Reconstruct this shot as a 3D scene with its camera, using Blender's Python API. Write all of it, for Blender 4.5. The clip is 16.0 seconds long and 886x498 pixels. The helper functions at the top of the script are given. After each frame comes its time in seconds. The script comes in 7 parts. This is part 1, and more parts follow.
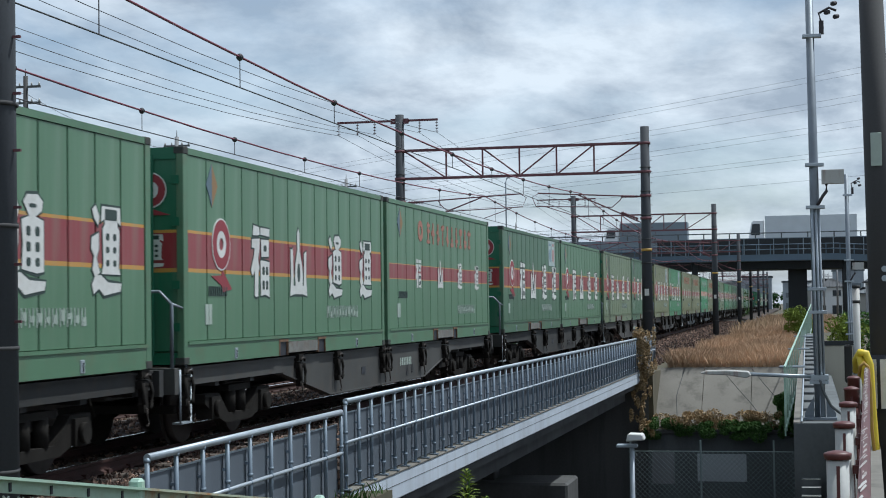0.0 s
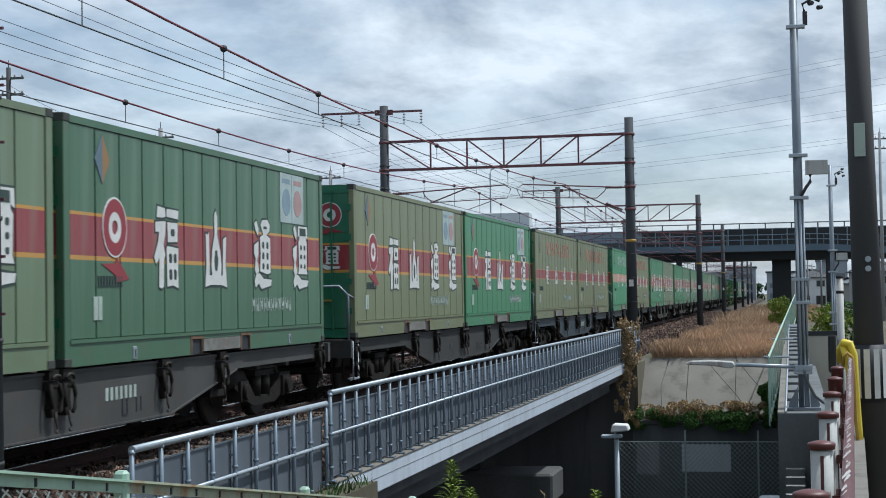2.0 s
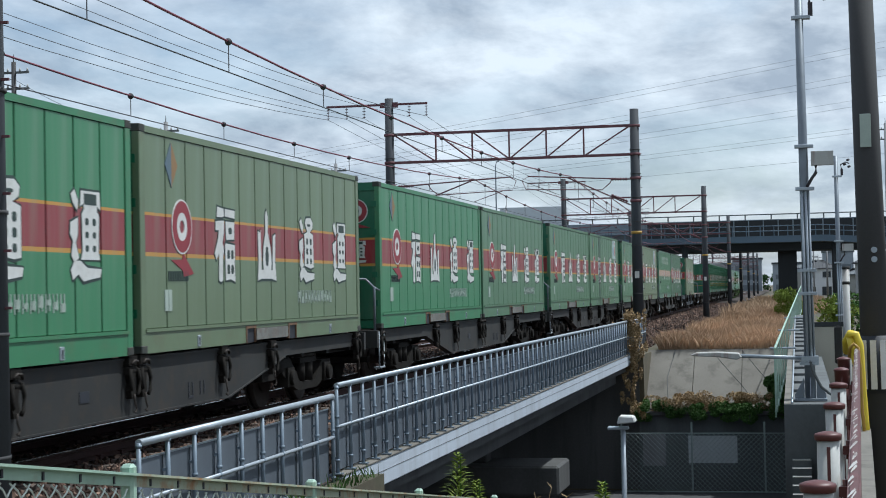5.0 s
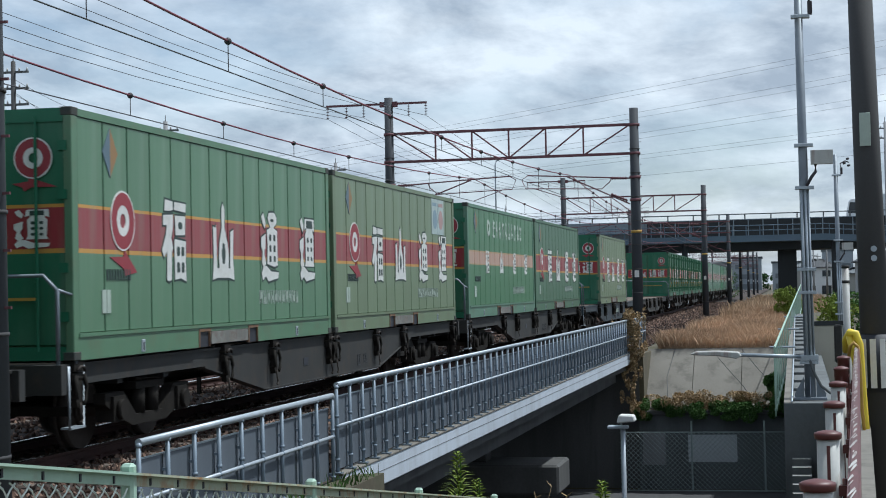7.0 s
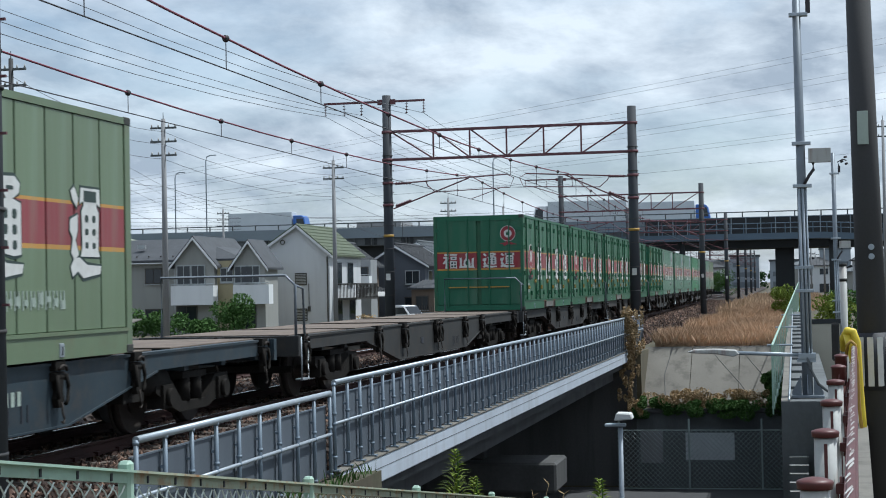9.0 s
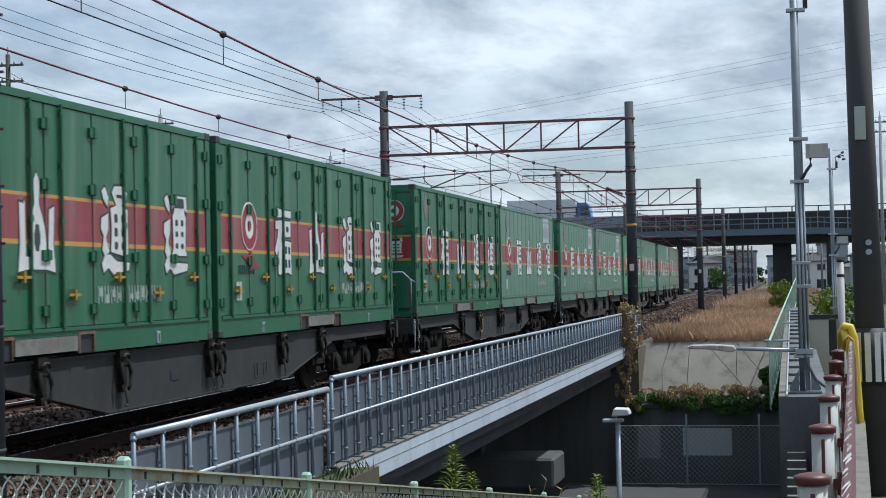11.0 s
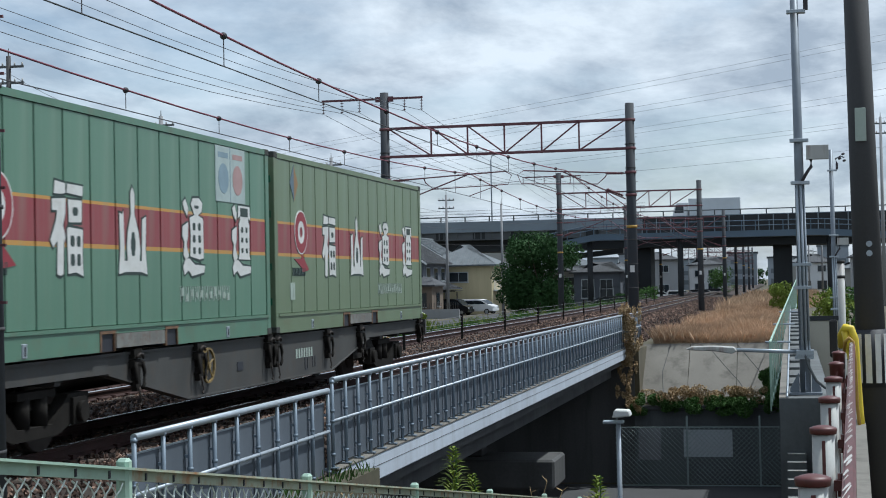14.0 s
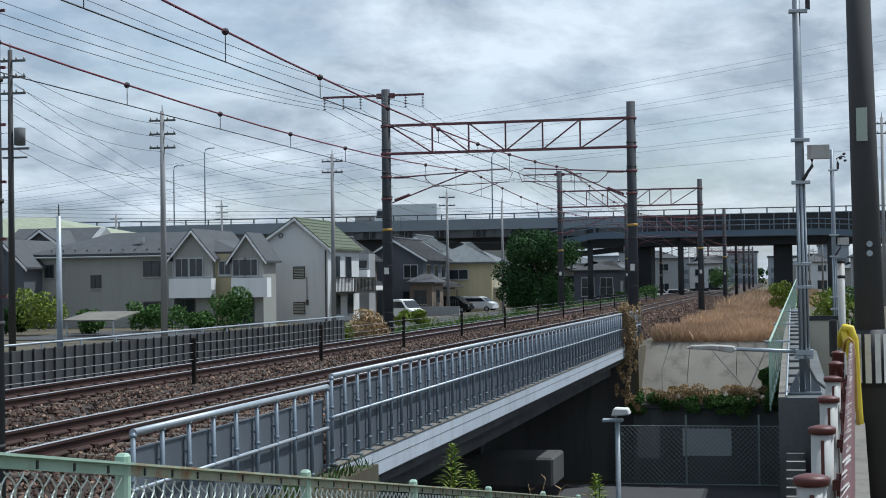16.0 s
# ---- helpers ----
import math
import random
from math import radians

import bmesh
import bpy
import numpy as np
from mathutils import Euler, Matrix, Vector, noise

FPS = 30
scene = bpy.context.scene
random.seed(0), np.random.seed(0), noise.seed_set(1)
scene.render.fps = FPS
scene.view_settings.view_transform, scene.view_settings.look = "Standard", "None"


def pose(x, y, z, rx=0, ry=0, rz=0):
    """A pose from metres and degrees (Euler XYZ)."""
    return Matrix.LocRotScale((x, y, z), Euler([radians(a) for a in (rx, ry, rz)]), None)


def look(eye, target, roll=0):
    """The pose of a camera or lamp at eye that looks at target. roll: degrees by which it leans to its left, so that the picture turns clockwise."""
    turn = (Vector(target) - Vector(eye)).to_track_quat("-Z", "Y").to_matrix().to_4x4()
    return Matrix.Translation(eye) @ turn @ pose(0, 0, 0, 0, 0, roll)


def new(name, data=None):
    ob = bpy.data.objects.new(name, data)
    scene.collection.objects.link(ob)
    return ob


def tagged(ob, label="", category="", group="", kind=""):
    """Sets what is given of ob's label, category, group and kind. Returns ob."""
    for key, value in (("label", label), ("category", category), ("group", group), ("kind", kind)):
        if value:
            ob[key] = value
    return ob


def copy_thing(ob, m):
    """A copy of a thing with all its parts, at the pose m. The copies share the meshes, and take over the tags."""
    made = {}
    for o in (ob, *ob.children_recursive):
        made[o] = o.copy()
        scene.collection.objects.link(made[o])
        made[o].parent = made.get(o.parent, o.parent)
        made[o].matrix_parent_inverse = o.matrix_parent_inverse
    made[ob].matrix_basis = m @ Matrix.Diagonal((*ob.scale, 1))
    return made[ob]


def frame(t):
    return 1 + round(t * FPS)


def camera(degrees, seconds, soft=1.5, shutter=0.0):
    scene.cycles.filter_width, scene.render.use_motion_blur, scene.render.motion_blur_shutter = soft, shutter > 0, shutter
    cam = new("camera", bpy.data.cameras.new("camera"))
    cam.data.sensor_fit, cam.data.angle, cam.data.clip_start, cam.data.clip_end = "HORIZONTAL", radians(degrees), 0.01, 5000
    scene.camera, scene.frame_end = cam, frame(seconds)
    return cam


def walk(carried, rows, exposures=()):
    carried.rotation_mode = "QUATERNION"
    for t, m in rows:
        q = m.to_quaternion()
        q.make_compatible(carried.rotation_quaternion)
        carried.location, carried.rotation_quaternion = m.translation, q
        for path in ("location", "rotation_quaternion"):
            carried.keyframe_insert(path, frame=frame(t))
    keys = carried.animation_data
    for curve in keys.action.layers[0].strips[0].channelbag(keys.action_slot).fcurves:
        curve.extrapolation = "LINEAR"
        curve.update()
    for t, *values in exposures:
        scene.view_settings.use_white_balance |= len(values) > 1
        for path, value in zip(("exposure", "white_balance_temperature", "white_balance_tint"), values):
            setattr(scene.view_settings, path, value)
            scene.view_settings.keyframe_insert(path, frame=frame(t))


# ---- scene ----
EYE = (0.0, 0.0, 1.675)
# seconds, turn to the left, tilt up, lean (degrees)
AIM = (
    (0, 12.454, 2.014, -0.780),
    (0.5, 12.185, 1.843, -0.848),
    (1, 11.999, 1.712, -0.800),
    (1.5, 11.936, 1.707, -0.792),
    (2, 11.923, 1.702, -0.919),
    (2.5, 12.078, 1.661, -0.966),
    (3, 12.222, 1.647, -0.907),
    (3.5, 12.268, 1.621, -0.945),
    (4, 12.185, 1.524, -0.988),
    (6.5, 12.169, 1.426, -1.242),
    (7, 12.115, 1.416, -1.189),
    (7.5, 12.091, 1.395, -1.199),
    (8, 12.023, 1.362, -1.204),
    (8.5, 12.021, 1.320, -1.151),
    (9, 12.036, 1.336, -1.123),
    (11.5, 11.929, 1.169, -1.160),
    (12, 11.914, 1.305, -1.146),
    (12.5, 11.972, 1.331, -1.224),
    (13, 12.068, 1.368, -1.251),
    (13.5, 12.051, 1.362, -1.203),
    (14, 11.967, 1.238, -1.169),
    (14.5, 11.950, 1.171, -1.101),
    (15, 11.947, 1.198, -1.021),
    (15.5, 11.963, 1.149, -0.963),
    (16, 11.980, 1.138, -0.770),
)


def aim(turn, tilt, lean):
    a, b = radians(turn), radians(tilt)
    way = Vector((-math.sin(a) * math.cos(b), math.cos(a) * math.cos(b), math.sin(b)))
    return look(EYE, Vector(EYE) + way, lean)


cam = camera(30.05, 16.0, soft=1.0, shutter=0.05)
walk(cam, [(t, aim(*r)) for t, *r in AIM], exposures=((0.0, 0.0, 5750, 4), (2.5, 0.07, 5750, 4), (13.0, 0.09, 5750, 4), (14.8, 0.0, 5750, 4), (16.0, 0.0, 5750, 4)))

# ---------------------------------------------------------------- light
SUN_ELEV, SUN_AZ = radians(62), radians(56)      # azimuth measured from +y towards +x
scene.view_settings.exposure = 0.0
world = bpy.data.worlds.new("sky")
scene.world = world
world.use_nodes = True
nt = world.node_tree
nt.nodes.clear()
N = nt.nodes.new
LK = nt.links.new
tc = N("ShaderNodeTexCoord")
sky = N("ShaderNodeTexSky")
sky.sky_type, sky.sun_disc = "NISHITA", False
sky.sun_elevation, sky.sun_rotation = SUN_ELEV, SUN_AZ
sky.dust_density, sky.air_density = 1.6, 1.0
sep = N("ShaderNodeSeparateXYZ")
LK(tc.outputs["Generated"], sep.inputs[0])
# clouds lie on a flat layer: divide the direction by its height
hgt = N("ShaderNodeMath"); hgt.operation = "MAXIMUM"; hgt.inputs[1].default_value = 0.0
LK(sep.outputs[2], hgt.inputs[0])
hadd = N("ShaderNodeMath"); hadd.operation = "ADD"; hadd.inputs[1].default_value = 0.22
LK(hgt.outputs[0], hadd.inputs[0])
dx = N("ShaderNodeMath"); dx.operation = "DIVIDE"
dy = N("ShaderNodeMath"); dy.operation = "DIVIDE"
LK(sep.outputs[0], dx.inputs[0]); LK(hadd.outputs[0], dx.inputs[1])
LK(sep.outputs[1], dy.inputs[0]); LK(hadd.outputs[0], dy.inputs[1])
comb = N("ShaderNodeCombineXYZ")
LK(dx.outputs[0], comb.inputs[0]); LK(dy.outputs[0], comb.inputs[1])


def sky_noise(scale, detail, rough, dist, off):
    mp = N("ShaderNodeMapping")
    mp.inputs["Location"].default_value = off
    mp.inputs["Scale"].default_value = (1.0, 0.75, 1.0)
    n = N("ShaderNodeTexNoise")
    n.inputs["Scale"].default_value = scale
    n.inputs["Detail"].default_value = detail
    n.inputs["Roughness"].default_value = rough
    n.inputs["Distortion"].default_value = dist
    LK(comb.outputs[0], mp.inputs[0]); LK(mp.outputs[0], n.inputs["Vector"])
    return n


def sky_ramp(src, a, b, c0, c1):
    r = N("ShaderNodeValToRGB")
    r.color_ramp.elements[0].position, r.color_ramp.elements[1].position = a, b
    r.color_ramp.elements[0].color, r.color_ramp.elements[1].color = c0, c1
    LK(src, r.inputs[0])
    return r


cover = sky_ramp(sky_noise(1.5, 9.0, 0.58, 0.25, (3.1, 1.7, 0)).outputs[0], 0.36, 0.56, (0.42, 0.42, 0.42, 1), (1, 1, 1, 1))
shade = sky_ramp(sky_noise(3.3, 12.0, 0.6, 0.15, (7.4, 4.2, 0)).outputs[0], 0.38, 0.63, (3.6, 3.95, 4.5, 1), (7.35, 7.5, 7.75, 1))
mixc = N("ShaderNodeMix"); mixc.data_type = "RGBA"
LK(cover.outputs[0], mixc.inputs[0]); LK(sky.outputs[0], mixc.inputs[6]); LK(shade.outputs[0], mixc.inputs[7])
bg = N("ShaderNodeBackground"); bg.inputs[1].default_value = 0.115
out = N("ShaderNodeOutputWorld")
LK(mixc.outputs[2], bg.inputs[0]); LK(bg.outputs[0], out.inputs[0])

sun = new("sun", bpy.data.lights.new("sun", "SUN"))
sun.data.energy, sun.data.angle, sun.data.color = 3.9, radians(0.6), (1.0, 0.95, 0.88)
sun_way = Vector((math.sin(SUN_AZ) * math.cos(SUN_ELEV), math.cos(SUN_AZ) * math.cos(SUN_ELEV), math.sin(SUN_ELEV)))
sun.matrix_world = look(sun_way * 50, (0, 0, 0))

# ---------------------------------------------------------------- materials


def mat(name, col, rough=0.6, metal=0.0, var=0.15, scale=3.0, fine=60.0, bump=0.15, dirt=None, dirt_amt=0.0, spec=0.5, rnd=0.0, streak=False):
    """Painted or raw surface with large stains, fine grain and a little relief."""
    m = bpy.data.materials.new(name)
    m.use_nodes = True
    t = m.node_tree
    b = t.nodes["Principled BSDF"]
    b.inputs["Roughness"].default_value, b.inputs["Metallic"].default_value = rough, metal
    b.inputs["Specular IOR Level"].default_value = spec
    co = t.nodes.new("ShaderNodeTexCoord")
    n1 = t.nodes.new("ShaderNodeTexNoise"); n1.inputs["Scale"].default_value = scale; n1.inputs["Detail"].default_value = 5
    n2 = t.nodes.new("ShaderNodeTexNoise"); n2.inputs["Scale"].default_value = fine; n2.inputs["Detail"].default_value = 3
    if streak:
        mp = t.nodes.new("ShaderNodeMapping"); mp.inputs["Scale"].default_value = (1, 1, 0.12)
        t.links.new(co.outputs["Object"], mp.inputs[0]); t.links.new(mp.outputs[0], n1.inputs["Vector"])
    else:
        t.links.new(co.outputs["Object"], n1.inputs["Vector"])
    t.links.new(co.outputs["Object"], n2.inputs["Vector"])
    add = t.nodes.new("ShaderNodeMath"); add.operation = "MULTIPLY_ADD"
    add.inputs[1].default_value = 0.35
    t.links.new(n2.outputs[0], add.inputs[0]); t.links.new(n1.outputs[0], add.inputs[2])
    rg = t.nodes.new("ShaderNodeMapRange")
    rg.inputs[1].default_value, rg.inputs[2].default_value = 0.4, 0.95
    rg.inputs[3].default_value, rg.inputs[4].default_value = 1 - var, 1 + var
    t.links.new(add.outputs[0], rg.inputs[0])
    src = rg.outputs[0]
    if rnd:
        oi = t.nodes.new("ShaderNodeObjectInfo")
        rr = t.nodes.new("ShaderNodeMapRange"); rr.inputs[3].default_value, rr.inputs[4].default_value = 1 - rnd, 1 + rnd
        t.links.new(oi.outputs["Random"], rr.inputs[0])
        mu = t.nodes.new("ShaderNodeMath"); mu.operation = "MULTIPLY"
        t.links.new(src, mu.inputs[0]); t.links.new(rr.outputs[0], mu.inputs[1])
        src = mu.outputs[0]
    mx = t.nodes.new("ShaderNodeMix"); mx.data_type = "RGBA"; mx.blend_type = "MULTIPLY"; mx.inputs[0].default_value = 1.0
    mx.inputs[6].default_value = (*col, 1)
    t.links.new(src, mx.inputs[7])
    last = mx.outputs[2]
    if dirt:
        n3 = t.nodes.new("ShaderNodeTexNoise"); n3.inputs["Scale"].default_value = scale * 2.3; n3.inputs["Detail"].default_value = 7
        n3.inputs["Roughness"].default_value = 0.65
        t.links.new(n1.inputs["Vector"].links[0].from_socket, n3.inputs["Vector"])
        r3 = t.nodes.new("ShaderNodeMapRange"); r3.inputs[1].default_value, r3.inputs[2].default_value = 0.5, 0.72
        r3.inputs[4].default_value = dirt_amt
        t.links.new(n3.outputs[0], r3.inputs[0])
        m3 = t.nodes.new("ShaderNodeMix"); m3.data_type = "RGBA"; m3.inputs[7].default_value = (*dirt, 1)
        t.links.new(r3.outputs[0], m3.inputs[0]); t.links.new(last, m3.inputs[6])
        last = m3.outputs[2]
    t.links.new(last, b.inputs["Base Color"])
    if bump:
        bp = t.nodes.new("ShaderNodeBump"); bp.inputs["Strength"].default_value = bump; bp.inputs["Distance"].default_value = 0.01
        t.links.new(add.outputs[0], bp.inputs["Height"]); t.links.new(bp.outputs[0], b.inputs["Normal"])
    return m


def banded(name, green, band, edge, z=(1.10, 1.145, 1.56, 1.605), rough=0.42, fade=0.0, var=0.10):
    """Container paint: green with a level red band that has orange borders."""
    m = mat(name, green, rough, 0.0, var, 1.3, 40, 0.05, dirt=(0.15, 0.145, 0.105), dirt_amt=0.22, streak=True, rnd=0.05)
    t = m.node_tree
    mx = [n for n in t.nodes if n.type == "MIX" and n.blend_type == "MULTIPLY"][0]
    co = [n for n in t.nodes if n.type == "TEX_COORD"][0]
    sp = t.nodes.new("ShaderNodeSeparateXYZ")
    t.links.new(co.outputs["Object"], sp.inputs[0])
    ra = t.nodes.new("ShaderNodeValToRGB")
    ra.color_ramp.interpolation = "CONSTANT"
    dv = t.nodes.new("ShaderNodeMath"); dv.operation = "DIVIDE"; dv.inputs[1].default_value = 3.0
    t.links.new(sp.outputs[2], dv.inputs[0]); t.links.new(dv.outputs[0], ra.inputs[0])
    e = ra.color_ramp.elements
    e[0].position, e[0].color = 0.0, (*green, 1)
    e[1].position, e[1].color = z[0] / 3, (*edge, 1)
    for p, c in ((z[1], band), (z[2], edge), (z[3], green)):
        k = e.new(p / 3); k.color = (*c, 1)
    # chalky vertical fading and a slow change of shade along the wall
    mp = t.nodes.new("ShaderNodeMapping"); mp.inputs["Scale"].default_value = (1, 2.6, 0.22)
    ch = t.nodes.new("ShaderNodeTexNoise"); ch.inputs["Scale"].default_value = 1.7; ch.inputs["Detail"].default_value = 6
    cr = t.nodes.new("ShaderNodeMapRange"); cr.inputs[1].default_value, cr.inputs[2].default_value = 0.48, 0.74
    cr.inputs[4].default_value = 0.34
    cx = t.nodes.new("ShaderNodeMix"); cx.data_type = "RGBA"; cx.inputs[7].default_value = (0.20, 0.275, 0.205, 1)
    t.links.new(co.outputs["Object"], mp.inputs[0]); t.links.new(mp.outputs[0], ch.inputs["Vector"])
    t.links.new(ch.outputs[0], cr.inputs[0]); t.links.new(cr.outputs[0], cx.inputs[0])
    t.links.new(ra.outputs[0], cx.inputs[6]); t.links.new(cx.outputs[2], mx.inputs[6])
    return m


M = {}
RED, ORANGE = (0.235, 0.03, 0.042), (0.48, 0.24, 0.04)
GREENS = {"fresh": (0.052, 0.195, 0.092), "mid": (0.090, 0.180, 0.104), "deep": (0.060, 0.130, 0.076), "pale": (0.138, 0.186, 0.110), "olive": (0.155, 0.172, 0.092), "blue": (0.100, 0.195, 0.135)}
for k, g in GREENS.items():
    M["side_" + k] = banded("container_paint_" + k, g, RED, ORANGE)
    M["thin_" + k] = banded("container_paint_thin_band_" + k, g, RED, (0.55, 0.26, 0.07), (1.15, 1.17, 1.42, 1.44))
    M["rail_" + k] = mat("container_frame_" + k, g, 0.45, 0, 0.12, 1.5, 50, 0.05, dirt=(0.15, 0.10, 0.06), dirt_amt=0.3)
M["pink_fresh"] = banded("container_paint_pink_band", (0.05, 0.23, 0.11), (0.48, 0.24, 0.19), (0.48, 0.24, 0.1), (1.2, 1.225, 1.5, 1.53))
M["pink_blue"] = banded("container_paint_pale_pink_band", (0.058, 0.158, 0.075), (0.43, 0.26, 0.20), (0.40, 0.25, 0.13), (1.2, 1.225, 1.5, 1.53))
# end greens are darker than the walls: the end's shade is painted in
M["end"] = banded("container_end_paint_shaded", (0.014, 0.122, 0.062), (0.26, 0.02, 0.032), ORANGE, rough=0.5)
M["door_green"] = banded("container_door_paint", (0.022, 0.108, 0.05), RED, ORANGE, rough=0.4)
M["end_plain"] = mat("container_end_plain_shaded", (0.014, 0.122, 0.062), 0.5, 0, 0.15, 2, 50, 0.05)
M["door_frame"] = mat("container_door_frame", (0.022, 0.11, 0.052), 0.45, 0, 0.15, 2, 50, 0.05)
M["white"] = mat("white_marking", (0.62, 0.62, 0.60), 0.5, 0, 0.10, 4, 60, 0.0, dirt=(0.35, 0.33, 0.28), dirt_amt=0.3)
M["outline"] = mat("dark_marking", (0.03, 0.05, 0.045), 0.6, 0, 0.1, 4, 60, 0.0)
M["red"] = mat("red_marking", (0.25, 0.028, 0.040), 0.5, 0, 0.1, 4, 60, 0.0)
M["fade_red"] = mat("faded_red_marking", (0.38, 0.16, 0.12), 0.6, 0, 0.2, 4, 60, 0.0)
M["fade_white"] = mat("faded_white_marking", (0.36, 0.42, 0.37), 0.6, 0, 0.15, 4, 60, 0.0)
M["yellow"] = mat("yellow_paint", (0.40, 0.24, 0.04), 0.5, 0, 0.2, 6, 60, 0.05)
M["sticker_blue"] = mat("sticker_blue", (0.10, 0.15, 0.19), 0.5, 0, 0.1)
M["sticker_or"] = mat("sticker_orange", (0.26, 0.15, 0.06), 0.5, 0, 0.1)
M["wagon"] = mat("wagon_frame_paint", (0.021, 0.021, 0.020), 0.75, 0, 0.25, 1.6, 30, 0.15, dirt=(0.05, 0.034, 0.022), dirt_amt=0.6)
M["wagon_grey"] = mat("wagon_frame_grey", (0.052, 0.051, 0.048), 0.7, 0, 0.25, 1.6, 30, 0.15, dirt=(0.07, 0.05, 0.035), dirt_amt=0.5)
M["wagon_blue"] = mat("wagon_frame_blue_grey", (0.020, 0.034, 0.045), 0.6, 0, 0.25, 1.6, 30, 0.15, dirt=(0.09, 0.065, 0.045), dirt_amt=0.45)
M["bogie"] = mat("sooty_bogie_steel", (0.018, 0.016, 0.014), 0.85, 0.0, 0.35, 4, 40, 0.3, spec=0.12)
M["wheel"] = mat("worn_wheel_steel", (0.05, 0.042, 0.037), 0.65, 0.3, 0.3, 5, 40, 0.2, spec=0.2)
M["tread"] = mat("bright_rail_head", (0.78, 0.77, 0.75), 0.25, 1.0, 0.08, 2, 30, 0.05)
M["rust"] = mat("rusty_rail_side", (0.036, 0.013, 0.010), 0.8, 0.1, 0.35, 2.5, 40, 0.2)
M["sleeper"] = mat("concrete_sleeper", (0.10, 0.08, 0.065), 0.9, 0, 0.25, 3, 40, 0.3)
M["galv"] = mat("galvanised_steel", (0.36, 0.40, 0.44), 0.45, 0.4, 0.14, 5, 60, 0.05)
M["galv_dull"] = mat("dull_galvanised_steel", (0.185, 0.21, 0.24), 0.5, 0.35, 0.14, 5, 60, 0.05)
# distance haze is mixed into these two colours: pale blue-grey walls and windows
M["far_pale"] = mat("far_building_haze", (0.27, 0.30, 0.33), 0.8, 0, 0.15, 0.3, 5, 0)
M["far_dark"] = mat("far_window_band_haze", (0.13, 0.15, 0.17), 0.5, 0, 0.1, 0.5, 5, 0)
M["casting"] = mat("dark_corner_steel", (0.035, 0.04, 0.035), 0.7, 0, 0.3, 6, 50, 0.2, dirt=(0.09, 0.05, 0.03), dirt_amt=0.5)
M["rail_paint"] = mat("grey_blue_railing_paint", (0.19, 0.235, 0.285), 0.45, 0.2, 0.10, 4, 60, 0.05)
M["panel"] = mat("weathered_grey_panel", (0.088, 0.104, 0.126), 0.65, 0, 0.16, 2.2, 30, 0.1, streak=True, rnd=0.08)
M["beam"] = mat("pale_grey_bridge_fascia", (0.50, 0.545, 0.61), 0.6, 0, 0.12, 1.2, 25, 0.08, dirt=(0.25, 0.25, 0.25), dirt_amt=0.35, streak=True)
M["wall_panel"] = mat("charcoal_parapet_panel", (0.038, 0.040, 0.044), 0.75, 0, 0.3, 1.2, 25, 0.1, dirt=(0.09, 0.08, 0.07), dirt_amt=0.35, streak=True, rnd=0.15)
M["pocket_rust"] = mat("rusty_pocket_edge", (0.15, 0.085, 0.05), 0.75, 0, 0.4, 6, 50, 0.2, dirt=(0.30, 0.17, 0.05), dirt_amt=0.6)
M["pocket_plate"] = mat("scuffed_pocket_plate", (0.17, 0.17, 0.155), 0.7, 0, 0.3, 4, 50, 0.15, dirt=(0.11, 0.055, 0.03), dirt_amt=0.8)
M["poster"] = mat("washed_out_poster", (0.36, 0.43, 0.42), 0.6, 0, 0.14, 5, 40, 0.0)
M["poster_blue"] = mat("washed_out_blue_print", (0.20, 0.28, 0.33), 0.6, 0, 0.14, 5, 40, 0.0)
M["poster_red"] = mat("washed_out_red_print", (0.37, 0.24, 0.23), 0.6, 0, 0.14, 5, 40, 0.0)
M["brass"] = mat("dull_yellow_brake_wheel", (0.20, 0.14, 0.05), 0.6, 0, 0.25, 6, 60, 0.05)
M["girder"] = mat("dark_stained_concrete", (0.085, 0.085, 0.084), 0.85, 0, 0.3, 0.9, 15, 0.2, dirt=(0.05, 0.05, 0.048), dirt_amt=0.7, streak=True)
M["concrete"] = mat("weathered_concrete", (0.165, 0.153, 0.132), 0.88, 0, 0.2, 0.7, 20, 0.25, dirt=(0.06, 0.055, 0.045), dirt_amt=0.8, streak=True)
M["wallc"] = mat("dark_retaining_wall", (0.11, 0.118, 0.12), 0.88, 0, 0.25, 0.6, 18, 0.2, dirt=(0.045, 0.047, 0.046), dirt_amt=0.7, streak=True)
M["gantry_pole"] = mat("grey_gantry_pole", (0.041, 0.046, 0.055), 0.8, 0, 0.25, 1.8, 40, 0.15, streak=True)
M["beige_board"] = mat("beige_board", (0.36, 0.345, 0.29), 0.7, 0, 0.08, 1.5, 40, 0.05, dirt=(0.22, 0.20, 0.16), dirt_amt=0.3, streak=True)
M["pole"] = mat("dark_concrete_pole", (0.045, 0.044, 0.045), 0.8, 0, 0.22, 1.8, 40, 0.15, streak=True)
M["pole_far"] = mat("grey_concrete_pole", (0.25, 0.25, 0.255), 0.8, 0, 0.2, 1.8, 40, 0.15, streak=True)
M["truss"] = mat("red_brown_truss_steel", (0.145, 0.062, 0.072), 0.7, 0.2, 0.25, 3, 40, 0.1)
M["wire"] = mat("dark_wire", (0.045, 0.04, 0.045), 0.6, 0.3, 0.1, 3, 40, 0)
M["wire_pale"] = mat("grey_cable", (0.11, 0.115, 0.13), 0.6, 0.2, 0.1, 3, 40, 0)
M["wire_red"] = mat("red_brown_messenger_wire", (0.19, 0.05, 0.075), 0.6, 0.3, 0.1, 3, 40, 0)
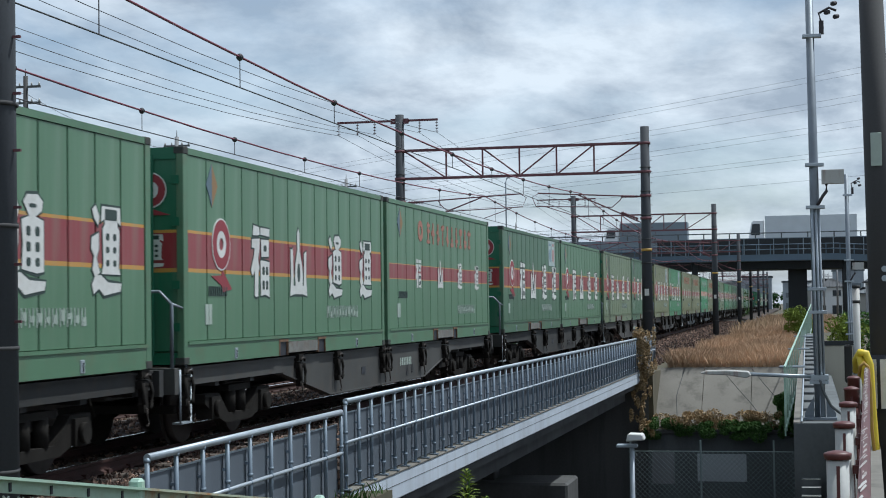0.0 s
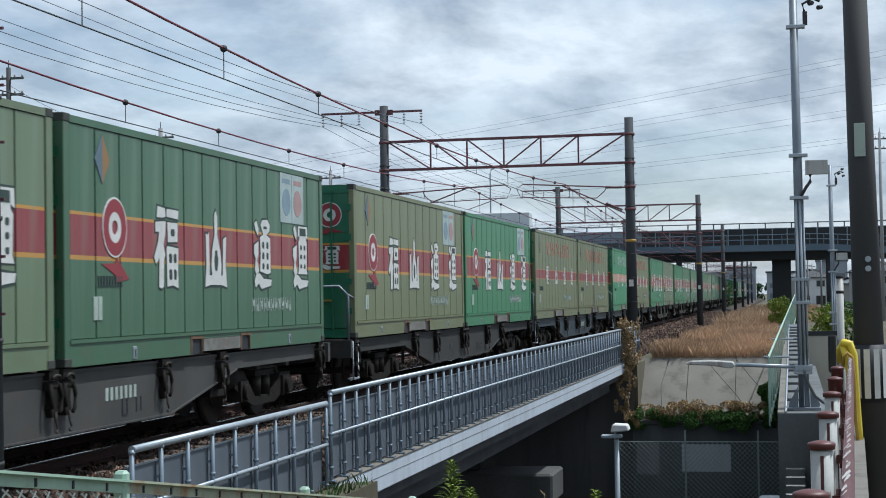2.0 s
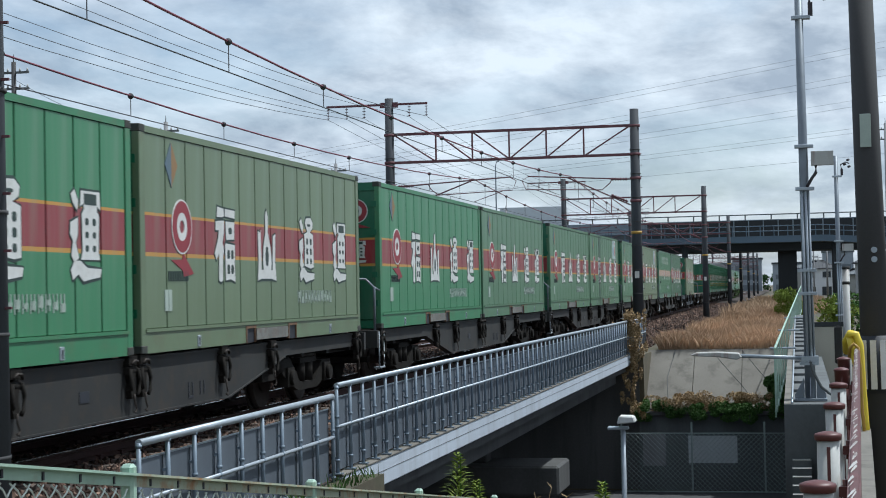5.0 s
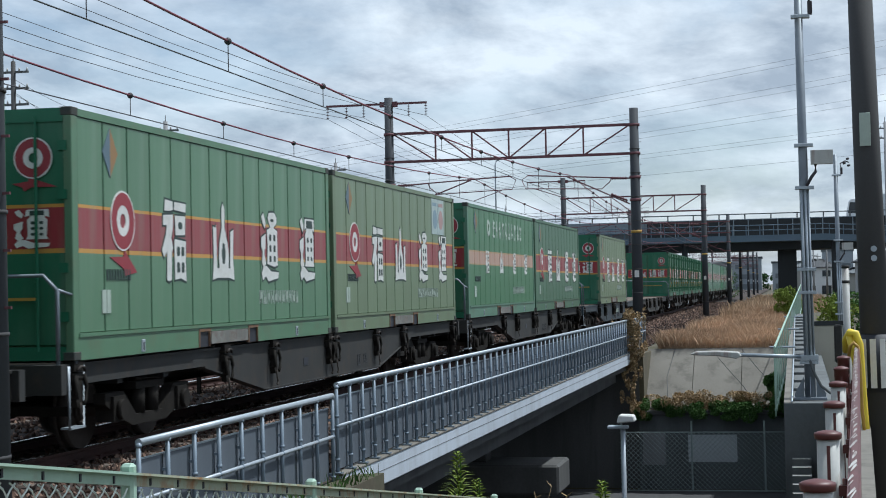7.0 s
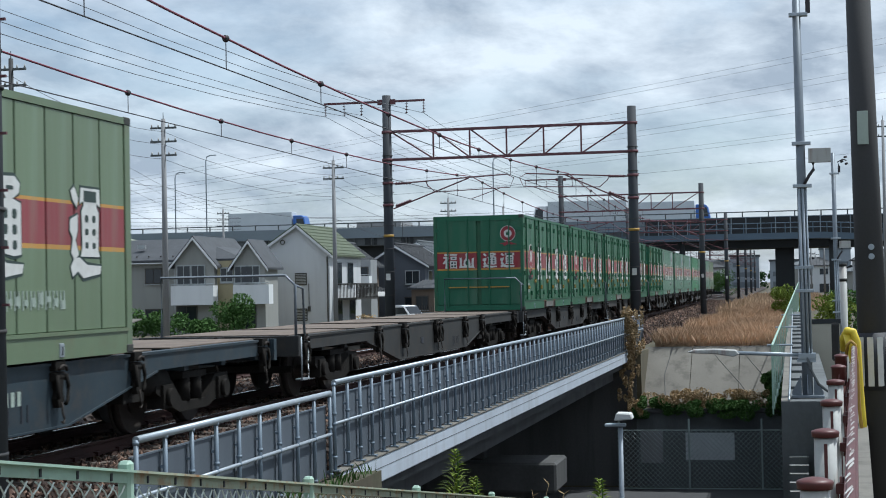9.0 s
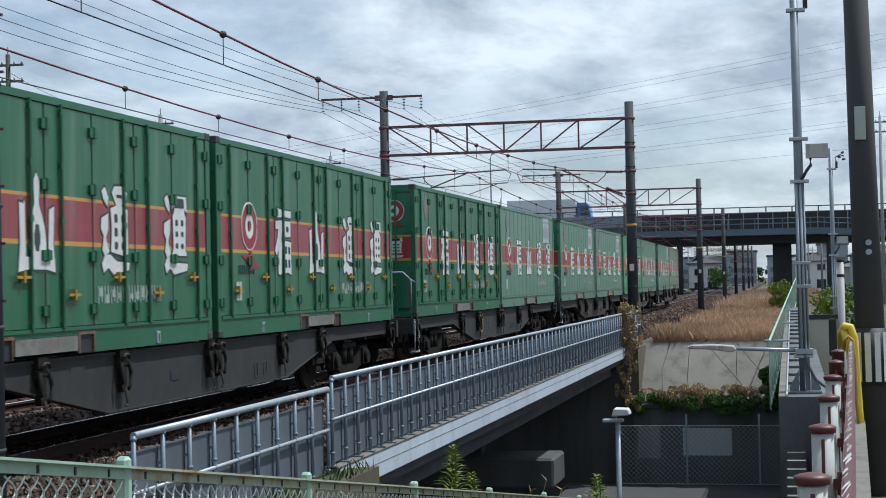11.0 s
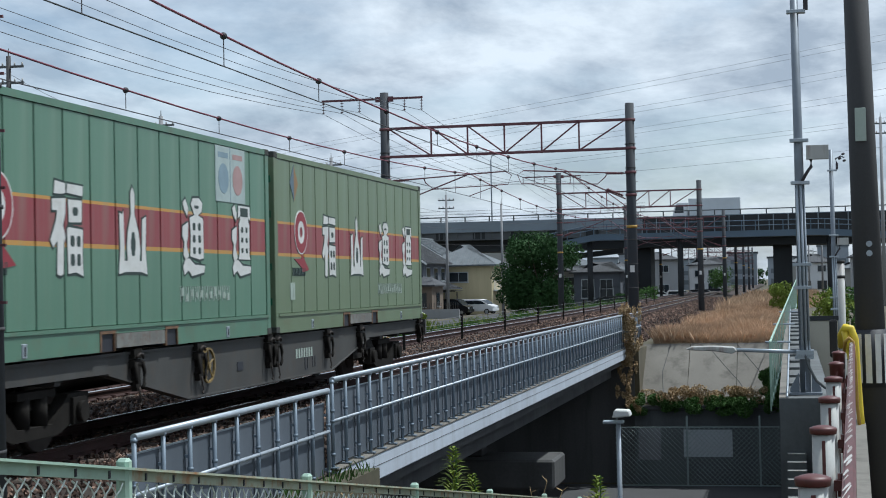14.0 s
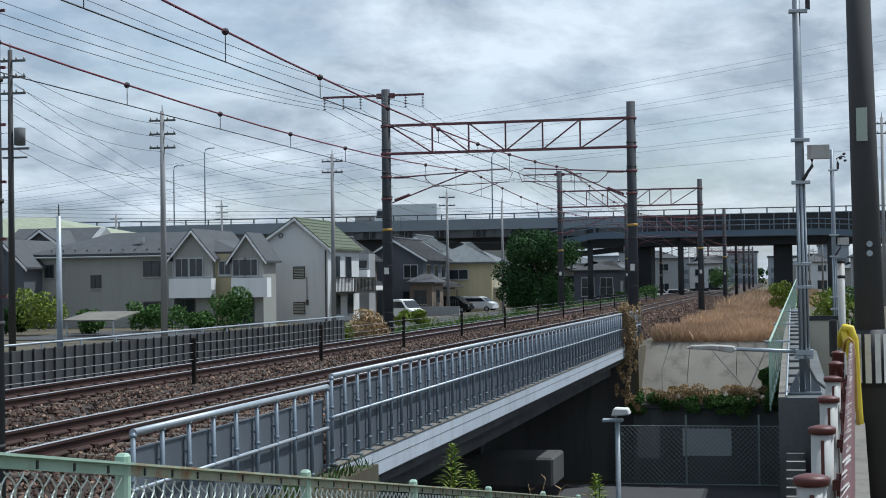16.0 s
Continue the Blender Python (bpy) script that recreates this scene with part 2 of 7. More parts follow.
M["asphalt"] = mat("asphalt", (0.055, 0.055, 0.058), 0.9, 0, 0.2, 0.5, 40, 0.3)
M["earth"] = mat("dry_earth_and_turf", (0.085, 0.072, 0.045), 0.95, 0, 0.4, 0.25, 8, 0.5, dirt=(0.05, 0.06, 0.028), dirt_amt=0.8)
M["ballast"] = mat("brown_ballast", (0.030, 0.019, 0.014), 0.92, 0, 0.45, 6, 30, 0.6, dirt=(0.09, 0.07, 0.058), dirt_amt=0.5)
M["fence_green"] = mat("pale_green_fence_paint", (0.35, 0.49, 0.395), 0.5, 0.1, 0.12, 5, 50, 0.08, dirt=(0.22, 0.10, 0.04), dirt_amt=0.25)
M["fence_rust"] = mat("rust_stained_fence_rail", (0.36, 0.40, 0.30), 0.6, 0.1, 0.15, 4, 50, 0.1, dirt=(0.32, 0.135, 0.04), dirt_amt=0.95)
M["mesh"] = mat("pvc_mesh_wire", (0.60, 0.65, 0.61), 0.5, 0.2, 0.1, 8, 50, 0)
M["mesh_dark"] = mat("dull_green_mesh_wire", (0.30, 0.36, 0.345), 0.6, 0.1, 0.1, 8, 50, 0)
M["bol_red"] = mat("faded_dark_red_paint", (0.092, 0.024, 0.022), 0.5, 0, 0.25, 5, 50, 0.15, dirt=(0.05, 0.022, 0.016), dirt_amt=0.6)
M["bol_white"] = mat("stained_white_paint", (0.42, 0.42, 0.40), 0.5, 0, 0.15, 3, 50, 0.1, dirt=(0.17, 0.07, 0.04), dirt_amt=0.75, streak=True)
M["hose"] = mat("yellow_sleeve_plastic", (0.72, 0.55, 0.04), 0.45, 0, 0.1, 5, 50, 0.1)
# black rubber, also painted shade for pocket and slot openings
M["black"] = mat("black_rubber_and_opening_shade", (0.02, 0.022, 0.03), 0.6, 0, 0.15, 5, 50, 0.1)
M["overpass"] = mat("overpass_concrete", (0.10, 0.108, 0.115), 0.85, 0, 0.2, 0.12, 4, 0.1, dirt=(0.055, 0.06, 0.063), dirt_amt=0.6, streak=True)
M["barrier"] = mat("overpass_parapet_panel", (0.19, 0.225, 0.255), 0.7, 0, 0.12, 0.2, 6, 0.05)
M["steel_blue"] = mat("blue_grey_steel_girder", (0.09, 0.13, 0.175), 0.6, 0.1, 0.15, 0.3, 8, 0.05)
# near-black colour carries the shade on the overpass underside and columns
M["column"] = mat("dark_column_with_shade", (0.025, 0.028, 0.031), 0.85, 0, 0.2, 0.3, 8, 0.1)
M["glass"] = mat("dark_window_glass", (0.02, 0.026, 0.032), 0.08, 0, 0.05, 2, 20, 0)
M["alu"] = mat("window_frame_aluminium", (0.40, 0.42, 0.43), 0.4, 0.5, 0.08, 4, 40, 0)
M["darkframe"] = mat("bronze_window_frame", (0.06, 0.055, 0.05), 0.5, 0.3, 0.1, 4, 40, 0)
M["leaf"] = mat("green_leaf", (0.065, 0.13, 0.032), 0.8, 0, 0.4, 2.5, 12, 0, spec=0.2)
M["leaf_dark"] = mat("dark_green_leaf", (0.034, 0.078, 0.024), 0.8, 0, 0.45, 1.2, 10, 0, spec=0.2)
M["leaf_bright"] = mat("yellow_green_leaf", (0.16, 0.21, 0.035), 0.8, 0, 0.4, 2.5, 12, 0, spec=0.2)
M["dry_leaf"] = mat("dry_brown_leaf", (0.36, 0.255, 0.13), 0.8, 0, 0.5, 2.5, 12, 0)
M["dry_grass"] = mat("dry_reddish_grass", (0.52, 0.355, 0.225), 0.9, 0, 0.45, 0.35, 9, 0)
M["bark"] = mat("bark", (0.09, 0.07, 0.05), 0.9, 0, 0.3, 6, 40, 0.4)
M["car_white"] = mat("white_car_paint", (0.72, 0.73, 0.74), 0.25, 0, 0.04, 2, 30, 0)
M["car_black"] = mat("black_car_paint", (0.015, 0.016, 0.018), 0.2, 0, 0.04, 2, 30, 0)
M["tyre"] = mat("tyre_rubber", (0.02, 0.02, 0.02), 0.85, 0, 0.1, 8, 50, 0.1)
M["truck_box"] = mat("white_truck_box", (0.55, 0.58, 0.60), 0.45, 0, 0.06, 1, 20, 0)
M["lorry_pink"] = mat("faded_pinkish_lorry_paint", (0.46, 0.34, 0.325), 0.5, 0, 0.12, 1.2, 20, 0.0, dirt=(0.40, 0.36, 0.33), dirt_amt=0.5)
M["deck_brown"] = mat("worn_brown_wagon_deck", (0.15, 0.115, 0.09), 0.9, 0, 0.35, 2.5, 40, 0.2, dirt=(0.07, 0.06, 0.055), dirt_amt=0.6)
M["truck_blue"] = mat("blue_truck_paint", (0.04, 0.13, 0.42), 0.35, 0, 0.06, 1, 20, 0)

# ---------------------------------------------------------------- mesh helpers


def bx(bm, x0, x1, y0, y1, z0, z1):
    v = [bm.verts.new((x, y, z)) for z in (z0, z1) for x, y in ((x0, y0), (x1, y0), (x1, y1), (x0, y1))]
    for f in ((3, 2, 1, 0), (4, 5, 6, 7), (0, 1, 5, 4), (1, 2, 6, 5), (2, 3, 7, 6), (3, 0, 4, 7)):
        bm.faces.new([v[i] for i in f])
    return v


def cyl(bm, p0, p1, r0, r1=None, seg=10, cap=True):
    r1 = r0 if r1 is None else r1
    p0, p1 = Vector(p0), Vector(p1)
    q = (p1 - p0).to_track_quat("Z", "Y")
    ring = []
    for p, r in ((p0, r0), (p1, r1)):
        ring.append([bm.verts.new(p + q @ Vector((r * math.cos(2 * math.pi * i / seg), r * math.sin(2 * math.pi * i / seg), 0))) for i in range(seg)])
    for i in range(seg):
        f = bm.faces.new((ring[0][i], ring[0][(i + 1) % seg], ring[1][(i + 1) % seg], ring[1][i]))
        f.smooth = seg > 6
    if cap:
        bm.faces.new(ring[0][::-1]); bm.faces.new(ring[1])


def tube(bm, pts, r, seg=6):
    """One connected pipe through the points."""
    P = [Vector(q) for q in pts]
    rings = []
    for i, q in enumerate(P):
        d = (P[min(i + 1, len(P) - 1)] - P[max(i - 1, 0)]).normalized()
        side = d.cross(Vector((0, 0, 1)) if abs(d.z) < 0.95 else Vector((1, 0, 0))).normalized()
        up = side.cross(d)
        rings.append([bm.verts.new(q + (side * math.cos(2 * math.pi * k / seg) + up * math.sin(2 * math.pi * k / seg)) * r) for k in range(seg)])
    for a, b in zip(rings, rings[1:]):
        for k in range(seg):
            f = bm.faces.new((a[k], a[(k + 1) % seg], b[(k + 1) % seg], b[k]))
            f.smooth = seg > 5
    bm.faces.new(rings[0][::-1]); bm.faces.new(rings[-1])


def prism(bm, prof, x0, x1, axis="x"):
    """Extrude a closed 2D outline along an axis."""
    def place(a, u, v):
        return {"x": (a, u, v), "y": (u, a, v), "z": (u, v, a)}[axis]
    A = [bm.verts.new(place(x0, u, v)) for u, v in prof]
    B = [bm.verts.new(place(x1, u, v)) for u, v in prof]
    n = len(prof)
    for i in range(n):
        bm.faces.new((A[i], A[(i + 1) % n], B[(i + 1) % n], B[i]))
    bm.faces.new(A[::-1]); bm.faces.new(B)


def bev(bm, w, seg=1):
    bmesh.ops.recalc_face_normals(bm, faces=bm.faces[:])
    bmesh.ops.bevel(bm, geom=bm.edges[:], offset=w, segments=seg, affect="EDGES", clamp_overlap=True)
    return bm


def data(name, bm, material):
    bmesh.ops.recalc_face_normals(bm, faces=bm.faces[:])
    me = bpy.data.meshes.new(name)
    bm.to_mesh(me); bm.free()
    me.materials.append(material)
    return me


def part(name, bm, material, parent, label="", at=None):
    me = bm if isinstance(bm, bpy.types.Mesh) else data(name, bm, material)
    ob = new(name, me)
    ob.parent = parent
    if at is not None:
        ob.matrix_basis = at if isinstance(at, Matrix) else Matrix.Translation(at)
    if label:
        ob["label"] = label
    return ob


def thing(name, label, category, m=None, group="", kind=""):
    e = new(name)
    e.empty_display_size = 0.2
    if m is not None:
        e.matrix_basis = m
    return tagged(e, label, category, group, kind)


def solid(name, bm, material, label="", category="", group="", kind="", m=None):
    ob = new(name, data(name, bm, material))
    if m is not None:
        ob.matrix_basis = m
    return tagged(ob, label, category, group, kind)


def B():
    return bmesh.new()


def pydata(name, verts, faces, material):
    me = bpy.data.meshes.new(name)
    me.from_pydata(verts, [], faces)
    me.materials.append(material)
    return me

# ---------------------------------------------------------------- ground
RAIL_X = (-7.875, -9.007, -11.596, -12.728)        # four rail heads
TRACK_X = (-8.441, -12.162)


def ground_z(x, y):
    if 20.2 <= y <= 55.6 and x <= -0.25:
        return -5.15
    if x <= -16.2:
        return -1.4
    if x <= -5.15:
        return -0.62
    if y < 20.2:
        return max(-5.0, 0.0 - 0.13 * max(0.0, y - 1)) if x <= -0.5 else ((-2.5 if y > 2 else 0.0) if x < 0.35 else -0.9)
    if x > 0.55:
        return -0.9 if y < 60 else -0.62
    if y > 58.7:
        return -0.62
    if y > 55.6:
        return -2.6 + (y - 55.6) / 3.1 * 1.9 if x < -0.25 else -0.62
    return -5.0


e = 0.02
gx = [-3000, -900, -300, -120, -60, -30, -16.2 - e, -16.2, -5.15, -5.15 + e, -0.5, -0.5 + e, -0.25, -0.25 + e, 0.35, 0.35 + e, 0.55, 0.55 + e, 3, 8, 30, 120, 900, 3000]
gy = [-600, -100, -30, -8, 0, 2, 4, 8, 12, 16, 20.2 - e, 20.2, 30, 40, 55.6, 55.6 + e, 57, 58.7, 58.7 + e, 62, 80, 120, 200, 500, 1200, 4000]
verts = [(x, y, ground_z(x, y) + (0.0 if abs(x) > 200 else 0.03 * noise.noise((x * 0.3, y * 0.3, 0)))) for y in gy for x in gx]
nx = len(gx)
faces = [(j * nx + i, j * nx + i + 1, (j + 1) * nx + i + 1, (j + 1) * nx + i) for j in range(len(gy) - 1) for i in range(nx - 1)]
ground = new("ground", pydata("ground", verts, faces, M["earth"]))
tagged(ground, "dry earth and rough turf beside the railway cutting", "ground", kind="structure")

bm = B(); bx(bm, -60, -0.27, 20.6, 55.2, -5.14, -5.1)
solid("road", bm, M["asphalt"], "dark asphalt road running down under the railway bridge", "road", kind="structure")
bm = B(); bx(bm, -46, -20, 88, 104, -1.4, -1.34); bx(bm, -29, -21, 60, 190, -1.4, -1.345)
solid("road", bm, M["asphalt"], "grey residential street beside the railway", "road", kind="structure")

# ---------------------------------------------------------------- track
def bend(y):
    return -0.008 * max(0.0, y - 70) ** 1.0 if y > 70 else 0.0


def strip(name, x, prof, ys, material):
    vs, fs = [], []
    for y in ys:
        vs += [(x + u + bend(y), y, v) for u, v in prof]
    n = len(prof)
    for j in range(len(ys) - 1):
        for i in range(n):
            k = (i + 1) % n
            fs.append((j * n + i, j * n + k, (j + 1) * n + k, (j + 1) * n + i))
    return pydata(name, vs, fs, material)


YS = [-30, 0, 30, 60, 70, 90, 130, 180, 260, 400, 600]
bed = [(-15.0, -0.62), (-14.4, -0.30), (-13.4, -0.19), (-11.0, -0.19), (-10.3, -0.06), (-9.6, -0.19), (-7.2, -0.19), (-6.5, -0.30), (-5.62, -0.62)]
vs, fs = [], []
YB = [y * 1.0 for y in range(-10, 64)] + [70, 90, 130, 180, 260, 400, 600]
for y in YB:
    vs += [(x + bend(y), y, z + 0.02 * noise.noise((x * 2, y * 1.7, 1))) for x, z in bed]
nb = len(bed)
fs = [(j * nb + i, j * nb + i + 1, (j + 1) * nb + i + 1, (j + 1) * nb + i) for j in range(len(YB) - 1) for i in range(nb - 1)]
ballast = new("ballast_bed", pydata("ballast_bed", vs, fs, M["ballast"]))
tagged(ballast, "brown crushed-stone ballast bed under two railway tracks", "ballast", kind="structure")

railp = [(-0.065, -0.155), (0.065, -0.155), (0.065, -0.14), (0.012, -0.115), (0.012, -0.045), (0.034, -0.036), (0.034, -0.006), (-0.034, -0.006), (-0.034, -0.036), (-0.012, -0.045), (-0.012, -0.115), (-0.065, -0.14)]
headp = [(-0.026, -0.006), (0.026, -0.006), (0.019, 0.0), (-0.019, 0.0)]
for n_, tx in enumerate(TRACK_X):
    trk = thing("railway_track", "rusty steel rails with bright heads on concrete sleepers", "railway track", kind="structure")
    for rx in RAIL_X[2 * n_:2 * n_ + 2]:
        r = part("rail", strip("rail", rx, railp, YS, M["rust"]), None, trk)
        part("rail_head", strip("rail_head", rx, headp, YS, M["tread"]), None, r, "bright worn rail head")
    bm = B(); bx(bm, -1.05, 1.05, -0.12, 0.12, -0.33, -0.165)
    sl = data("sleeper", bev(bm, 0.02), M["sleeper"])
    for i in range(110):
        y = 6 + i * 0.61
        part("sleeper", sl, None, trk, at=(tx + bend(y), y, 0))
    bm = B()
    for side in (-0.62, -0.51, 0.51, 0.62):
        bx(bm, side - 0.03, side + 0.03, -0.05, 0.05, -0.165, -0.115)
    cl = data("rail_clip", bm, M["rust"])
    for i in range(90):
        y = 6 + i * 0.61
        part("rail_clip", cl, None, trk, at=(tx + bend(y), y, 0))

# loose stones
rng = np.random.default_rng(3)
def stones(name, n, xr, yr, zf, size, material, label):
    base = np.array([(1, 0, 0), (-1, 0, 0), (0, 1, 0), (0, -1, 0), (0, 0, 1), (0, 0, -1)], float)
    tri = np.array([(0, 2, 4), (2, 1, 4), (1, 3, 4), (3, 0, 4), (2, 0, 5), (1, 2, 5), (3, 1, 5), (0, 3, 5)])
    P = np.stack([rng.uniform(*xr, n), yr[0] + (yr[1] - yr[0]) * rng.uniform(0, 1, n) ** 1.5, np.zeros(n)], 1)
    P[:, 2] = [zf(x) for x in P[:, 0]]
    S = rng.uniform(0.5, 1.0, (n, 1, 3)) * size
    V = base[None] * S + rng.normal(0, size * 0.22, (n, 6, 3))
    a = rng.uniform(0, 6.28, n)
    c, s = np.cos(a), np.sin(a)
    V = np.stack([V[:, :, 0] * c[:, None] - V[:, :, 1] * s[:, None], V[:, :, 0] * s[:, None] + V[:, :, 1] * c[:, None], V[:, :, 2]], 2) + P[:, None]
    F = (tri[None] + 6 * np.arange(n)[:, None, None]).reshape(-1, 3)
    ob = new(name, pydata(name, V.reshape(-1, 3).tolist(), F.tolist(), material))
    return tagged(ob, label, "ballast", kind="stuff")


bxs, bzs = [p[0] for p in bed], [p[1] for p in bed]
m = mat("ballast_stone", (0.17, 0.118, 0.092), 0.9, 0, 0.3, 9, 50, 0.2)
t_ = m.node_tree
gi = t_.nodes.new("ShaderNodeNewGeometry")
rr = t_.nodes.new("ShaderNodeValToRGB")
rr.color_ramp.elements[0].color, rr.color_ramp.elements[1].color = (0.012, 0.007, 0.005, 1), (0.27, 0.175, 0.128, 1)
k = rr.color_ramp.elements.new(0.55); k.color = (0.072, 0.039, 0.027, 1)
t_.links.new(gi.outputs["Random Per Island"], rr.inputs[0])
t_.links.new(rr.outputs[0], [n for n in t_.nodes if n.type == "MIX"][0].inputs[6])
M["stone"] = m
stones("ballast_stones", 52000, (-14.9, -5.7), (9, 75), lambda x: float(np.interp(x, bxs, bzs)) + 0.012, 0.043, M["stone"], "loose brown ballast stones between and beside the rails")

stones("ballast_stones", 26000, (-15.0, -5.6), (62, 170), lambda x: float(np.interp(x, bxs, bzs)) + 0.01, 0.075, M["stone"], "loose brown ballast stones along the far track")

# ---------------------------------------------------------------- bridge
bridge = thing("railway_bridge", "concrete railway bridge with pale grey fascia over an underpass", "bridge", kind="structure")
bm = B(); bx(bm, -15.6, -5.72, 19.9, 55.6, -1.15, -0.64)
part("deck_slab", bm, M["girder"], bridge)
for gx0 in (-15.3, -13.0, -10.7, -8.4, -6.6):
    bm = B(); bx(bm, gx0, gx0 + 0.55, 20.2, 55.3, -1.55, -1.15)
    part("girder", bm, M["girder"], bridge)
bm = B(); bx(bm, -5.70, -5.56, 19.75, 55.55, -0.95, -0.60)
part("fascia", bev(bm, 0.015), M["beam"], bridge, "pale grey painted fascia beam")
bm = B(); bx(bm, -5.74, -5.548, 19.72, 55.6, -0.60, -0.565)
part("kerb", bev(bm, 0.01), M["concrete"], bridge)
bm = B(); bx(bm, -5.565, -5.556, 19.75, 55.55, -0.752, -0.744)
part("joint", bm, M["wallc"], bridge)
for py in (41.4,):
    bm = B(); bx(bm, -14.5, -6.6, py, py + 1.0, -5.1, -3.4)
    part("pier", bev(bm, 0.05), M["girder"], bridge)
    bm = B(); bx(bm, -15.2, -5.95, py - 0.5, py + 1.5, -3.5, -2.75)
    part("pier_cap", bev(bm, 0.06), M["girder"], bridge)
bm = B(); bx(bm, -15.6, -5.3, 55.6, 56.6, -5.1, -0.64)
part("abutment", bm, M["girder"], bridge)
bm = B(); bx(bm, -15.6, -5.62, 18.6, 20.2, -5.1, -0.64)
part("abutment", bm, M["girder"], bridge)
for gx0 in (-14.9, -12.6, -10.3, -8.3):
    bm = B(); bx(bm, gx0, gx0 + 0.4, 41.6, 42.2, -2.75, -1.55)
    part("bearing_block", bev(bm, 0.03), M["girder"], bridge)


def railing(name, label, x, y0, y1, ztop, zbot, n, zmid, face=1):
    rl = thing(name, label, "railing", pose(x, 0, 0))
    bm = B(); cyl(bm, (0, y0, ztop), (0, y1, ztop), 0.034, seg=10)
    part("top_rail", bm, M["galv"], rl)
    bm = B(); cyl(bm, (0.004, y0, zmid), (0.004, y1, zmid), 0.022, seg=8)
    part("middle_rail", bm, M["galv"], rl)
    bm = B(); cyl(bm, (0, 0, zbot), (0, 0, ztop), 0.023, seg=10)
    for z in (zbot + 0.17, (zbot + ztop) / 2 + 0.16, zmid, ztop - 0.03):
        cyl(bm, (0, 0, z - 0.016), (0, 0, z + 0.016), 0.031, seg=10)
    for z in (zbot + 0.2, ztop - 0.3):
        bx(bm, -0.05 * face if face > 0 else 0.0, 0.0, -0.014, 0.014, z - 0.014, z + 0.014)
    bx(bm, -0.06, 0.06, -0.06, 0.06, zbot, zbot + 0.015)
    pd = data("post", bm, M["rail_paint"])
    bm = B(); step = (y1 - y0) / n
    bx(bm, -0.012, 0.0, -step / 2 + 0.012, step / 2 - 0.012, zbot + 0.03, ztop - 0.16)
    pn = data("infill_panel", bm, M["panel"])
    bm = B(); bx(bm, -0.07 * face, -0.045 * face, y0, y1, ztop - 0.162, ztop - 0.148)
    part("panel_cap", bm, M["galv"], rl, "pale steel strip along the panel tops")
    for i in range(n + 1):
        part("post", pd, None, rl, at=(0, y0 + i * step, 0))
        if i < n:
            part("infill_panel", pn, None, rl, at=(-0.05 * face, y0 + (i + 0.5) * step, 0))
    return rl


railing("bridge_railing", "grey-blue steel railing with dark infill panels on the bridge edge", -5.6, 19.65, 55.2, 0.53, -0.56, 58, 0.02)
railing("bridge_railing", "lower grey steel railing with dark panels beside the track", -5.6, 13.4, 19.45, 0.41, -0.75, 9, -0.09)
railing("bridge_railing", "grey steel railing beyond the far bridge end", -5.6, 55.75, 61.5, 0.51, -0.6, 9, 0.0)

# far side wall of the bridge
fw = thing("parapet_wall", "grey panel parapet with a steel pipe top along the far track", "parapet", pose(-15.3, 0, 0))
bm = B(); bx(bm, -0.03, 0.03, -0.245, 0.245, -0.45, 0.40)
pd = data("wall_panel", bev(bm, 0.008), M["wall_panel"])
bm = B(); bx(bm, 0.03, 0.075, -0.018, 0.018, -0.45, 0.42)
ps = data("wall_post", bev(bm, 0.004), M["wall_panel"])
for i in range(66):
    part("wall_panel", pd, None, fw, at=(0, 22.6 + i * 0.5, 0))
    part("wall_post", ps, None, fw, at=(0, 22.6 + i * 0.5 - 0.25, 0))
bm = B(); cyl(bm, (0.02, 20, 0.52), (0.02, 55.2, 0.52), 0.026, seg=8)
part("top_rail", bm, M["galv"], fw)
bm = B()
for i in range(19):
    cyl(bm, (0.02, 20.4 + i * 1.9, 0.38), (0.02, 20.4 + i * 1.9, 0.52), 0.03, seg=6)
part("rail_bracket", bm, M["galv"], fw)

# rope fence between the tracks
tf = thing("track_fence", "low wire fence on dark posts between the tracks", "fence", pose(-10.3, 0, 0))
bm = B(); bx(bm, -0.035, 0.035, -0.035, 0.035, -0.25, 0.75)
pd = data("post", bev(bm, 0.006), M["bogie"])
for i in range(16):
    y = 11.5 + i * 7.95
    part("post", pd, None, tf, at=(bend(y), y, 0))
for z in (0.38, 0.5, 0.66):
    bm = B()
    pts = []
    for i in range(15):
        y0 = 11.5 + i * 7.95
        pts += [(bend(y0 + 7.95 * u), y0 + 7.95 * u, z - 0.015 * 4 * u * (1 - u)) for u in (0, 0.25, 0.5, 0.75)]
    tube(bm, pts, 0.0055, 5)
    part("wire", bm, M["pole_far"], tf)

# ---------------------------------------------------------------- catenary
def pole_mesh(zt, zb, r0, r1):
    bm = B(); cyl(bm, (0, 0, zb), (0, 0, zt), r0, r1, 16)
    return bm


def insulator(bm, x, y, z, h=0.3, r=0.055):
    cyl(bm, (x, y, z), (x, y, z - h), 0.012, seg=5)
    for i in range(4):
        zz = z - h * (i + 0.6) / 4
        cyl(bm, (x, y, zz), (x, y, zz - 0.02), r, r * 0.6, 8)


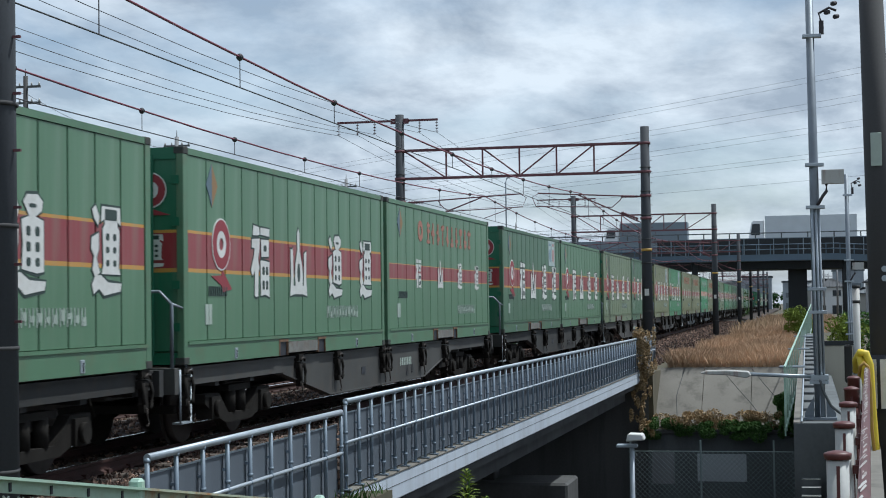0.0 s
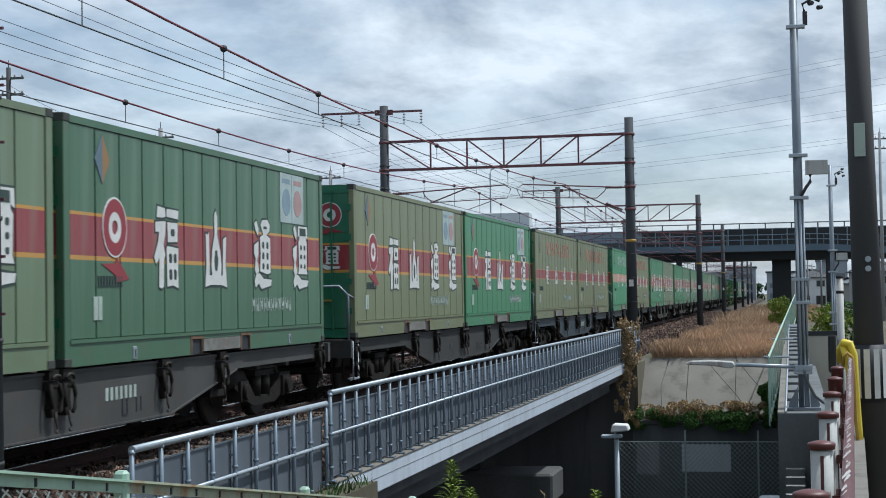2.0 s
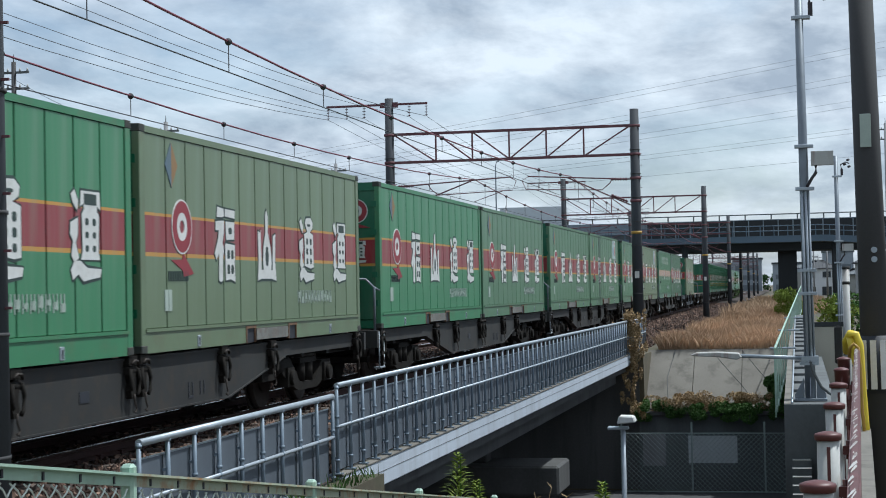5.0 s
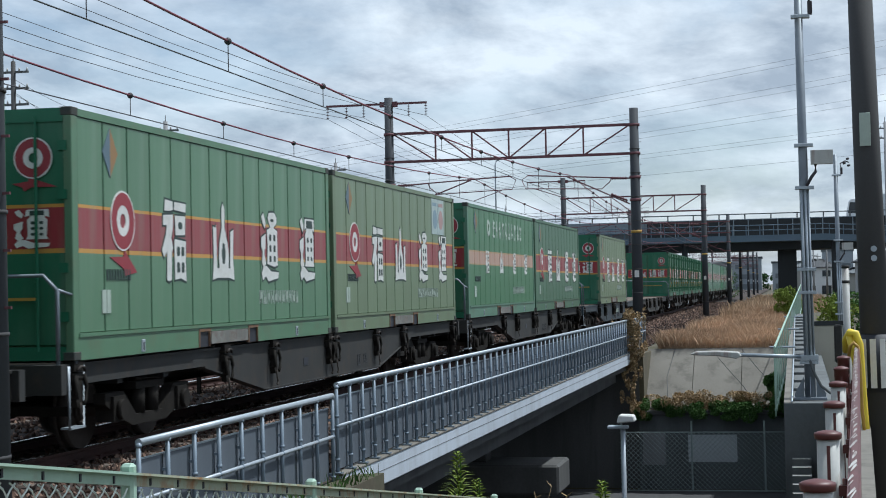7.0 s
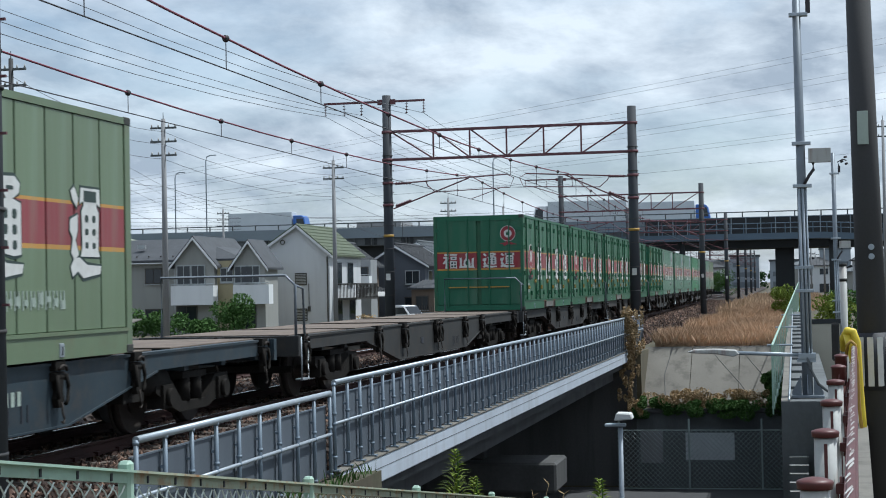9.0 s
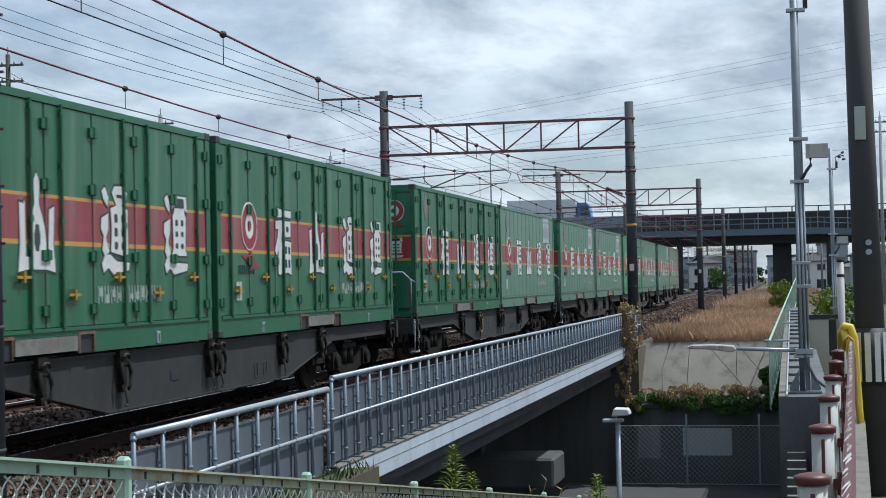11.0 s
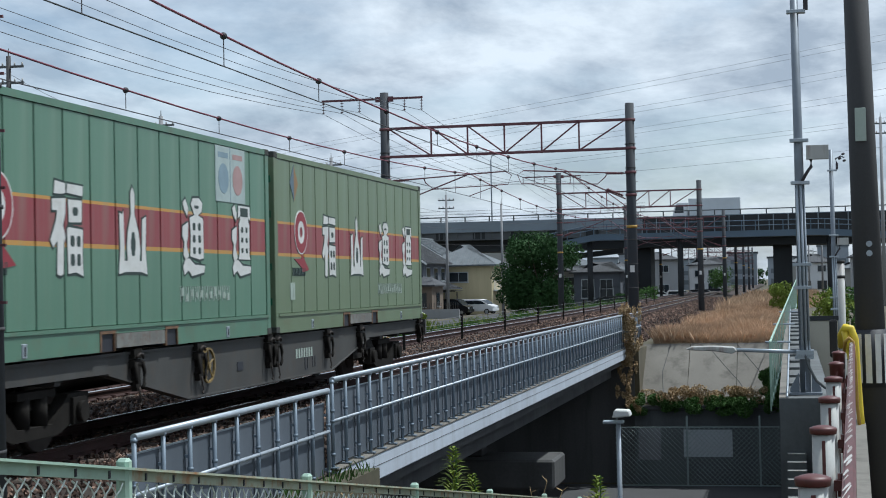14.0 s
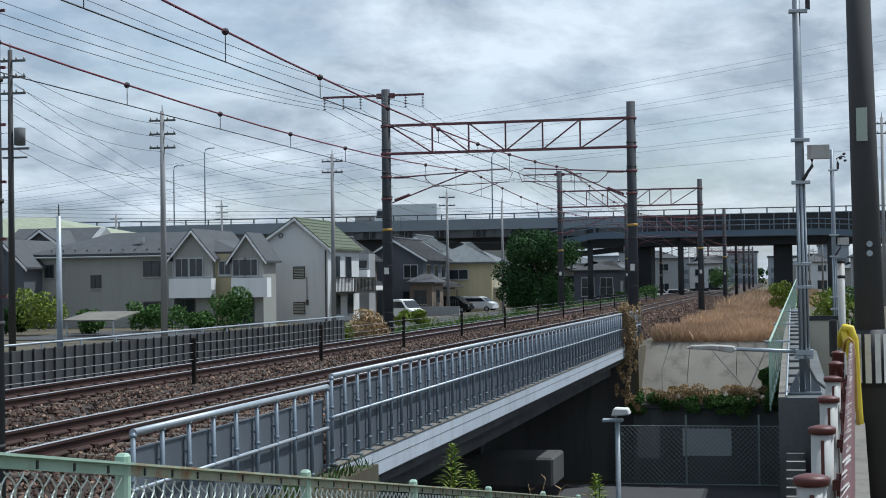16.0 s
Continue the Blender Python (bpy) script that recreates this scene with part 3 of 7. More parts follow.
def gantry(y, dx, near=True, truss=True):
    """Two concrete poles, a lattice beam between them and the wire supports on both."""
    g = thing("catenary_gantry", "round concrete poles with a red-brown lattice beam over the tracks", "catenary gantry", pose(dx, y, 0), group="catenary gantries")
    pa = part("pole", pole_mesh(9.15, -0.6, 0.21, 0.165), M["gantry_pole"], g, at=(-15.35, 0, 0))
    pb = part("pole", pole_mesh(8.35, -0.6, 0.21, 0.165), M["gantry_pole"], g, at=(-5.88, 0, 0))
    for p_ in (pa, pb):
        for z in (7.72, 6.65, 5.75, 4.9):
            bm = B(); cyl(bm, (0, 0, z - 0.05), (0, 0, z + 0.05), 0.215, seg=14)
            part("clamp_band", bm, M["truss"], p_)
        bm = B()
        for i in range(14):
            bx(bm, 0.19, 0.25, -0.01, 0.01, 1.6 + i * 0.42, 1.62 + i * 0.42)
        tagged(part("climbing_step", bm, M["truss"], p_), kind="stuff")
        bm = B()
        for i in range(9):
            cyl(bm, (0, 0, 0.5 + i * 0.9), (0, 0, 0.53 + i * 0.9), 0.208, seg=14)
        tagged(part("pole_joint", bm, M["pole"], p_), kind="stuff")
        if y > 20:
            bm = B(); cyl(bm, (0, 0, 3.66), (0, 0, 3.76), 0.205, seg=14)
            part("warning_band", bm, M["yellow"], p_, "yellow and black warning band")
            bm = B(); bx(bm, -0.08, 0.08, -0.24, -0.19, 2.0, 2.25)
            part("number_plate", bm, M["white"], p_)
    bt = part("lattice_beam", B_truss(), M["truss"], g) if truss else None
    bm = B()
    bx(bm, -17.86, -13.83, -0.04, 0.04, 8.88, 8.96)
    bx(bm, -15.7, -15.0, -0.06, 0.06, 8.8, 9.0)
    arm = part("crossarm", bm, M["truss"], g)
    for ix in (-17.8, -17.05, -16.35, -14.55, -13.87):
        bm = B(); insulator(bm, ix, 0, 8.88, 0.45, 0.07)
        part("insulator", bm, M["truss"], arm)
    for px, tx, sgn in ((-15.35, -12.16, 1), (-5.88, -8.44, -1)):
        bm = B()
        cyl(bm, (px + 0.2 * sgn, 0, 5.72), (tx + 1.5 * sgn, 0, 5.95), 0.028, seg=6)
        cyl(bm, (px + 0.2 * sgn, 0, 4.75), (tx, 0, 5.85), 0.028, seg=6)
        tube(bm, [(tx + 1.5 * sgn, 0, 5.95), (tx + 1.75 * sgn, 0, 5.8), (tx + 1.6 * sgn, 0, 5.45), (tx - 1.3 * sgn, 0, 5.35), (tx - 1.6 * sgn, 0, 5.6), (tx - 1.7 * sgn, 0, 5.8)], 0.02, 6)
        cyl(bm, (tx + 1.2 * sgn, 0, 5.42), (tx + 0.1 * sgn, 0, 5.05), 0.015, seg=5)
        cn = part("cantilever", bm, M["truss"], g)
        for za, zs in ((4.75, 1.1), (5.72, 0.05)):
            bm = B()
            cyl(bm, (px + 0.3 * sgn, 0, za + 0.3 * sgn / (tx - px) * zs), (px + 0.92 * sgn, 0, za + 0.92 * sgn / (tx - px) * zs), 0.034, seg=7)
            for i in range(6):
                x = px + (0.35 + i * 0.1) * sgn
                z = za + (x - px) / (tx - px) * zs
                cyl(bm, (x - 0.02, 0, z), (x + 0.02, 0, z), 0.058, seg=8)
            part("insulator", bm, M["truss"], cn)
    return g


def B_truss():
    bm = B()
    x0, x1, zt, zb = -15.2, -6.03, 7.74, 6.65
    bx(bm, x0, x1, -0.05, 0.05, zt - 0.05, zt + 0.05)
    bx(bm, x0, x1, -0.05, 0.05, zb - 0.05, zb + 0.05)
    n = 6
    xs = [x0, *(x0 + 1.68 + 1.43 * i for i in range(5)), x1]
    for x in xs[1:-1]:
        bx(bm, x - 0.03, x + 0.03, -0.03, 0.03, zb, zt)
    for i in range(n):
        a, b = ((xs[i], zt), (xs[i + 1], zb)) if i < 3 else ((xs[i], zb), (xs[i + 1], zt))
        cyl(bm, (a[0], 0, a[1]), (b[0], 0, b[1]), 0.032, seg=5)
    return bm


GY = [11.15, 62.0, 112.0, 162.0, 212.0, 262.0, 312.0, 362.0]
GDX = [0.0, 0.0, -0.2, -0.62, -1.2, -1.7, -2.2, -2.7]
for y, d_ in zip(GY[:2], GDX):
    gantry(y, d_)
for y, d_ in zip(GY[2:], GDX[2:]):
    gantry(y, d_)


def wires():
    YG = [-38.0] + GY
    DG = [0.0] + GDX
    for tx in TRACK_X:
        w = thing("overhead_line", "red-brown messenger wire with hangers and a contact wire above the track", "overhead line")
        mb, cb, hb = B(), B(), []
        mp, cp = [], []
        for (y0, d0), (y1, d1) in zip(zip(YG, DG), zip(YG[1:], DG[1:])):
            def mz(u):
                return 5.9 - 0.55 * 4 * u * (1 - u)
            st = 0.12
            mp += [(tx + d0 + (d1 - d0) * i / 10 + st, y0 + (y1 - y0) * i / 10, mz(i / 10)) for i in range(10)]
            cp += [(tx + d0 + (d1 - d0) * i / 10 + st, y0 + (y1 - y0) * i / 10, 5.03) for i in range(10)]
            if y0 >= 11:
                for i in range(10):
                    u = (i + 0.45) / 10
                    hb.append((tx + d0 + (d1 - d0) * u + st, y0 + (y1 - y0) * u, mz(u)))
        tube(mb, mp, 0.018, 6)
        tube(cb, cp, 0.011, 5)
        part("messenger_wire", mb, M["wire_red"], w)
        part("contact_wire", cb, M["wire"], w)
        bm = B()
        bmesh.ops.create_icosphere(bm, subdivisions=2, radius=0.058)
        ball = data("hanger_clamp", bm, M["wire"])
        for x, y, z in hb[:40]:
            part("hanger_clamp", ball, None, w, at=(x, y, z))
            bm = B(); cyl(bm, (0, 0, 0), (0, 0, 5.03 - z), 0.008, seg=4)
            part("hanger", bm, M["wire"], w, at=(x, y, z))
    f = thing("feeder_wires", "thin feeder cables strung along the pole tops", "feeder wires")
    for ix, dz, r in ((-17.8, 0, 0.017), (-17.05, 0, 0.017), (-16.35, 0, 0.014), (-14.55, 0, 0.014), (-13.87, 0, 0.017)):
        bm = B()
        fp = []
        for (y0, d0), (y1, d1) in zip(zip(YG, DG), zip(YG[1:], DG[1:])):
            fp += ([(ix + d0 + (d1 - d0) * i / 8, y0 + (y1 - y0) * i / 8, 8.42 - 0.7 * 4 * (i / 8) * (1 - i / 8)) for i in range(8)])
        tube(bm, fp, r * 0.6, 4)
        part("cable", bm, M["wire_pale"], f)


wires()

# ---------------------------------------------------------------- overpass
def overpass():
    o = thing("road_overpass", "long grey concrete road overpass with panel parapets across the railway", "overpass")
    bm = B(); bx(bm, -420, 330, 197, 209, 7.0, 8.3)
    part("deck", bm, M["overpass"], o)
    # underside girder: shade below the deck is put into its colour
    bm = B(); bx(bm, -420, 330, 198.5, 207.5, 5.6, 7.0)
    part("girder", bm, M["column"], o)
    bm = B(); bx(bm, -420, 330, 196.8, 197.0, 8.0, 9.25)
    part("parapet", bm, M["barrier"], o)
    bm = B()
    for i in range(150):
        bx(bm, -258 + i * 3, -257.85 + i * 3, 196.9, 197.0, 9.25, 9.85)
    part("parapet_post", bm, M["wallc"], o)
    bm = B(); bx(bm, -420, 330, 196.9, 197.0, 9.78, 9.9)
    part("parapet_rail", bm, M["wallc"], o)
    bm = B(); bx(bm, -17.5, 60, 196.55, 196.75, 6.9, 9.15)
    part("noise_panel", bm, M["column"], o, "dark smoked noise barrier panels")
    bm = B()
    for i in range(46):
        bx(bm, -17.5 + i * 1.7, -17.38 + i * 1.7, 196.45, 196.56, 6.6, 9.15)
    tagged(part("panel_post", bm, M["barrier"], o), kind="stuff")
    bm = B()
    for i in range(60):
        bx(bm, -150 + i * 2.2, -149.9 + i * 2.2, 196.7, 196.8, 7.1, 8.0)
    tagged(part("deck_rib", bm, M["wallc"], o), kind="stuff")
    # dark blocks on the deck face, painted shade in place of real recesses
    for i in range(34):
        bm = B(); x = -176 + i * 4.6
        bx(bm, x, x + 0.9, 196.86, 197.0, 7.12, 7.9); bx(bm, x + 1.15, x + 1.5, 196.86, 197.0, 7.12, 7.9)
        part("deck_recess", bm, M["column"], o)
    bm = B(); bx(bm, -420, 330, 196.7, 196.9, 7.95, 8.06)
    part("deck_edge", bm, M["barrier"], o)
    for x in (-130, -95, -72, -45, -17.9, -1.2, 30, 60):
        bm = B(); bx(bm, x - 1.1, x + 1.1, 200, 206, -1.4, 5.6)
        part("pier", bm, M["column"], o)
    # lighter steel side bridge in front
    s_ = thing("footbridge", "blue-grey steel girder footbridge in front of the overpass", "footbridge")
    bm = B(); prism(bm, [(-28, 5.2), (-22, 6.3), (3, 6.3), (40, 3.9), (40, 4.7), (3, 7.0), (-22, 7.0), (-28, 5.9)], 186, 188.5, "y")
    part("girder", bm, M["steel_blue"], s_)
    bm = B()
    for i in range(44):
        x = -28 + i * 1.5
        z = float(np.interp(x, [-28, -22, 3, 40], [5.9, 7.0, 7.0, 4.7]))
        bx(bm, x - 0.05, x + 0.05, 186, 186.1, z, z + 1.1)
    for u, v in ((-28, -22), (-22, 3), (3, 37)):
        for dz in (0.55, 1.1):
            za, zb = [float(np.interp(q, [-28, -22, 3, 40], [5.9, 7.0, 7.0, 4.7])) for q in (u, v)]
            cyl(bm, (u, 186.05, za + dz), (v, 186.05, zb + dz), 0.05, seg=5)
    part("handrail", bm, M["steel_blue"], s_)
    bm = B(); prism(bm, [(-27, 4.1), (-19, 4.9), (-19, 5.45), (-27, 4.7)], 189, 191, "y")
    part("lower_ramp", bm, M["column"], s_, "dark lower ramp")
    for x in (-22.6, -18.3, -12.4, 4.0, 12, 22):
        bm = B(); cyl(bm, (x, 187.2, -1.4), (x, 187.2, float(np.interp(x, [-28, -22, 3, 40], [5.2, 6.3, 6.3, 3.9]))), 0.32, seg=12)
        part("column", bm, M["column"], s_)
    return o


overpass()

# ---------------------------------------------------------------- train
CL, CW, CH, GAP, PITCH, DECK = 9.42, 2.49, 2.585, 0.24, 20.5, 1.03
SPEED, LEAD = 26.75, 18.45


# painted marks: plain rounded shapes (across, up) within a unit square, and the gaps in them
SWEEP = ((0.0, 0.10), (0.12, 0.20), (0.30, 0.21), (0.55, 0.13), (1.04, 0.12), (1.0, 0.03), (0.62, 0.0), (0.42, -0.02), (0.24, 0.06), (0.06, 0.0))
DOTS = (((0.02, 0.93), (0.14, 0.98), (0.27, 0.86), (0.22, 0.76), (0.08, 0.84)), ((0.0, 0.62), (0.25, 0.68), (0.24, 0.50), (0.16, 0.40), (0.27, 0.24), (0.12, 0.18), (0.02, 0.26), (0.08, 0.42), (-0.02, 0.5)))
SHAPES = {
    0: (((0.06, 0.86), (0.1, 1.0), (0.42, 0.98), (0.44, 0.88), (0.3, 0.86)), ((0.0, 0.80), (0.44, 0.82), (0.42, 0.66), (0.34, 0.52), (0.42, 0.40), (0.36, 0.34), (0.34, 0.0), (0.24, -0.02), (0.14, 0.0), (0.16, 0.36), (0.02, 0.28), (-0.06, 0.36), (0.12, 0.56), (0.16, 0.68), (0.0, 0.68)),
        ((0.48, 0.88), (0.5, 0.98), (1.02, 0.97), (1.0, 0.86)), ((0.54, 0.56), (0.52, 0.81), (0.98, 0.81), (0.96, 0.57)), ((0.5, 0.0), (0.48, 0.48), (0.52, 0.51), (1.0, 0.49), (0.98, 0.2), (1.0, -0.02), (0.76, 0.02))),
    1: (((0.5, 1.04), (0.42, 0.96), (0.42, 0.84), (0.44, 0.72), (0.30, 0.50), (0.26, 0.30), (0.30, 0.12), (0.74, 0.12), (0.78, 0.30), (0.72, 0.50), (0.56, 0.72), (0.58, 0.84), (0.58, 0.96)),
        ((-0.02, 0.72), (0.1, 0.70), (0.14, 0.74), (0.16, 0.16), (0.84, 0.16), (0.88, 0.66), (1.04, 0.7), (1.0, 0.3), (1.06, 0.0), (0.8, 0.03), (0.2, 0.03), (-0.06, 0.0), (0.0, 0.3))),
    2: (*DOTS, ((0.4, 0.92), (0.5, 1.0), (0.8, 1.01), (0.96, 0.94), (0.92, 0.84), (0.74, 0.78), (0.98, 0.74), (0.98, 0.22), (0.78, 0.2), (0.34, 0.24), (0.38, 0.5), (0.34, 0.74), (0.56, 0.78)), SWEEP),
    3: (*DOTS, ((0.32, 0.80), (0.36, 0.98), (1.0, 0.98), (1.02, 0.78), (0.9, 0.82), (0.9, 0.76), (0.97, 0.72), (0.94, 0.3), (1.0, 0.22), (0.34, 0.22), (0.4, 0.32), (0.38, 0.72), (0.46, 0.78), (0.44, 0.84)), SWEEP),
}
GAPS = {0: ((0.66, 0.84, 0.64, 0.73), (0.58, 0.71, 0.09, 0.22), (0.79, 0.91, 0.09, 0.22), (0.58, 0.71, 0.30, 0.42), (0.79, 0.91, 0.30, 0.42)),
        1: ((0.44, 0.56, 0.22, 0.50), (0.41, 0.59, 0.27, 0.44)),
        2: ((0.47, 0.59, 0.58, 0.68), (0.73, 0.85, 0.58, 0.68), (0.47, 0.59, 0.42, 0.52), (0.73, 0.85, 0.42, 0.52), (0.47, 0.59, 0.27, 0.36), (0.73, 0.85, 0.27, 0.36), (0.56, 0.76, 0.87, 0.91)),
        3: ((0.49, 0.60, 0.60, 0.68), (0.74, 0.85, 0.60, 0.68), (0.49, 0.60, 0.46, 0.53), (0.74, 0.85, 0.46, 0.53), (0.49, 0.60, 0.31, 0.38), (0.74, 0.85, 0.31, 0.38), (0.46, 0.88, 0.875, 0.905))}


def swollen(poly, g):
    """The outline pushed outwards by g along each corner's normal."""
    n = len(poly)
    area = sum(poly[i][0] * poly[(i + 1) % n][1] - poly[(i + 1) % n][0] * poly[i][1] for i in range(n))
    sg = 1 if area > 0 else -1
    out = []
    for i in range(n):
        p0, p1, p2 = (Vector(poly[(i + k) % n]) for k in (-1, 0, 1))
        u, v = (p1 - p0).normalized(), (p2 - p1).normalized()
        nn = Vector((u.y + v.y, -u.x - v.x)) * sg
        out.append(tuple(p1 + (nn.normalized() if nn.length > 1e-4 else nn) * g * 1.15))
    return out


def painted(bm, kind, grow, a0, a1, o1, o2, w, h, axis="x"):
    for p in SHAPES[kind]:
        q = swollen(p, grow) if grow else p
        prism(bm, [(o1 + u * w, o2 + v * h) for u, v in q], a0, a1, axis)


def gaps(bm, kind, a0, a1, o1, o2, w, h, axis="x"):
    for a, b, c, d in GAPS[kind]:
        m = (b - a) * 0.18
        prism(bm, [(o1 + u * w, o2 + v * h) for u, v in ((a + m, c), (b - m, c), (b, c + m), (b, d - m), (b - m, d), (a + m, d), (a, d - m), (a, c + m))], a0, a1, axis)


def ring(bm, cy, cz, r0, r1, x0, x1, n=24, end=False):
    """A flat ring, or a disc when the inner radius is 0, as one closed body."""
    def loop(r, a):
        pts = [(cy + r * math.cos(2 * math.pi * i / n), cz + r * math.sin(2 * math.pi * i / n)) for i in range(n)]
        return [bm.verts.new((u, a, v) if end else (a, u, v)) for u, v in pts]
    o0, o1 = loop(r1, x0), loop(r1, x1)
    if r0 <= 0:
        bm.faces.new(o0); bm.faces.new(o1)
        pairs = ((o0, o1),)
    else:
        i0, i1 = loop(r0, x0), loop(r0, x1)
        pairs = ((o0, o1), (o1, i1), (i1, i0), (i0, o0))
    for p, q in pairs:
        for i in range(n):
            j = (i + 1) % n
            bm.faces.new((p[i], p[j], q[j], q[i]))


HX = CW / 2
_mesh = {}


def shared(key, make, material):
    if key not in _mesh:
        _mesh[key] = data(key.split("|")[0], make(), material)
    return _mesh[key]


def container(style, tone, extra=()):
    """Container standing at z 0, its camera-side wall at +x, its end doors at -y."""
    tone_word = {"fresh": "fresh", "mid": "mid", "pale": "faded pale", "olive": "weathered olive", "blue": "bluish", "deep": "deep"}[tone]
    lab = {"A": f"{tone_word} green freight container, red band, large white marks",
           "B": f"{tone_word} green steel freight container with a thin red band",
           "P": f"{tone_word} green steel freight container with a pale pink band",
           "D": "dark green side-door freight container with a red band"}[style]
    c = thing("freight_container", lab, "freight container", group="freight containers on the train")
    L2 = CL / 2
    side = {"A": M["side_" + tone], "B": M["thin_" + tone], "P": M.get("pink_" + tone), "D": M["door_green"]}[style]
    frame_m = M["door_frame"] if style == "D" else M["rail_" + tone]
    kk = style + tone

    def core():
        bm = B(); bx(bm, -HX + 0.02, HX - 0.045, -L2 + 0.08, L2 - 0.02, 0.06, CH - 0.03); return bm
    part("body", shared("body|" + kk, core, frame_m), None, c)

    def low():
        bm = B()
        bx(bm, HX - 0.06, HX - 0.004, 1.13, L2 - 0.12, 0.0, 0.235)
        return bm

    def lipr():
        bm = B()
        prism(bm, [(HX - 0.06, 0.19), (HX - 0.004, 0.19), (HX - 0.004, 0.235), (HX + 0.012, 0.238), (HX + 0.012, 0.275), (HX - 0.06, 0.275)], -L2 + 0.12, L2 - 0.12, "y")
        return bm
    for y in (0, -L2 - 1.01):
        part("bottom_rail", shared("bottom_rail|" + kk, low, frame_m), None, c, at=(0, y, 0))
    part("rail_lip", shared("rail_lip|" + kk, lipr, frame_m), None, c)

    # solid black block stands in for the shaded pocket opening
    def pocket():
        bm = B(); bx(bm, HX - 0.3, HX - 0.02, -0.17, 0.17, 0.0, 0.19); return bm

    def lip():
        bm = B()
        bx(bm, HX - 0.03, HX + 0.004, -0.21, 0.21, 0.19, 0.225); bx(bm, HX - 0.03, HX + 0.004, 0.17, 0.185, 0.0, 0.19); bx(bm, HX - 0.03, HX + 0.004, -0.21, -0.17, 0.0, 0.19)
        return bm
    for y in (-0.93, 0.93):
        part("pocket_frame", shared("pocket_frame", lip, M["pocket_rust"]), None, c, "rusty orange pocket frame", at=(0, y, 0))
        part("fork_pocket", shared("fork_pocket", pocket, M["black"]), None, c, "fork pocket filled black for the shade inside", at=(0, y, 0))

    def sill():
        bm = B(); bx(bm, HX - 0.06, HX + 0.002, -0.70, 0.70, 0.03, 0.185); return bm
    part("pocket_plate", shared("pocket_plate", sill, M["pocket_plate"]), None, c)

    def latch():
        bm = B(); bx(bm, -0.02, 0.014, -0.05, 0.05, 0.02, 0.16); return bev(bm, 0.006)

    # black bar on the plate, painted shade of a slot
    def lslot():
        bm = B(); bx(bm, 0.0, 0.018, -0.014, 0.014, 0.04, 0.13); return bm
    for y in (-2.9, 2.9):
        la = part("tie_down", shared("tie_down", latch, M["galv"]), None, c, "pale steel tie-down plate", at=(HX - 0.006, y, 0))
        part("tie_slot", shared("tie_slot", lslot, M["black"]), None, la)

    def top():
        bm = B(); bx(bm, HX - 0.06, HX, -L2 + 0.12, L2 - 0.12, CH - 0.075, CH); return bm
    part("top_rail", shared("top_rail|" + kk, top, frame_m), None, c)

    def post():
        bm = B(); bx(bm, -0.09, 0.0, -0.0, 0.15, 0.0, CH); return bev(bm, 0.008)
    pm = shared("corner_post|" + kk, post, frame_m)
    for x, y in ((HX, -L2), (HX, L2 - 0.15), (-HX + 0.09, -L2), (-HX + 0.09, L2 - 0.15)):
        part("corner_post", pm, None, c, at=(x, y, 0))

    def fit():
        bm = B(); bx(bm, -0.12, 0.006, -0.006, 0.16, -0.04, 0.05); return bev(bm, 0.008)
    fm = shared("corner_casting", fit, M["casting"])
    for y in (-L2, L2 - 0.154):
        for z in (0.041, CH - 0.04):
            part("corner_casting", fm, None, c, "dark steel corner casting", at=(HX, y, z))

    n = 14 if style != "D" else 8
    wpan = (CL - 0.30) / n

    def panel():
        bm = B(); bx(bm, HX - 0.05, HX - 0.012, -wpan / 2 + 0.016, wpan / 2 - 0.016, 0.28, CH - 0.08); return bev(bm, 0.006)
    pn = shared("side_panel|" + kk, panel, side)
    for i in range(n):
        part("side_panel", pn, None, c, at=(0, -L2 + 0.15 + (i + 0.5) * wpan, 0))

    def seam():
        bm = B()
        for i in range(n + 1):
            y = -L2 + 0.15 + i * wpan
            bx(bm, HX - 0.046, HX - 0.038, y - 0.03, y + 0.03, 0.27, CH - 0.07)
        return bm
    part("seam", shared("seam|%d" % n, seam, M["outline"]), None, c, "dark panel joint")

    # end doors, facing the line's rear view
    def edoor():
        bm = B()
        bx(bm, -HX / 2 + 0.06, HX / 2 - 0.05, -0.03, 0.03, 0.16, CH - 0.12)
        return bev(bm, 0.01)
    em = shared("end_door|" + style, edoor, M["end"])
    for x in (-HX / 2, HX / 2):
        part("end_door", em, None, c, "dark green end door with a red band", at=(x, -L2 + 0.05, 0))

    # end frame in the same green with shade painted in
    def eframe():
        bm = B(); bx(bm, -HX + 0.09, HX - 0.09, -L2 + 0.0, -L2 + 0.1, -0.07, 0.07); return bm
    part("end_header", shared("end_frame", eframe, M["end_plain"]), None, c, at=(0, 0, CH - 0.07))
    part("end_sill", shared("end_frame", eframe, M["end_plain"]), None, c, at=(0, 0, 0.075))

    def rods():
        bm = B()
        cyl(bm, (0, -L2 - 0.005, 0.1), (0, -L2 - 0.005, CH - 0.08), 0.018, seg=6)
        return bm
    for x in (-0.85, -0.3, 0.3, 0.85):
        part("lock_rod", shared("lock_rod", rods, M["end_plain"]), None, c, at=(x, 0, 0))

    def ehinge():
        bm = B(); bx(bm, -0.05, 0.05, -L2 - 0.012, -L2 + 0.02, -0.05, 0.05); return bm
    for x in (-HX + 0.1, HX - 0.1):
        for z in (0.45, 0.95, 1.7, 2.2):
            part("hinge", shared("end_hinge", ehinge, M["end_plain"]), None, c, at=(x, 0, z))

    def handle():
        bm = B()
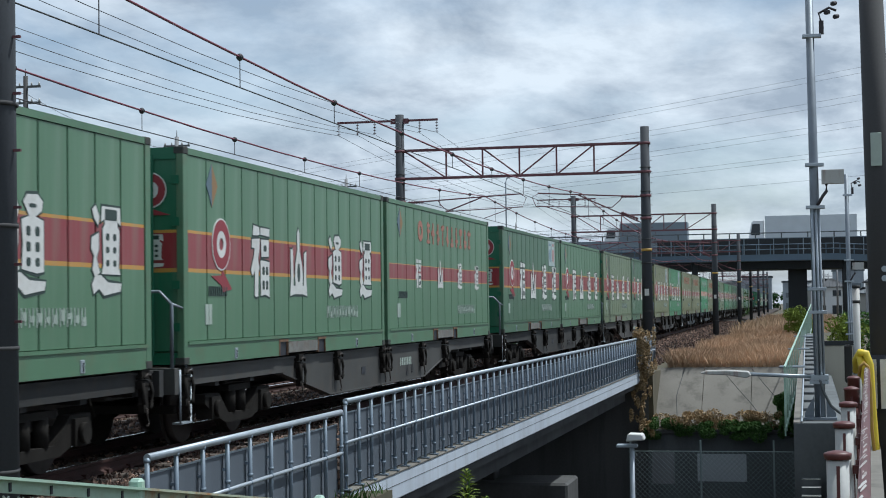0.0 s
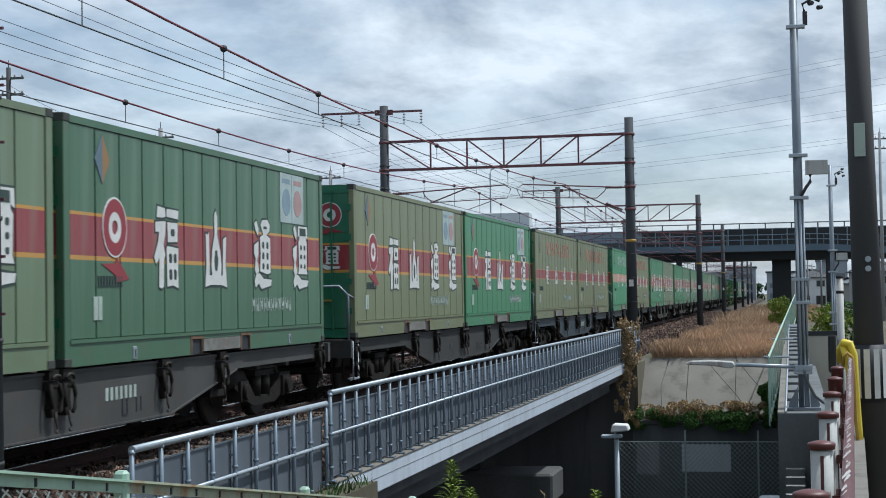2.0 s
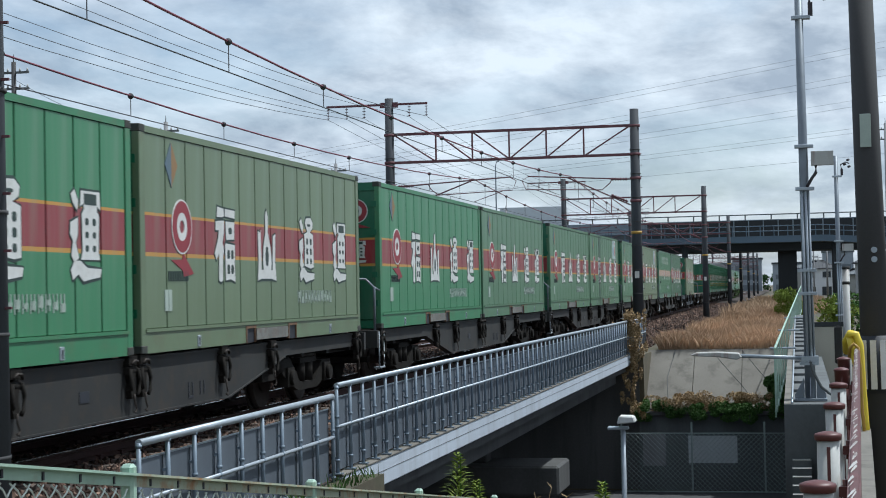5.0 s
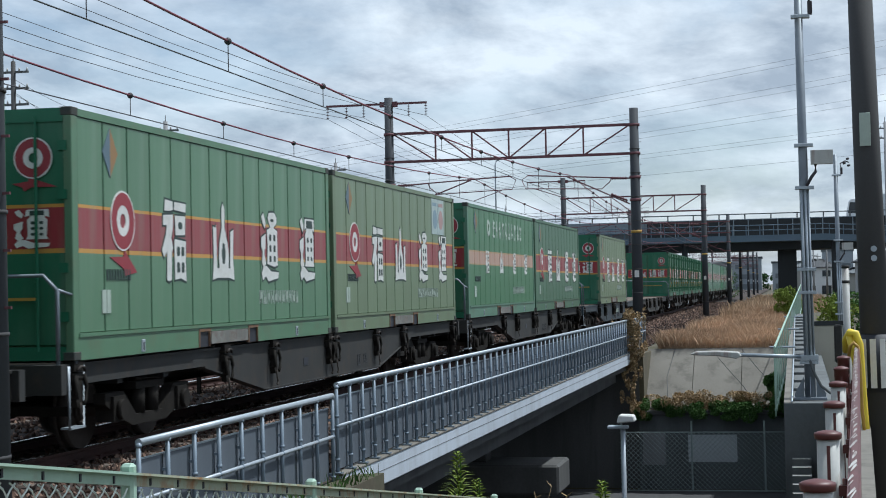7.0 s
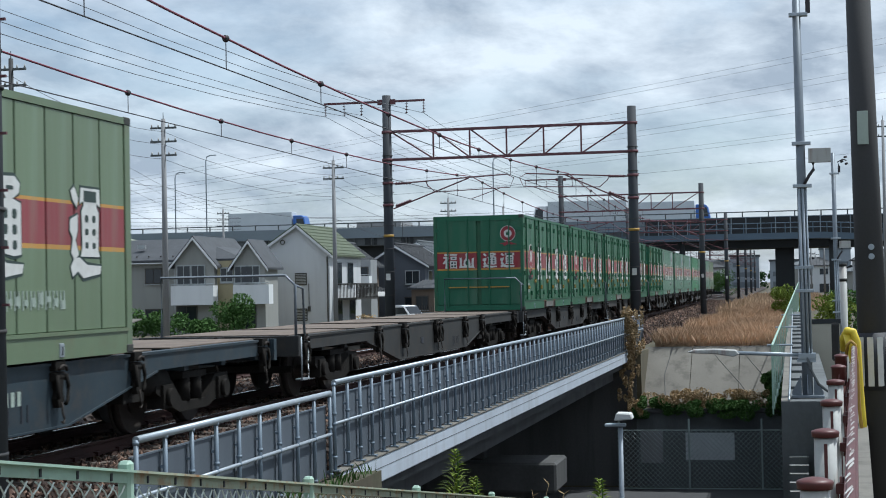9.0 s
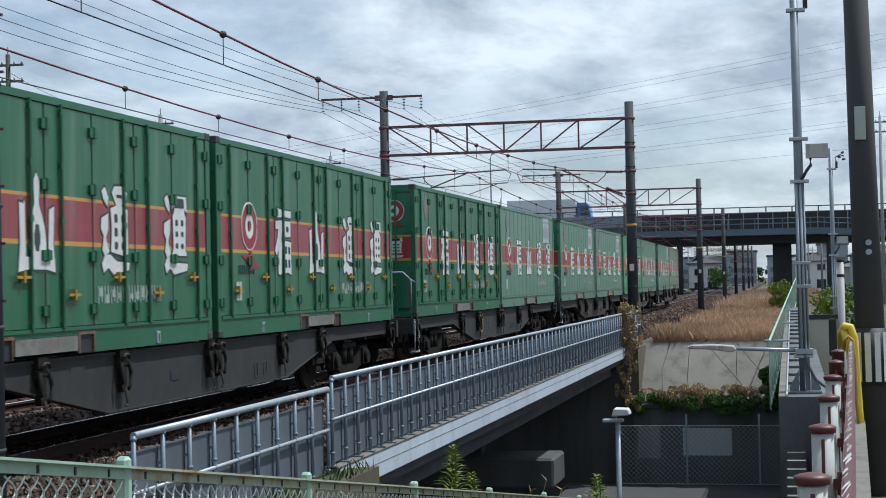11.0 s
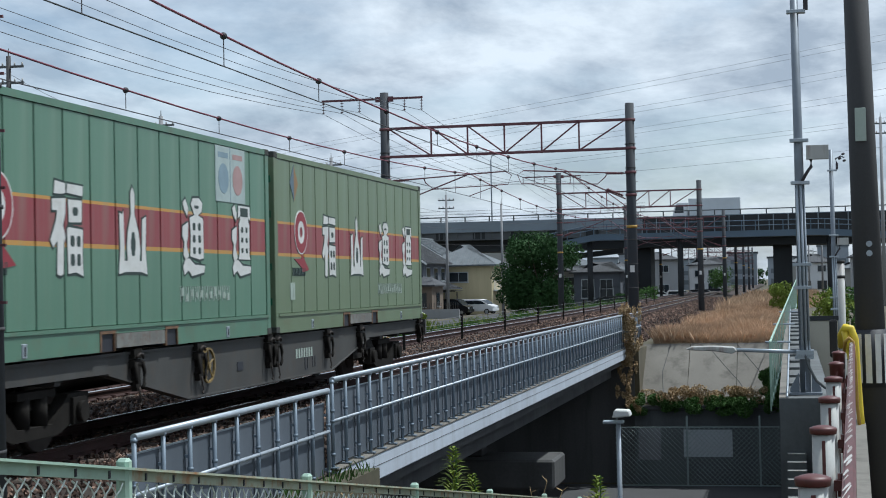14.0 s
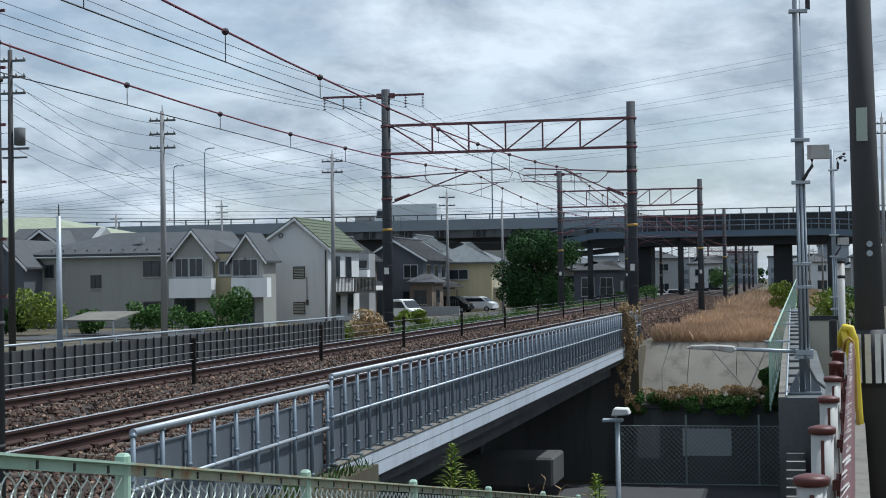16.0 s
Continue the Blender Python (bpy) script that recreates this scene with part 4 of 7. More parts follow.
        bx(bm, -0.26, 0.26, -L2 - 0.03, -L2 + 0.0, 0.62, 0.65)
        return bm
    for x in (-0.58, 0.0, 0.58):
        part("lock_handle", shared("lock_handle", handle, M["yellow"]), None, c, "yellow lock handle", at=(x, 0, 0))

    def emarks():
        bm = B()
        for k, x in enumerate((-0.98, -0.52, 0.12, 0.60)):
            painted(bm, k, 0, -L2 + 0.005, -L2 + 0.012, x, 1.16, 0.38, 0.40, "y")
        return bm
    def egaps():
        bm = B()
        for k, x in enumerate((-0.98, -0.52, 0.12, 0.60)):
            gaps(bm, k, -L2 + 0.001, -L2 + 0.012, x, 1.16, 0.38, 0.40, "y")
        return bm
    tagged(part("end_mark_gap", shared("end_mark_gap", egaps, M["outline"]), None, c), kind="stuff")
    tagged(part("end_marking", shared("end_marking", emarks, M["white"]), None, c, "white painted marks"), kind="stuff")

    def elogo():
        bm = B(); ring(bm, 0.82, 2.08, 0.11, 0.2, -L2 + 0.003, -L2 + 0.012, 20, True)
        prism(bm, [(0.58, 1.82), (0.76, 1.84), (0.78, 1.88), (1.08, 1.78), (0.8, 1.78), (0.72, 1.74), (0.70, 1.78)], -L2 + 0.003, -L2 + 0.012, "y"); return bm
    part("end_emblem", shared("end_emblem", elogo, M["red"]), None, c, "red ring emblem")

    def elogow():
        bm = B(); ring(bm, 0.82, 2.08, 0.05, 0.11, -L2 + 0.003, -L2 + 0.011, 20, True); ring(bm, 0.82, 2.08, 0.2, 0.215, -L2 + 0.003, -L2 + 0.011, 20, True); return bm
    part("emblem_ring", shared("emblem_ring", elogow, M["white"]), None, c)

    X0, X1 = HX - 0.013, HX - 0.004
    big = style in ("A", "D")
    if big:
        for k, y in enumerate((2.47, 4.16, 6.06, 7.86)):
            def mk(k=k):
                bm = B()
                painted(bm, k, 0.03, X0, X1 - 0.004, 0, 0.83, 0.72, 0.94); return bm

            def mw(k=k):
                bm = B()
                painted(bm, k, 0, X0, X1, 0, 0.83, 0.72, 0.94); return bm

            def mh(k=k):
                bm = B()
                gaps(bm, k, X0, X1 + 0.003, 0, 0.83, 0.72, 0.94); return bm
            mo = part("mark_outline", shared("mark_outline|%d" % k, mk, M["outline"]), None, c, at=(0, -L2 + y, 0))
            part("mark", shared("mark|%d" % k, mw, M["white"]), None, mo, "white painted mark")
            tagged(part("mark_gap", shared("mark_gap|%d" % k, mh, M["outline"]), None, mo), kind="stuff")

        def lg():
            bm = B(); ring(bm, 0, 0, 0.17, 0.31, X0, X1 + 0.002, 28)
            prism(bm, [(-0.36, -0.40), (0.0, -0.39), (0.04, -0.32), (0.38, -0.56), (0.04, -0.60), (0.0, -0.52)], X0, X1, "x"); return bm

        def lw():
            bm = B(); ring(bm, 0, 0, 0.08, 0.17, X0, X1 + 0.001, 28); ring(bm, 0, 0, 0.31, 0.33, X0, X1 + 0.001, 28); return bm
        e0 = part("emblem", shared("side_emblem", lg, M["red"]), None, c, "red ring emblem", at=(0, -L2 + 1.3, 1.47))
        part("emblem_ring", shared("side_emblem_ring", lw, M["white"]), None, e0)
    else:
        small = M["white"]
        for k, y in enumerate((2.2, 4.1, 6.0, 7.8)):
            def ms(k=k):
                bm = B(); painted(bm, k, 0, X0, X1, 0, 1.02, 0.40, 0.54); return bm
            def mg(k=k):
                bm = B(); gaps(bm, k, X0, X1 + 0.003, 0, 1.02, 0.40, 0.54); return bm
            mo = part("mark", shared("small_mark|%d" % k, ms, small), None, c, "small white painted mark", at=(0, -L2 + y, 0))
            tagged(part("mark_gap", shared("small_mark_gap|%d" % k, mg, M["outline"]), None, mo), kind="stuff")

        def hd():
            bm = B()
            r_ = random.Random(5)
            for k in range(10):
                y = k * 0.44
                for q in range(3):
                    z = r_.uniform(0, 0.35); bx(bm, X0, X1, y + r_.uniform(0, 0.1), y + r_.uniform(0.2, 0.34), z, z + 0.06)
                bx(bm, X0, X1 - 0.001, y + 0.12, y + 0.2, 0.0, 0.42)
            ring(bm, -0.5, 0.22, 0.09, 0.2, X0, X1 + 0.001, 18)
            return bm
        tagged(part("heading_marking", shared("heading_marking|" + ("P" if style == "P" else "B"), hd, M["fade_white"] if style == "P" else M["fade_red"]), None, c, "faded painted heading", at=(0, -L2 + 3.1, 1.88)), kind="stuff")

    def small():
        bm = B()
        r_ = random.Random(2)
        for k in range(11):
            y = k * 0.165
            bx(bm, X0, X1, y, y + 0.02, 0, 0.19); bx(bm, X0, X1 - 0.001, y + 0.04, y + 0.12, r_.uniform(0, 0.08), r_.uniform(0.09, 0.17))
            bx(bm, X0, X1 + 0.001, y + 0.08, y + 0.1, 0.02, 0.19)
        return bm
    part("small_marking", shared("small_marking", small, M["fade_white"]), None, c, "row of small faded white marks", at=(0, -L2 + 5.95, 0.50))

    def num():
        bm = B()
        for k in range(9):
            bx(bm, X0, X1, k * 0.075, k * 0.075 + 0.045, 0, 0.12)
        return bm
    part("number_bars", shared("number_bars", num, M["outline"]), None, c, at=(0, -L2 + 0.85, 0.82))

    def plate():
        bm = B(); bx(bm, X0, X1 + 0.002, 0, 0.11, 0.05, 0.3); bx(bm, X0, X1 + 0.002, 0.125, 0.22, 0.05, 0.3); return bm
    part("data_plate", shared("data_plate", plate, M["fade_white"]), None, c, "white data plate", at=(0, -L2 + 0.72, 0.42))

    def dia():
        bm = B(); prism(bm, [(0, 0), (0.2, 0.27), (0, 0.54)], X0, X1, "x"); return bm

    def dia2():
        bm = B(); prism(bm, [(0, 0), (0, 0.54), (-0.2, 0.27)], X0, X1, "x"); return bm
    if "sign" in extra or style != "D":
        d0 = part("diamond_sign", shared("diamond_sign", dia, M["sticker_or"]), None, c, "orange and blue diamond sign", at=(0, -L2 + 0.98, 1.92))
        part("diamond_half", shared("diamond_half", dia2, M["sticker_blue"]), None, d0)
    if "poster" in extra:
        def po():
            bm = B(); bx(bm, X0, X1, 0, 1.15, 0, 0.72); return bm

        def pa():
            bm = B(); ring(bm, 0.3, 0.30, 0.0, 0.2, X0, X1 + 0.003, 14); bx(bm, X0, X1 + 0.002, 0.1, 0.48, 0.57, 0.64); bx(bm, X0, X1 + 0.002, 0.555, 0.575, 0.0, 0.72); return bm

        def pb():
            bm = B(); ring(bm, 0.85, 0.30, 0.0, 0.2, X0, X1 + 0.003, 14); bx(bm, X0, X1 + 0.002, 0.66, 1.05, 0.57, 0.64); return bm
        ps_ = part("poster", shared("poster", po, M["poster"]), None, c, "washed-out printed poster", at=(0, -L2 + 7.25, 1.78))
        part("poster_print", shared("poster_blue", pa, M["poster_blue"]), None, ps_)
        part("poster_print", shared("poster_red", pb, M["poster_red"]), None, ps_)
    if style == "D":
        def rod():
            bm = B(); cyl(bm, (HX + 0.012, 0, 0.25), (HX + 0.012, 0, CH - 0.06), 0.02, seg=6)
            for z in (0.3, 0.8, 1.35, 1.9, CH - 0.14):
                bx(bm, HX - 0.012, HX + 0.03, -0.032, 0.032, z - 0.03, z + 0.03)
            return bm

        def hinge():
            bm = B(); bx(bm, HX - 0.012, HX + 0.02, -0.1, 0.1, -0.05, 0.05); cyl(bm, (HX + 0.018, 0, -0.06), (HX + 0.018, 0, 0.06), 0.018, seg=6); return bm

        def yh():
            bm = B(); bx(bm, HX + 0.012, HX + 0.034, -0.12, 0.17, -0.012, 0.016); bx(bm, HX, HX + 0.045, 0.0, 0.035, -0.05, 0.06); return bm
        for i in range(9):
            y = -L2 + 0.15 + i * wpan
            for z in (0.45, 1.0, 1.7, 2.3):
                part("hinge", shared("side_hinge", hinge, M["door_frame"]), None, c, at=(0, y, z))
            if i < 8:
                part("lock_rod", shared("side_lock_rod", rod, M["door_frame"]), None, c, at=(0, y + wpan / 2 + (0.22 if i % 2 else -0.22), 0))
                part("lock_handle", shared("side_lock_handle", yh, M["yellow"]), None, c, "yellow lock handle", at=(0, y + wpan / 2, 0.78 if i % 2 else 0.6))
    return c


def wagon(kind, wheel_guard=False):
    """Low container wagon; origin at rail level below its middle."""
    w = thing("container_wagon", "sooty dark fish-bellied steel flat wagon for containers" if kind == "wagon" else "grey fish-bellied steel flat wagon for containers" if kind == "wagon_grey" else "blue-grey fish-bellied steel flat wagon for containers", "freight wagon", group="wagons of the train")
    mt = M[kind]
    key = kind

    def sill():
        bm = B()
        prism(bm, [(-9.8, 1.0), (-9.8, 0.78), (-5.6, 0.78), (-3.2, 0.36), (3.2, 0.36), (5.6, 0.78), (9.8, 0.78), (9.8, 1.0)], -0.03, 0.03, "x")
        bx(bm, -0.09, 0.05, -9.8, 9.8, 0.97, 1.0)
        prism(bm, [(-3.2, 0.36), (-3.2, 0.34), (3.2, 0.34), (3.2, 0.36)], -0.09, 0.05, "x")
        for s_ in (-1, 1):
            prism(bm, [(3.2 * s_, 0.36), (5.6 * s_, 0.78), (5.6 * s_, 0.76), (3.2 * s_, 0.34)], -0.09, 0.05, "x")
        return bm
    sm = shared("side_sill|" + key, sill, mt)
    part("side_sill", sm, None, w, at=(1.13, 0, 0))
    part("side_sill", sm, None, w, at=(-1.13, 0, 0))

    def floor():
        bm = B()
        bx(bm, -0.35, 0.35, -9.8, 9.8, 0.62, 0.99)
        for i in range(15):
            y = -9.4 + i * 1.343
            bx(bm, -1.1, 1.1, y - 0.07, y + 0.07, 0.72, 0.985)
        for s_ in (-1, 1):
            bx(bm, -1.25, 1.25, s_ * 9.8 - 0.06, s_ * 9.8 + 0.06, 0.7, 1.0)
            bx(bm, -1.12, 1.12, min(s_ * 7.4, s_ * 9.7), max(s_ * 7.4, s_ * 9.7), 0.985, 1.0)
        return bm
    part("underframe", shared("underframe|" + key, floor, mt), None, w)

    def deck():
        bm = B(); bx(bm, -1.02, 1.02, -1.6, 1.6, 1.0, 1.014); return bm
    for y in (-8.0, -4.2, 0.0, 4.2, 8.0):
        part("deck_board", shared("deck_board", deck, M["deck_brown"]), None, w, "worn brown deck", at=(0, y, 0))

    def clamp():
        bm = B()
        bx(bm, -0.06, 0.07, -0.11, 0.11, 0.92, 1.02)
        cyl(bm, (0.03, -0.12, 0.86), (0.03, 0.12, 0.86), 0.05, seg=10)
        prism(bm, [(-0.07, 0.84), (0.07, 0.84), (0.05, 0.72), (0.075, 0.62), (0.03, 0.55), (-0.04, 0.55), (-0.075, 0.64), (-0.04, 0.72)], 0.0, 0.07, "x")
        tube(bm, [(0.08, 0.10, 0.88), (0.09, 0.13, 0.76), (0.09, 0.11, 0.62), (0.09, 0.06, 0.58)], 0.022, 6)
        tube(bm, [(0.08, -0.10, 0.88), (0.09, -0.12, 0.74), (0.09, -0.1, 0.64)], 0.022, 6)
        return bm

    def hook():
        bm = B(); tube(bm, [(0.08, 0.0, 0.60), (0.085, 0.0, 0.50), (0.085, 0.04, 0.44), (0.085, 0.02, 0.39), (0.085, -0.02, 0.41)], 0.011, 6)
        tube(bm, [(0.09, -0.09, 0.93), (0.10, -0.02, 0.97), (0.10, 0.06, 0.96), (0.09, 0.1, 0.92)], 0.016, 6)
        return bm
    cm = shared("container_clamp", clamp, M["bogie"])
    for y in (-9.4, -4.9, -2.9, -0.1, 0.22, 2.9, 4.9, 9.4):
        cc = part("container_clamp", cm, None, w, "oily twist-lock clamp", at=(1.16, y, 0))
        part("clamp_hook", shared("clamp_hook", hook, M["wheel"]), None, cc, "bare steel lever and hook")

    def box1():
        bm = B(); bx(bm, 0.7, 1.12, -0.3, 0.3, 0.45, 0.9); cyl(bm, (0.9, 0.5, 0.62), (0.9, 1.3, 0.62), 0.16, seg=10); return bm
    part("brake_cylinder", shared("brake_cylinder", box1, M["bogie"]), None, w, at=(0, 5.0, 0))

    def nb():
        bm = B()
        for k in range(7):
            bx(bm, 1.16, 1.166, k * 0.13, k * 0.13 + 0.07, 0.62, 0.76)
        return bm
    if kind != "wagon":
        tagged(part("number_bars", shared("wagon_bars", nb, M["fade_white"]), None, w, at=(0, 1.3, 0)), kind="stuff")

    def cutout():
        bm = B()
        for y0_ in (1.75, 2.15):
            bx(bm, 1.161, 1.167, y0_, y0_ + 0.03, 0.45, 0.62); bx(bm, 1.161, 1.167, y0_ + 0.13, y0_ + 0.16, 0.45, 0.62)
        bx(bm, 1.161, 1.167, 1.75, 1.91, 0.43, 0.455)
        return bm
    part("marking_frame", shared("marking_frame", cutout, M["black"]), None, w)

    # black patch on the sill, painted shade of a hole
    def hole():
        bm = B(); bx(bm, 1.161, 1.167, -1.36, -1.12, 0.58, 0.70); return bm
    part("slot", shared("slot", hole, M["black"]), None, w)

    for s_ in (-1, 1):
        bg_ = part("bogie", shared("bogie", bogie_frame, M["bogie"]), None, w, "sooty bogie frame", at=(0, s_ * 7.1, 0))
        wm = shared("wheel", wheel_mesh, M["wheel"])
        for yy in (-0.95, 0.95):
            part("wheelset", wm, None, bg_, "worn steel wheels on an axle", at=(0, yy, 0))

    def coup():
        bm = B(); bx(bm, -0.1, 0.1, 9.8, 10.28, 0.74, 0.94); bx(bm, -0.16, 0.16, 10.05, 10.3, 0.68, 1.0)
        tube(bm, [(0.3, 9.85, 0.75), (0.32, 10.0, 0.5), (0.25, 10.2, 0.45)], 0.025, 6); return bm
    cu = shared("coupler", coup, M["bogie"])
    part("coupler", cu, None, w)
    part("coupler", cu, None, w, at=pose(0, 0, 0, 0, 0, 180))

    def steps():
        bm = B()
        tube(bm, [(1.22, -9.62, 0.98), (1.22, -9.62, 0.34), (1.22, -9.28, 0.34), (1.22, -9.28, 0.98)], 0.013, 6)
        bx(bm, 1.12, 1.24, -9.62, -9.28, 0.34, 0.36)
        return bm
    part("step", shared("step", steps, M["galv"]), None, w)

    def hrail():
        bm = B()
        tube(bm, [(1.2, -9.82, 1.0), (1.2, -9.82, 1.75), (1.05, -9.82, 1.9), (-0.9, -9.82, 1.9), (-0.9, -9.82, 1.0)], 0.022, 6)
        tube(bm, [(1.2, -9.82, 1.75), (1.22, -9.5, 1.7), (1.22, -9.45, 1.0)], 0.02, 6)
        return bm
    part("handrail", shared("handrail|" + key, hrail, M["galv_dull"]), None, w, "grey pipe handrail")
    if wheel_guard:
        bm = B(); ring(bm, -2.6, 0.72, 0.2, 0.225, 1.2, 1.23, 20); ring(bm, -2.6, 0.72, 0.0, 0.04, 1.16, 1.24, 10)
        for a in range(5):
            q = a * 1.2566 + 0.4
            cyl(bm, (1.215, -2.6, 0.72), (1.215, -2.6 + 0.21 * math.cos(q), 0.72 + 0.21 * math.sin(q)), 0.012, seg=5)
        part("brake_wheel", bm, M["brass"], w, "dull yellow hand-brake wheel")
    return w


def bogie_frame():
    bm = B()
    for x in (-0.98, 0.98):
        prism(bm, [(-1.25, 0.62), (-0.75, 0.62), (-0.4, 0.34), (0.4, 0.34), (0.75, 0.62), (1.25, 0.62), (1.25, 0.5), (0.95, 0.36), (0.5, 0.22), (-0.5, 0.22), (-0.95, 0.36), (-1.25, 0.5)], x - 0.07, x + 0.07, "x")
        for y in (-0.95, 0.95):
            bx(bm, x - 0.11, x + 0.11, y - 0.16, y + 0.16, 0.3, 0.58)
            cyl(bm, (x + 0.11 * (1 if x > 0 else -1), y, 0.43), (x + 0.17 * (1 if x > 0 else -1), y, 0.43), 0.11, seg=12)
        for y in (-0.2, 0.2):
            cyl(bm, (x, y, 0.34), (x, y, 0.64), 0.09, seg=10)
        bx(bm, x - 0.08, x + 0.08, -0.42, 0.42, 0.62, 0.7)
    bx(bm, -0.95, 0.95, -0.2, 0.2, 0.5, 0.68)
    for y in (-1.5, 1.5, -0.45, 0.45):
        bx(bm, -0.75, 0.75, y - 0.05, y + 0.05, 0.4, 0.5)
    return bm


def wheel_mesh():
    bm = B()
    cyl(bm, (-1.0, 0, 0.43), (1.0, 0, 0.43), 0.075, seg=10)
    for s_ in (-1, 1):
        cyl(bm, (s_ * 0.50, 0, 0.43), (s_ * 0.53, 0, 0.43), 0.46, seg=28)
        cyl(bm, (s_ * 0.53, 0, 0.43), (s_ * 0.63, 0, 0.43), 0.43, seg=28)
        cyl(bm, (s_ * 0.63, 0, 0.43), (s_ * 0.66, 0, 0.43), 0.2, seg=16)
    return bm


# wagons from front to rear: what each carries, (style, tone, extras)
A, D_ = "A", "D"
LOADS = [
    (-1, [("A", "pale", ()), ("A", "mid", ())]),
    (0, [("A", "mid", ()), ("B", "mid", ())]),
    (1, [("A", "deep", ("poster",)), ("A", "mid", ())]),
    (2, [("A", "pale", ()), ("A", "deep", ("poster",))]),
    (3, [("A", "olive", ("poster",)), ("A", "fresh", ("poster",))]),
    (4, [("B", "olive", ()), ("B", "olive", ())]),
    (5, [("P", "fresh", ()), ("B", "olive", ())]),
    (6, [("A", "fresh", ()), ("A", "pale", ())]),
    (7, [("A", "fresh", ()), ("A", "mid", ())]),
    (8, [("A", "mid", ()), ("A", "mid", ("poster",))]),
    (9, [("A", "mid", ()), ("A", "pale", ("poster",))]),
    (10, [("P", "blue", ()), ("A", "deep", ())]),
    (11, [("A", "pale", ())]),
    (12, []),
    (13, [("D", "fresh", ()), ("D", "fresh", ())]),
    (14, [("D", "fresh", ()), ("D", "fresh", ())]),
    (15, [("D", "fresh", ("sign",)), ("A", "blue", ("poster",))]),
    (16, [("A", "blue", ("poster",)), ("A", "blue", ("poster",))]),
    (17, [("A", "fresh", ()), ("A", "blue", ())]),
    (18, [("A", "blue", ("poster",)), ("A", "pale", ())]),
]
# uneven coupling lengths: each wagon's shift from an even spacing, metres
SHIFT = {-1: 0.35, 0: -0.08, 1: 0.32, 2: -0.08, 3: 0.40, 4: -0.07, 5: 0.04, 8: -0.11, 9: -0.10, 10: -0.03, 11: -0.27, 14: -0.80, 15: -0.30, 16: -0.2, 17: -0.62, 18: -0.17}
MOVING = []     # (object, place along the train behind the first load's end, height)
_wag, _con = {}, {}
for i, loads in LOADS:
    kind = ("wagon_blue" if i in (4, 5, 11) else "wagon_grey" if i in (0, 2, 17, 18) else "wagon", i in (15, 16, 18))
    if kind in _wag:
        w = copy_thing(_wag[kind], Matrix.Identity(4))
    else:
        w = _wag[kind] = wagon(*kind)
    start = i * PITCH + SHIFT.get(i, 0.0)
    MOVING.append((w, start + CL + GAP / 2, 0.0))
    for j, ld in enumerate(loads):
        if ld in _con:
            c = copy_thing(_con[ld], Matrix.Identity(4))
        else:
            c = _con[ld] = container(*ld)
        off = CL / 2 + j * (CL + GAP) if len(loads) == 2 else CL + GAP / 2
        MOVING.append((c, start + off, DECK))


def track_pose(y, z):
    return pose(TRACK_X[0] + bend(y), y, z, 0, 0, 0.45 if y > 70 else 0.0)

# ---------------------------------------------------------------- plants
def leaf_cloud(name, blobs, n, size, material, seed=1, flat=0.0, long=1.0):
    """Many small leaf blades scattered in and on uneven clumps (x, y, z, rx, ry, rz)."""
    r = np.random.default_rng(seed)
    w = np.array([b[3] * b[4] * b[5] for b in blobs]) ** 0.67
    idx = r.choice(len(blobs), n, p=w / w.sum())
    bl = np.array(blobs)[idx]
    d = r.normal(0, 1, (n, 3)); d /= np.linalg.norm(d, axis=1)[:, None]
    rad = r.uniform(0.45, 1.06, (n, 1)) ** 0.6
    P = bl[:, :3] + d * rad * bl[:, 3:]
    a = r.normal(0, 1, (n, 3)); a[:, 2] *= 1 - flat; a /= np.linalg.norm(a, axis=1)[:, None]
    b = np.cross(a, r.normal(0, 1, (n, 3))); b /= np.linalg.norm(b, axis=1)[:, None]
    s = size * r.uniform(0.5, 1.2, (n, 1))
    q = np.stack([P - a * s * long, P + b * s * 0.45, P + a * s * long, P - b * s * 0.45], 1)
    F = np.arange(4 * n).reshape(n, 4)
    return pydata(name, q.reshape(-1, 3).tolist(), F.tolist(), material)


def clumps(r, n, rx, ry, rz, cz, size):
    out = []
    for _ in range(n):
        a, b, c = r.uniform(-1, 1), r.uniform(-1, 1), r.uniform(-1, 1)
        k = size * r.uniform(0.6, 1.25)
        m_ = max(1e-3, math.sqrt(a * a + b * b + c * c))
        f_ = min(1.0, 1 / m_) * r.uniform(0.55, 1.0)
        out.append((a * f_ * rx, b * f_ * ry, cz + c * f_ * rz, k, k, k * 0.8))
    return out


def tree(x, y, z, h, w, material, label, seed, n=9000, leaf=0.16):
    t = thing("tree", label, "tree", pose(x, y, z))
    r = random.Random(seed)
    bm = B()
    cyl(bm, (0, 0, 0), (0.1, 0, h * 0.45), 0.18, 0.11, 10)
    for i in range(7):
        a = i * 0.9 + r.random()
        z0 = h * r.uniform(0.2, 0.42)
        cyl(bm, (0.05, 0, z0), (math.cos(a) * w * 0.3, math.sin(a) * w * 0.3, z0 + h * r.uniform(0.2, 0.4)), 0.07, 0.025, 6)
    part("trunk", bm, M["bark"], t)
    bl = clumps(r, 34, w * 0.42, w * 0.42, h * 0.40, h * 0.54, w * 0.17)
    part("crown", leaf_cloud("crown", bl, n, leaf, material, seed), None, t)
    return t


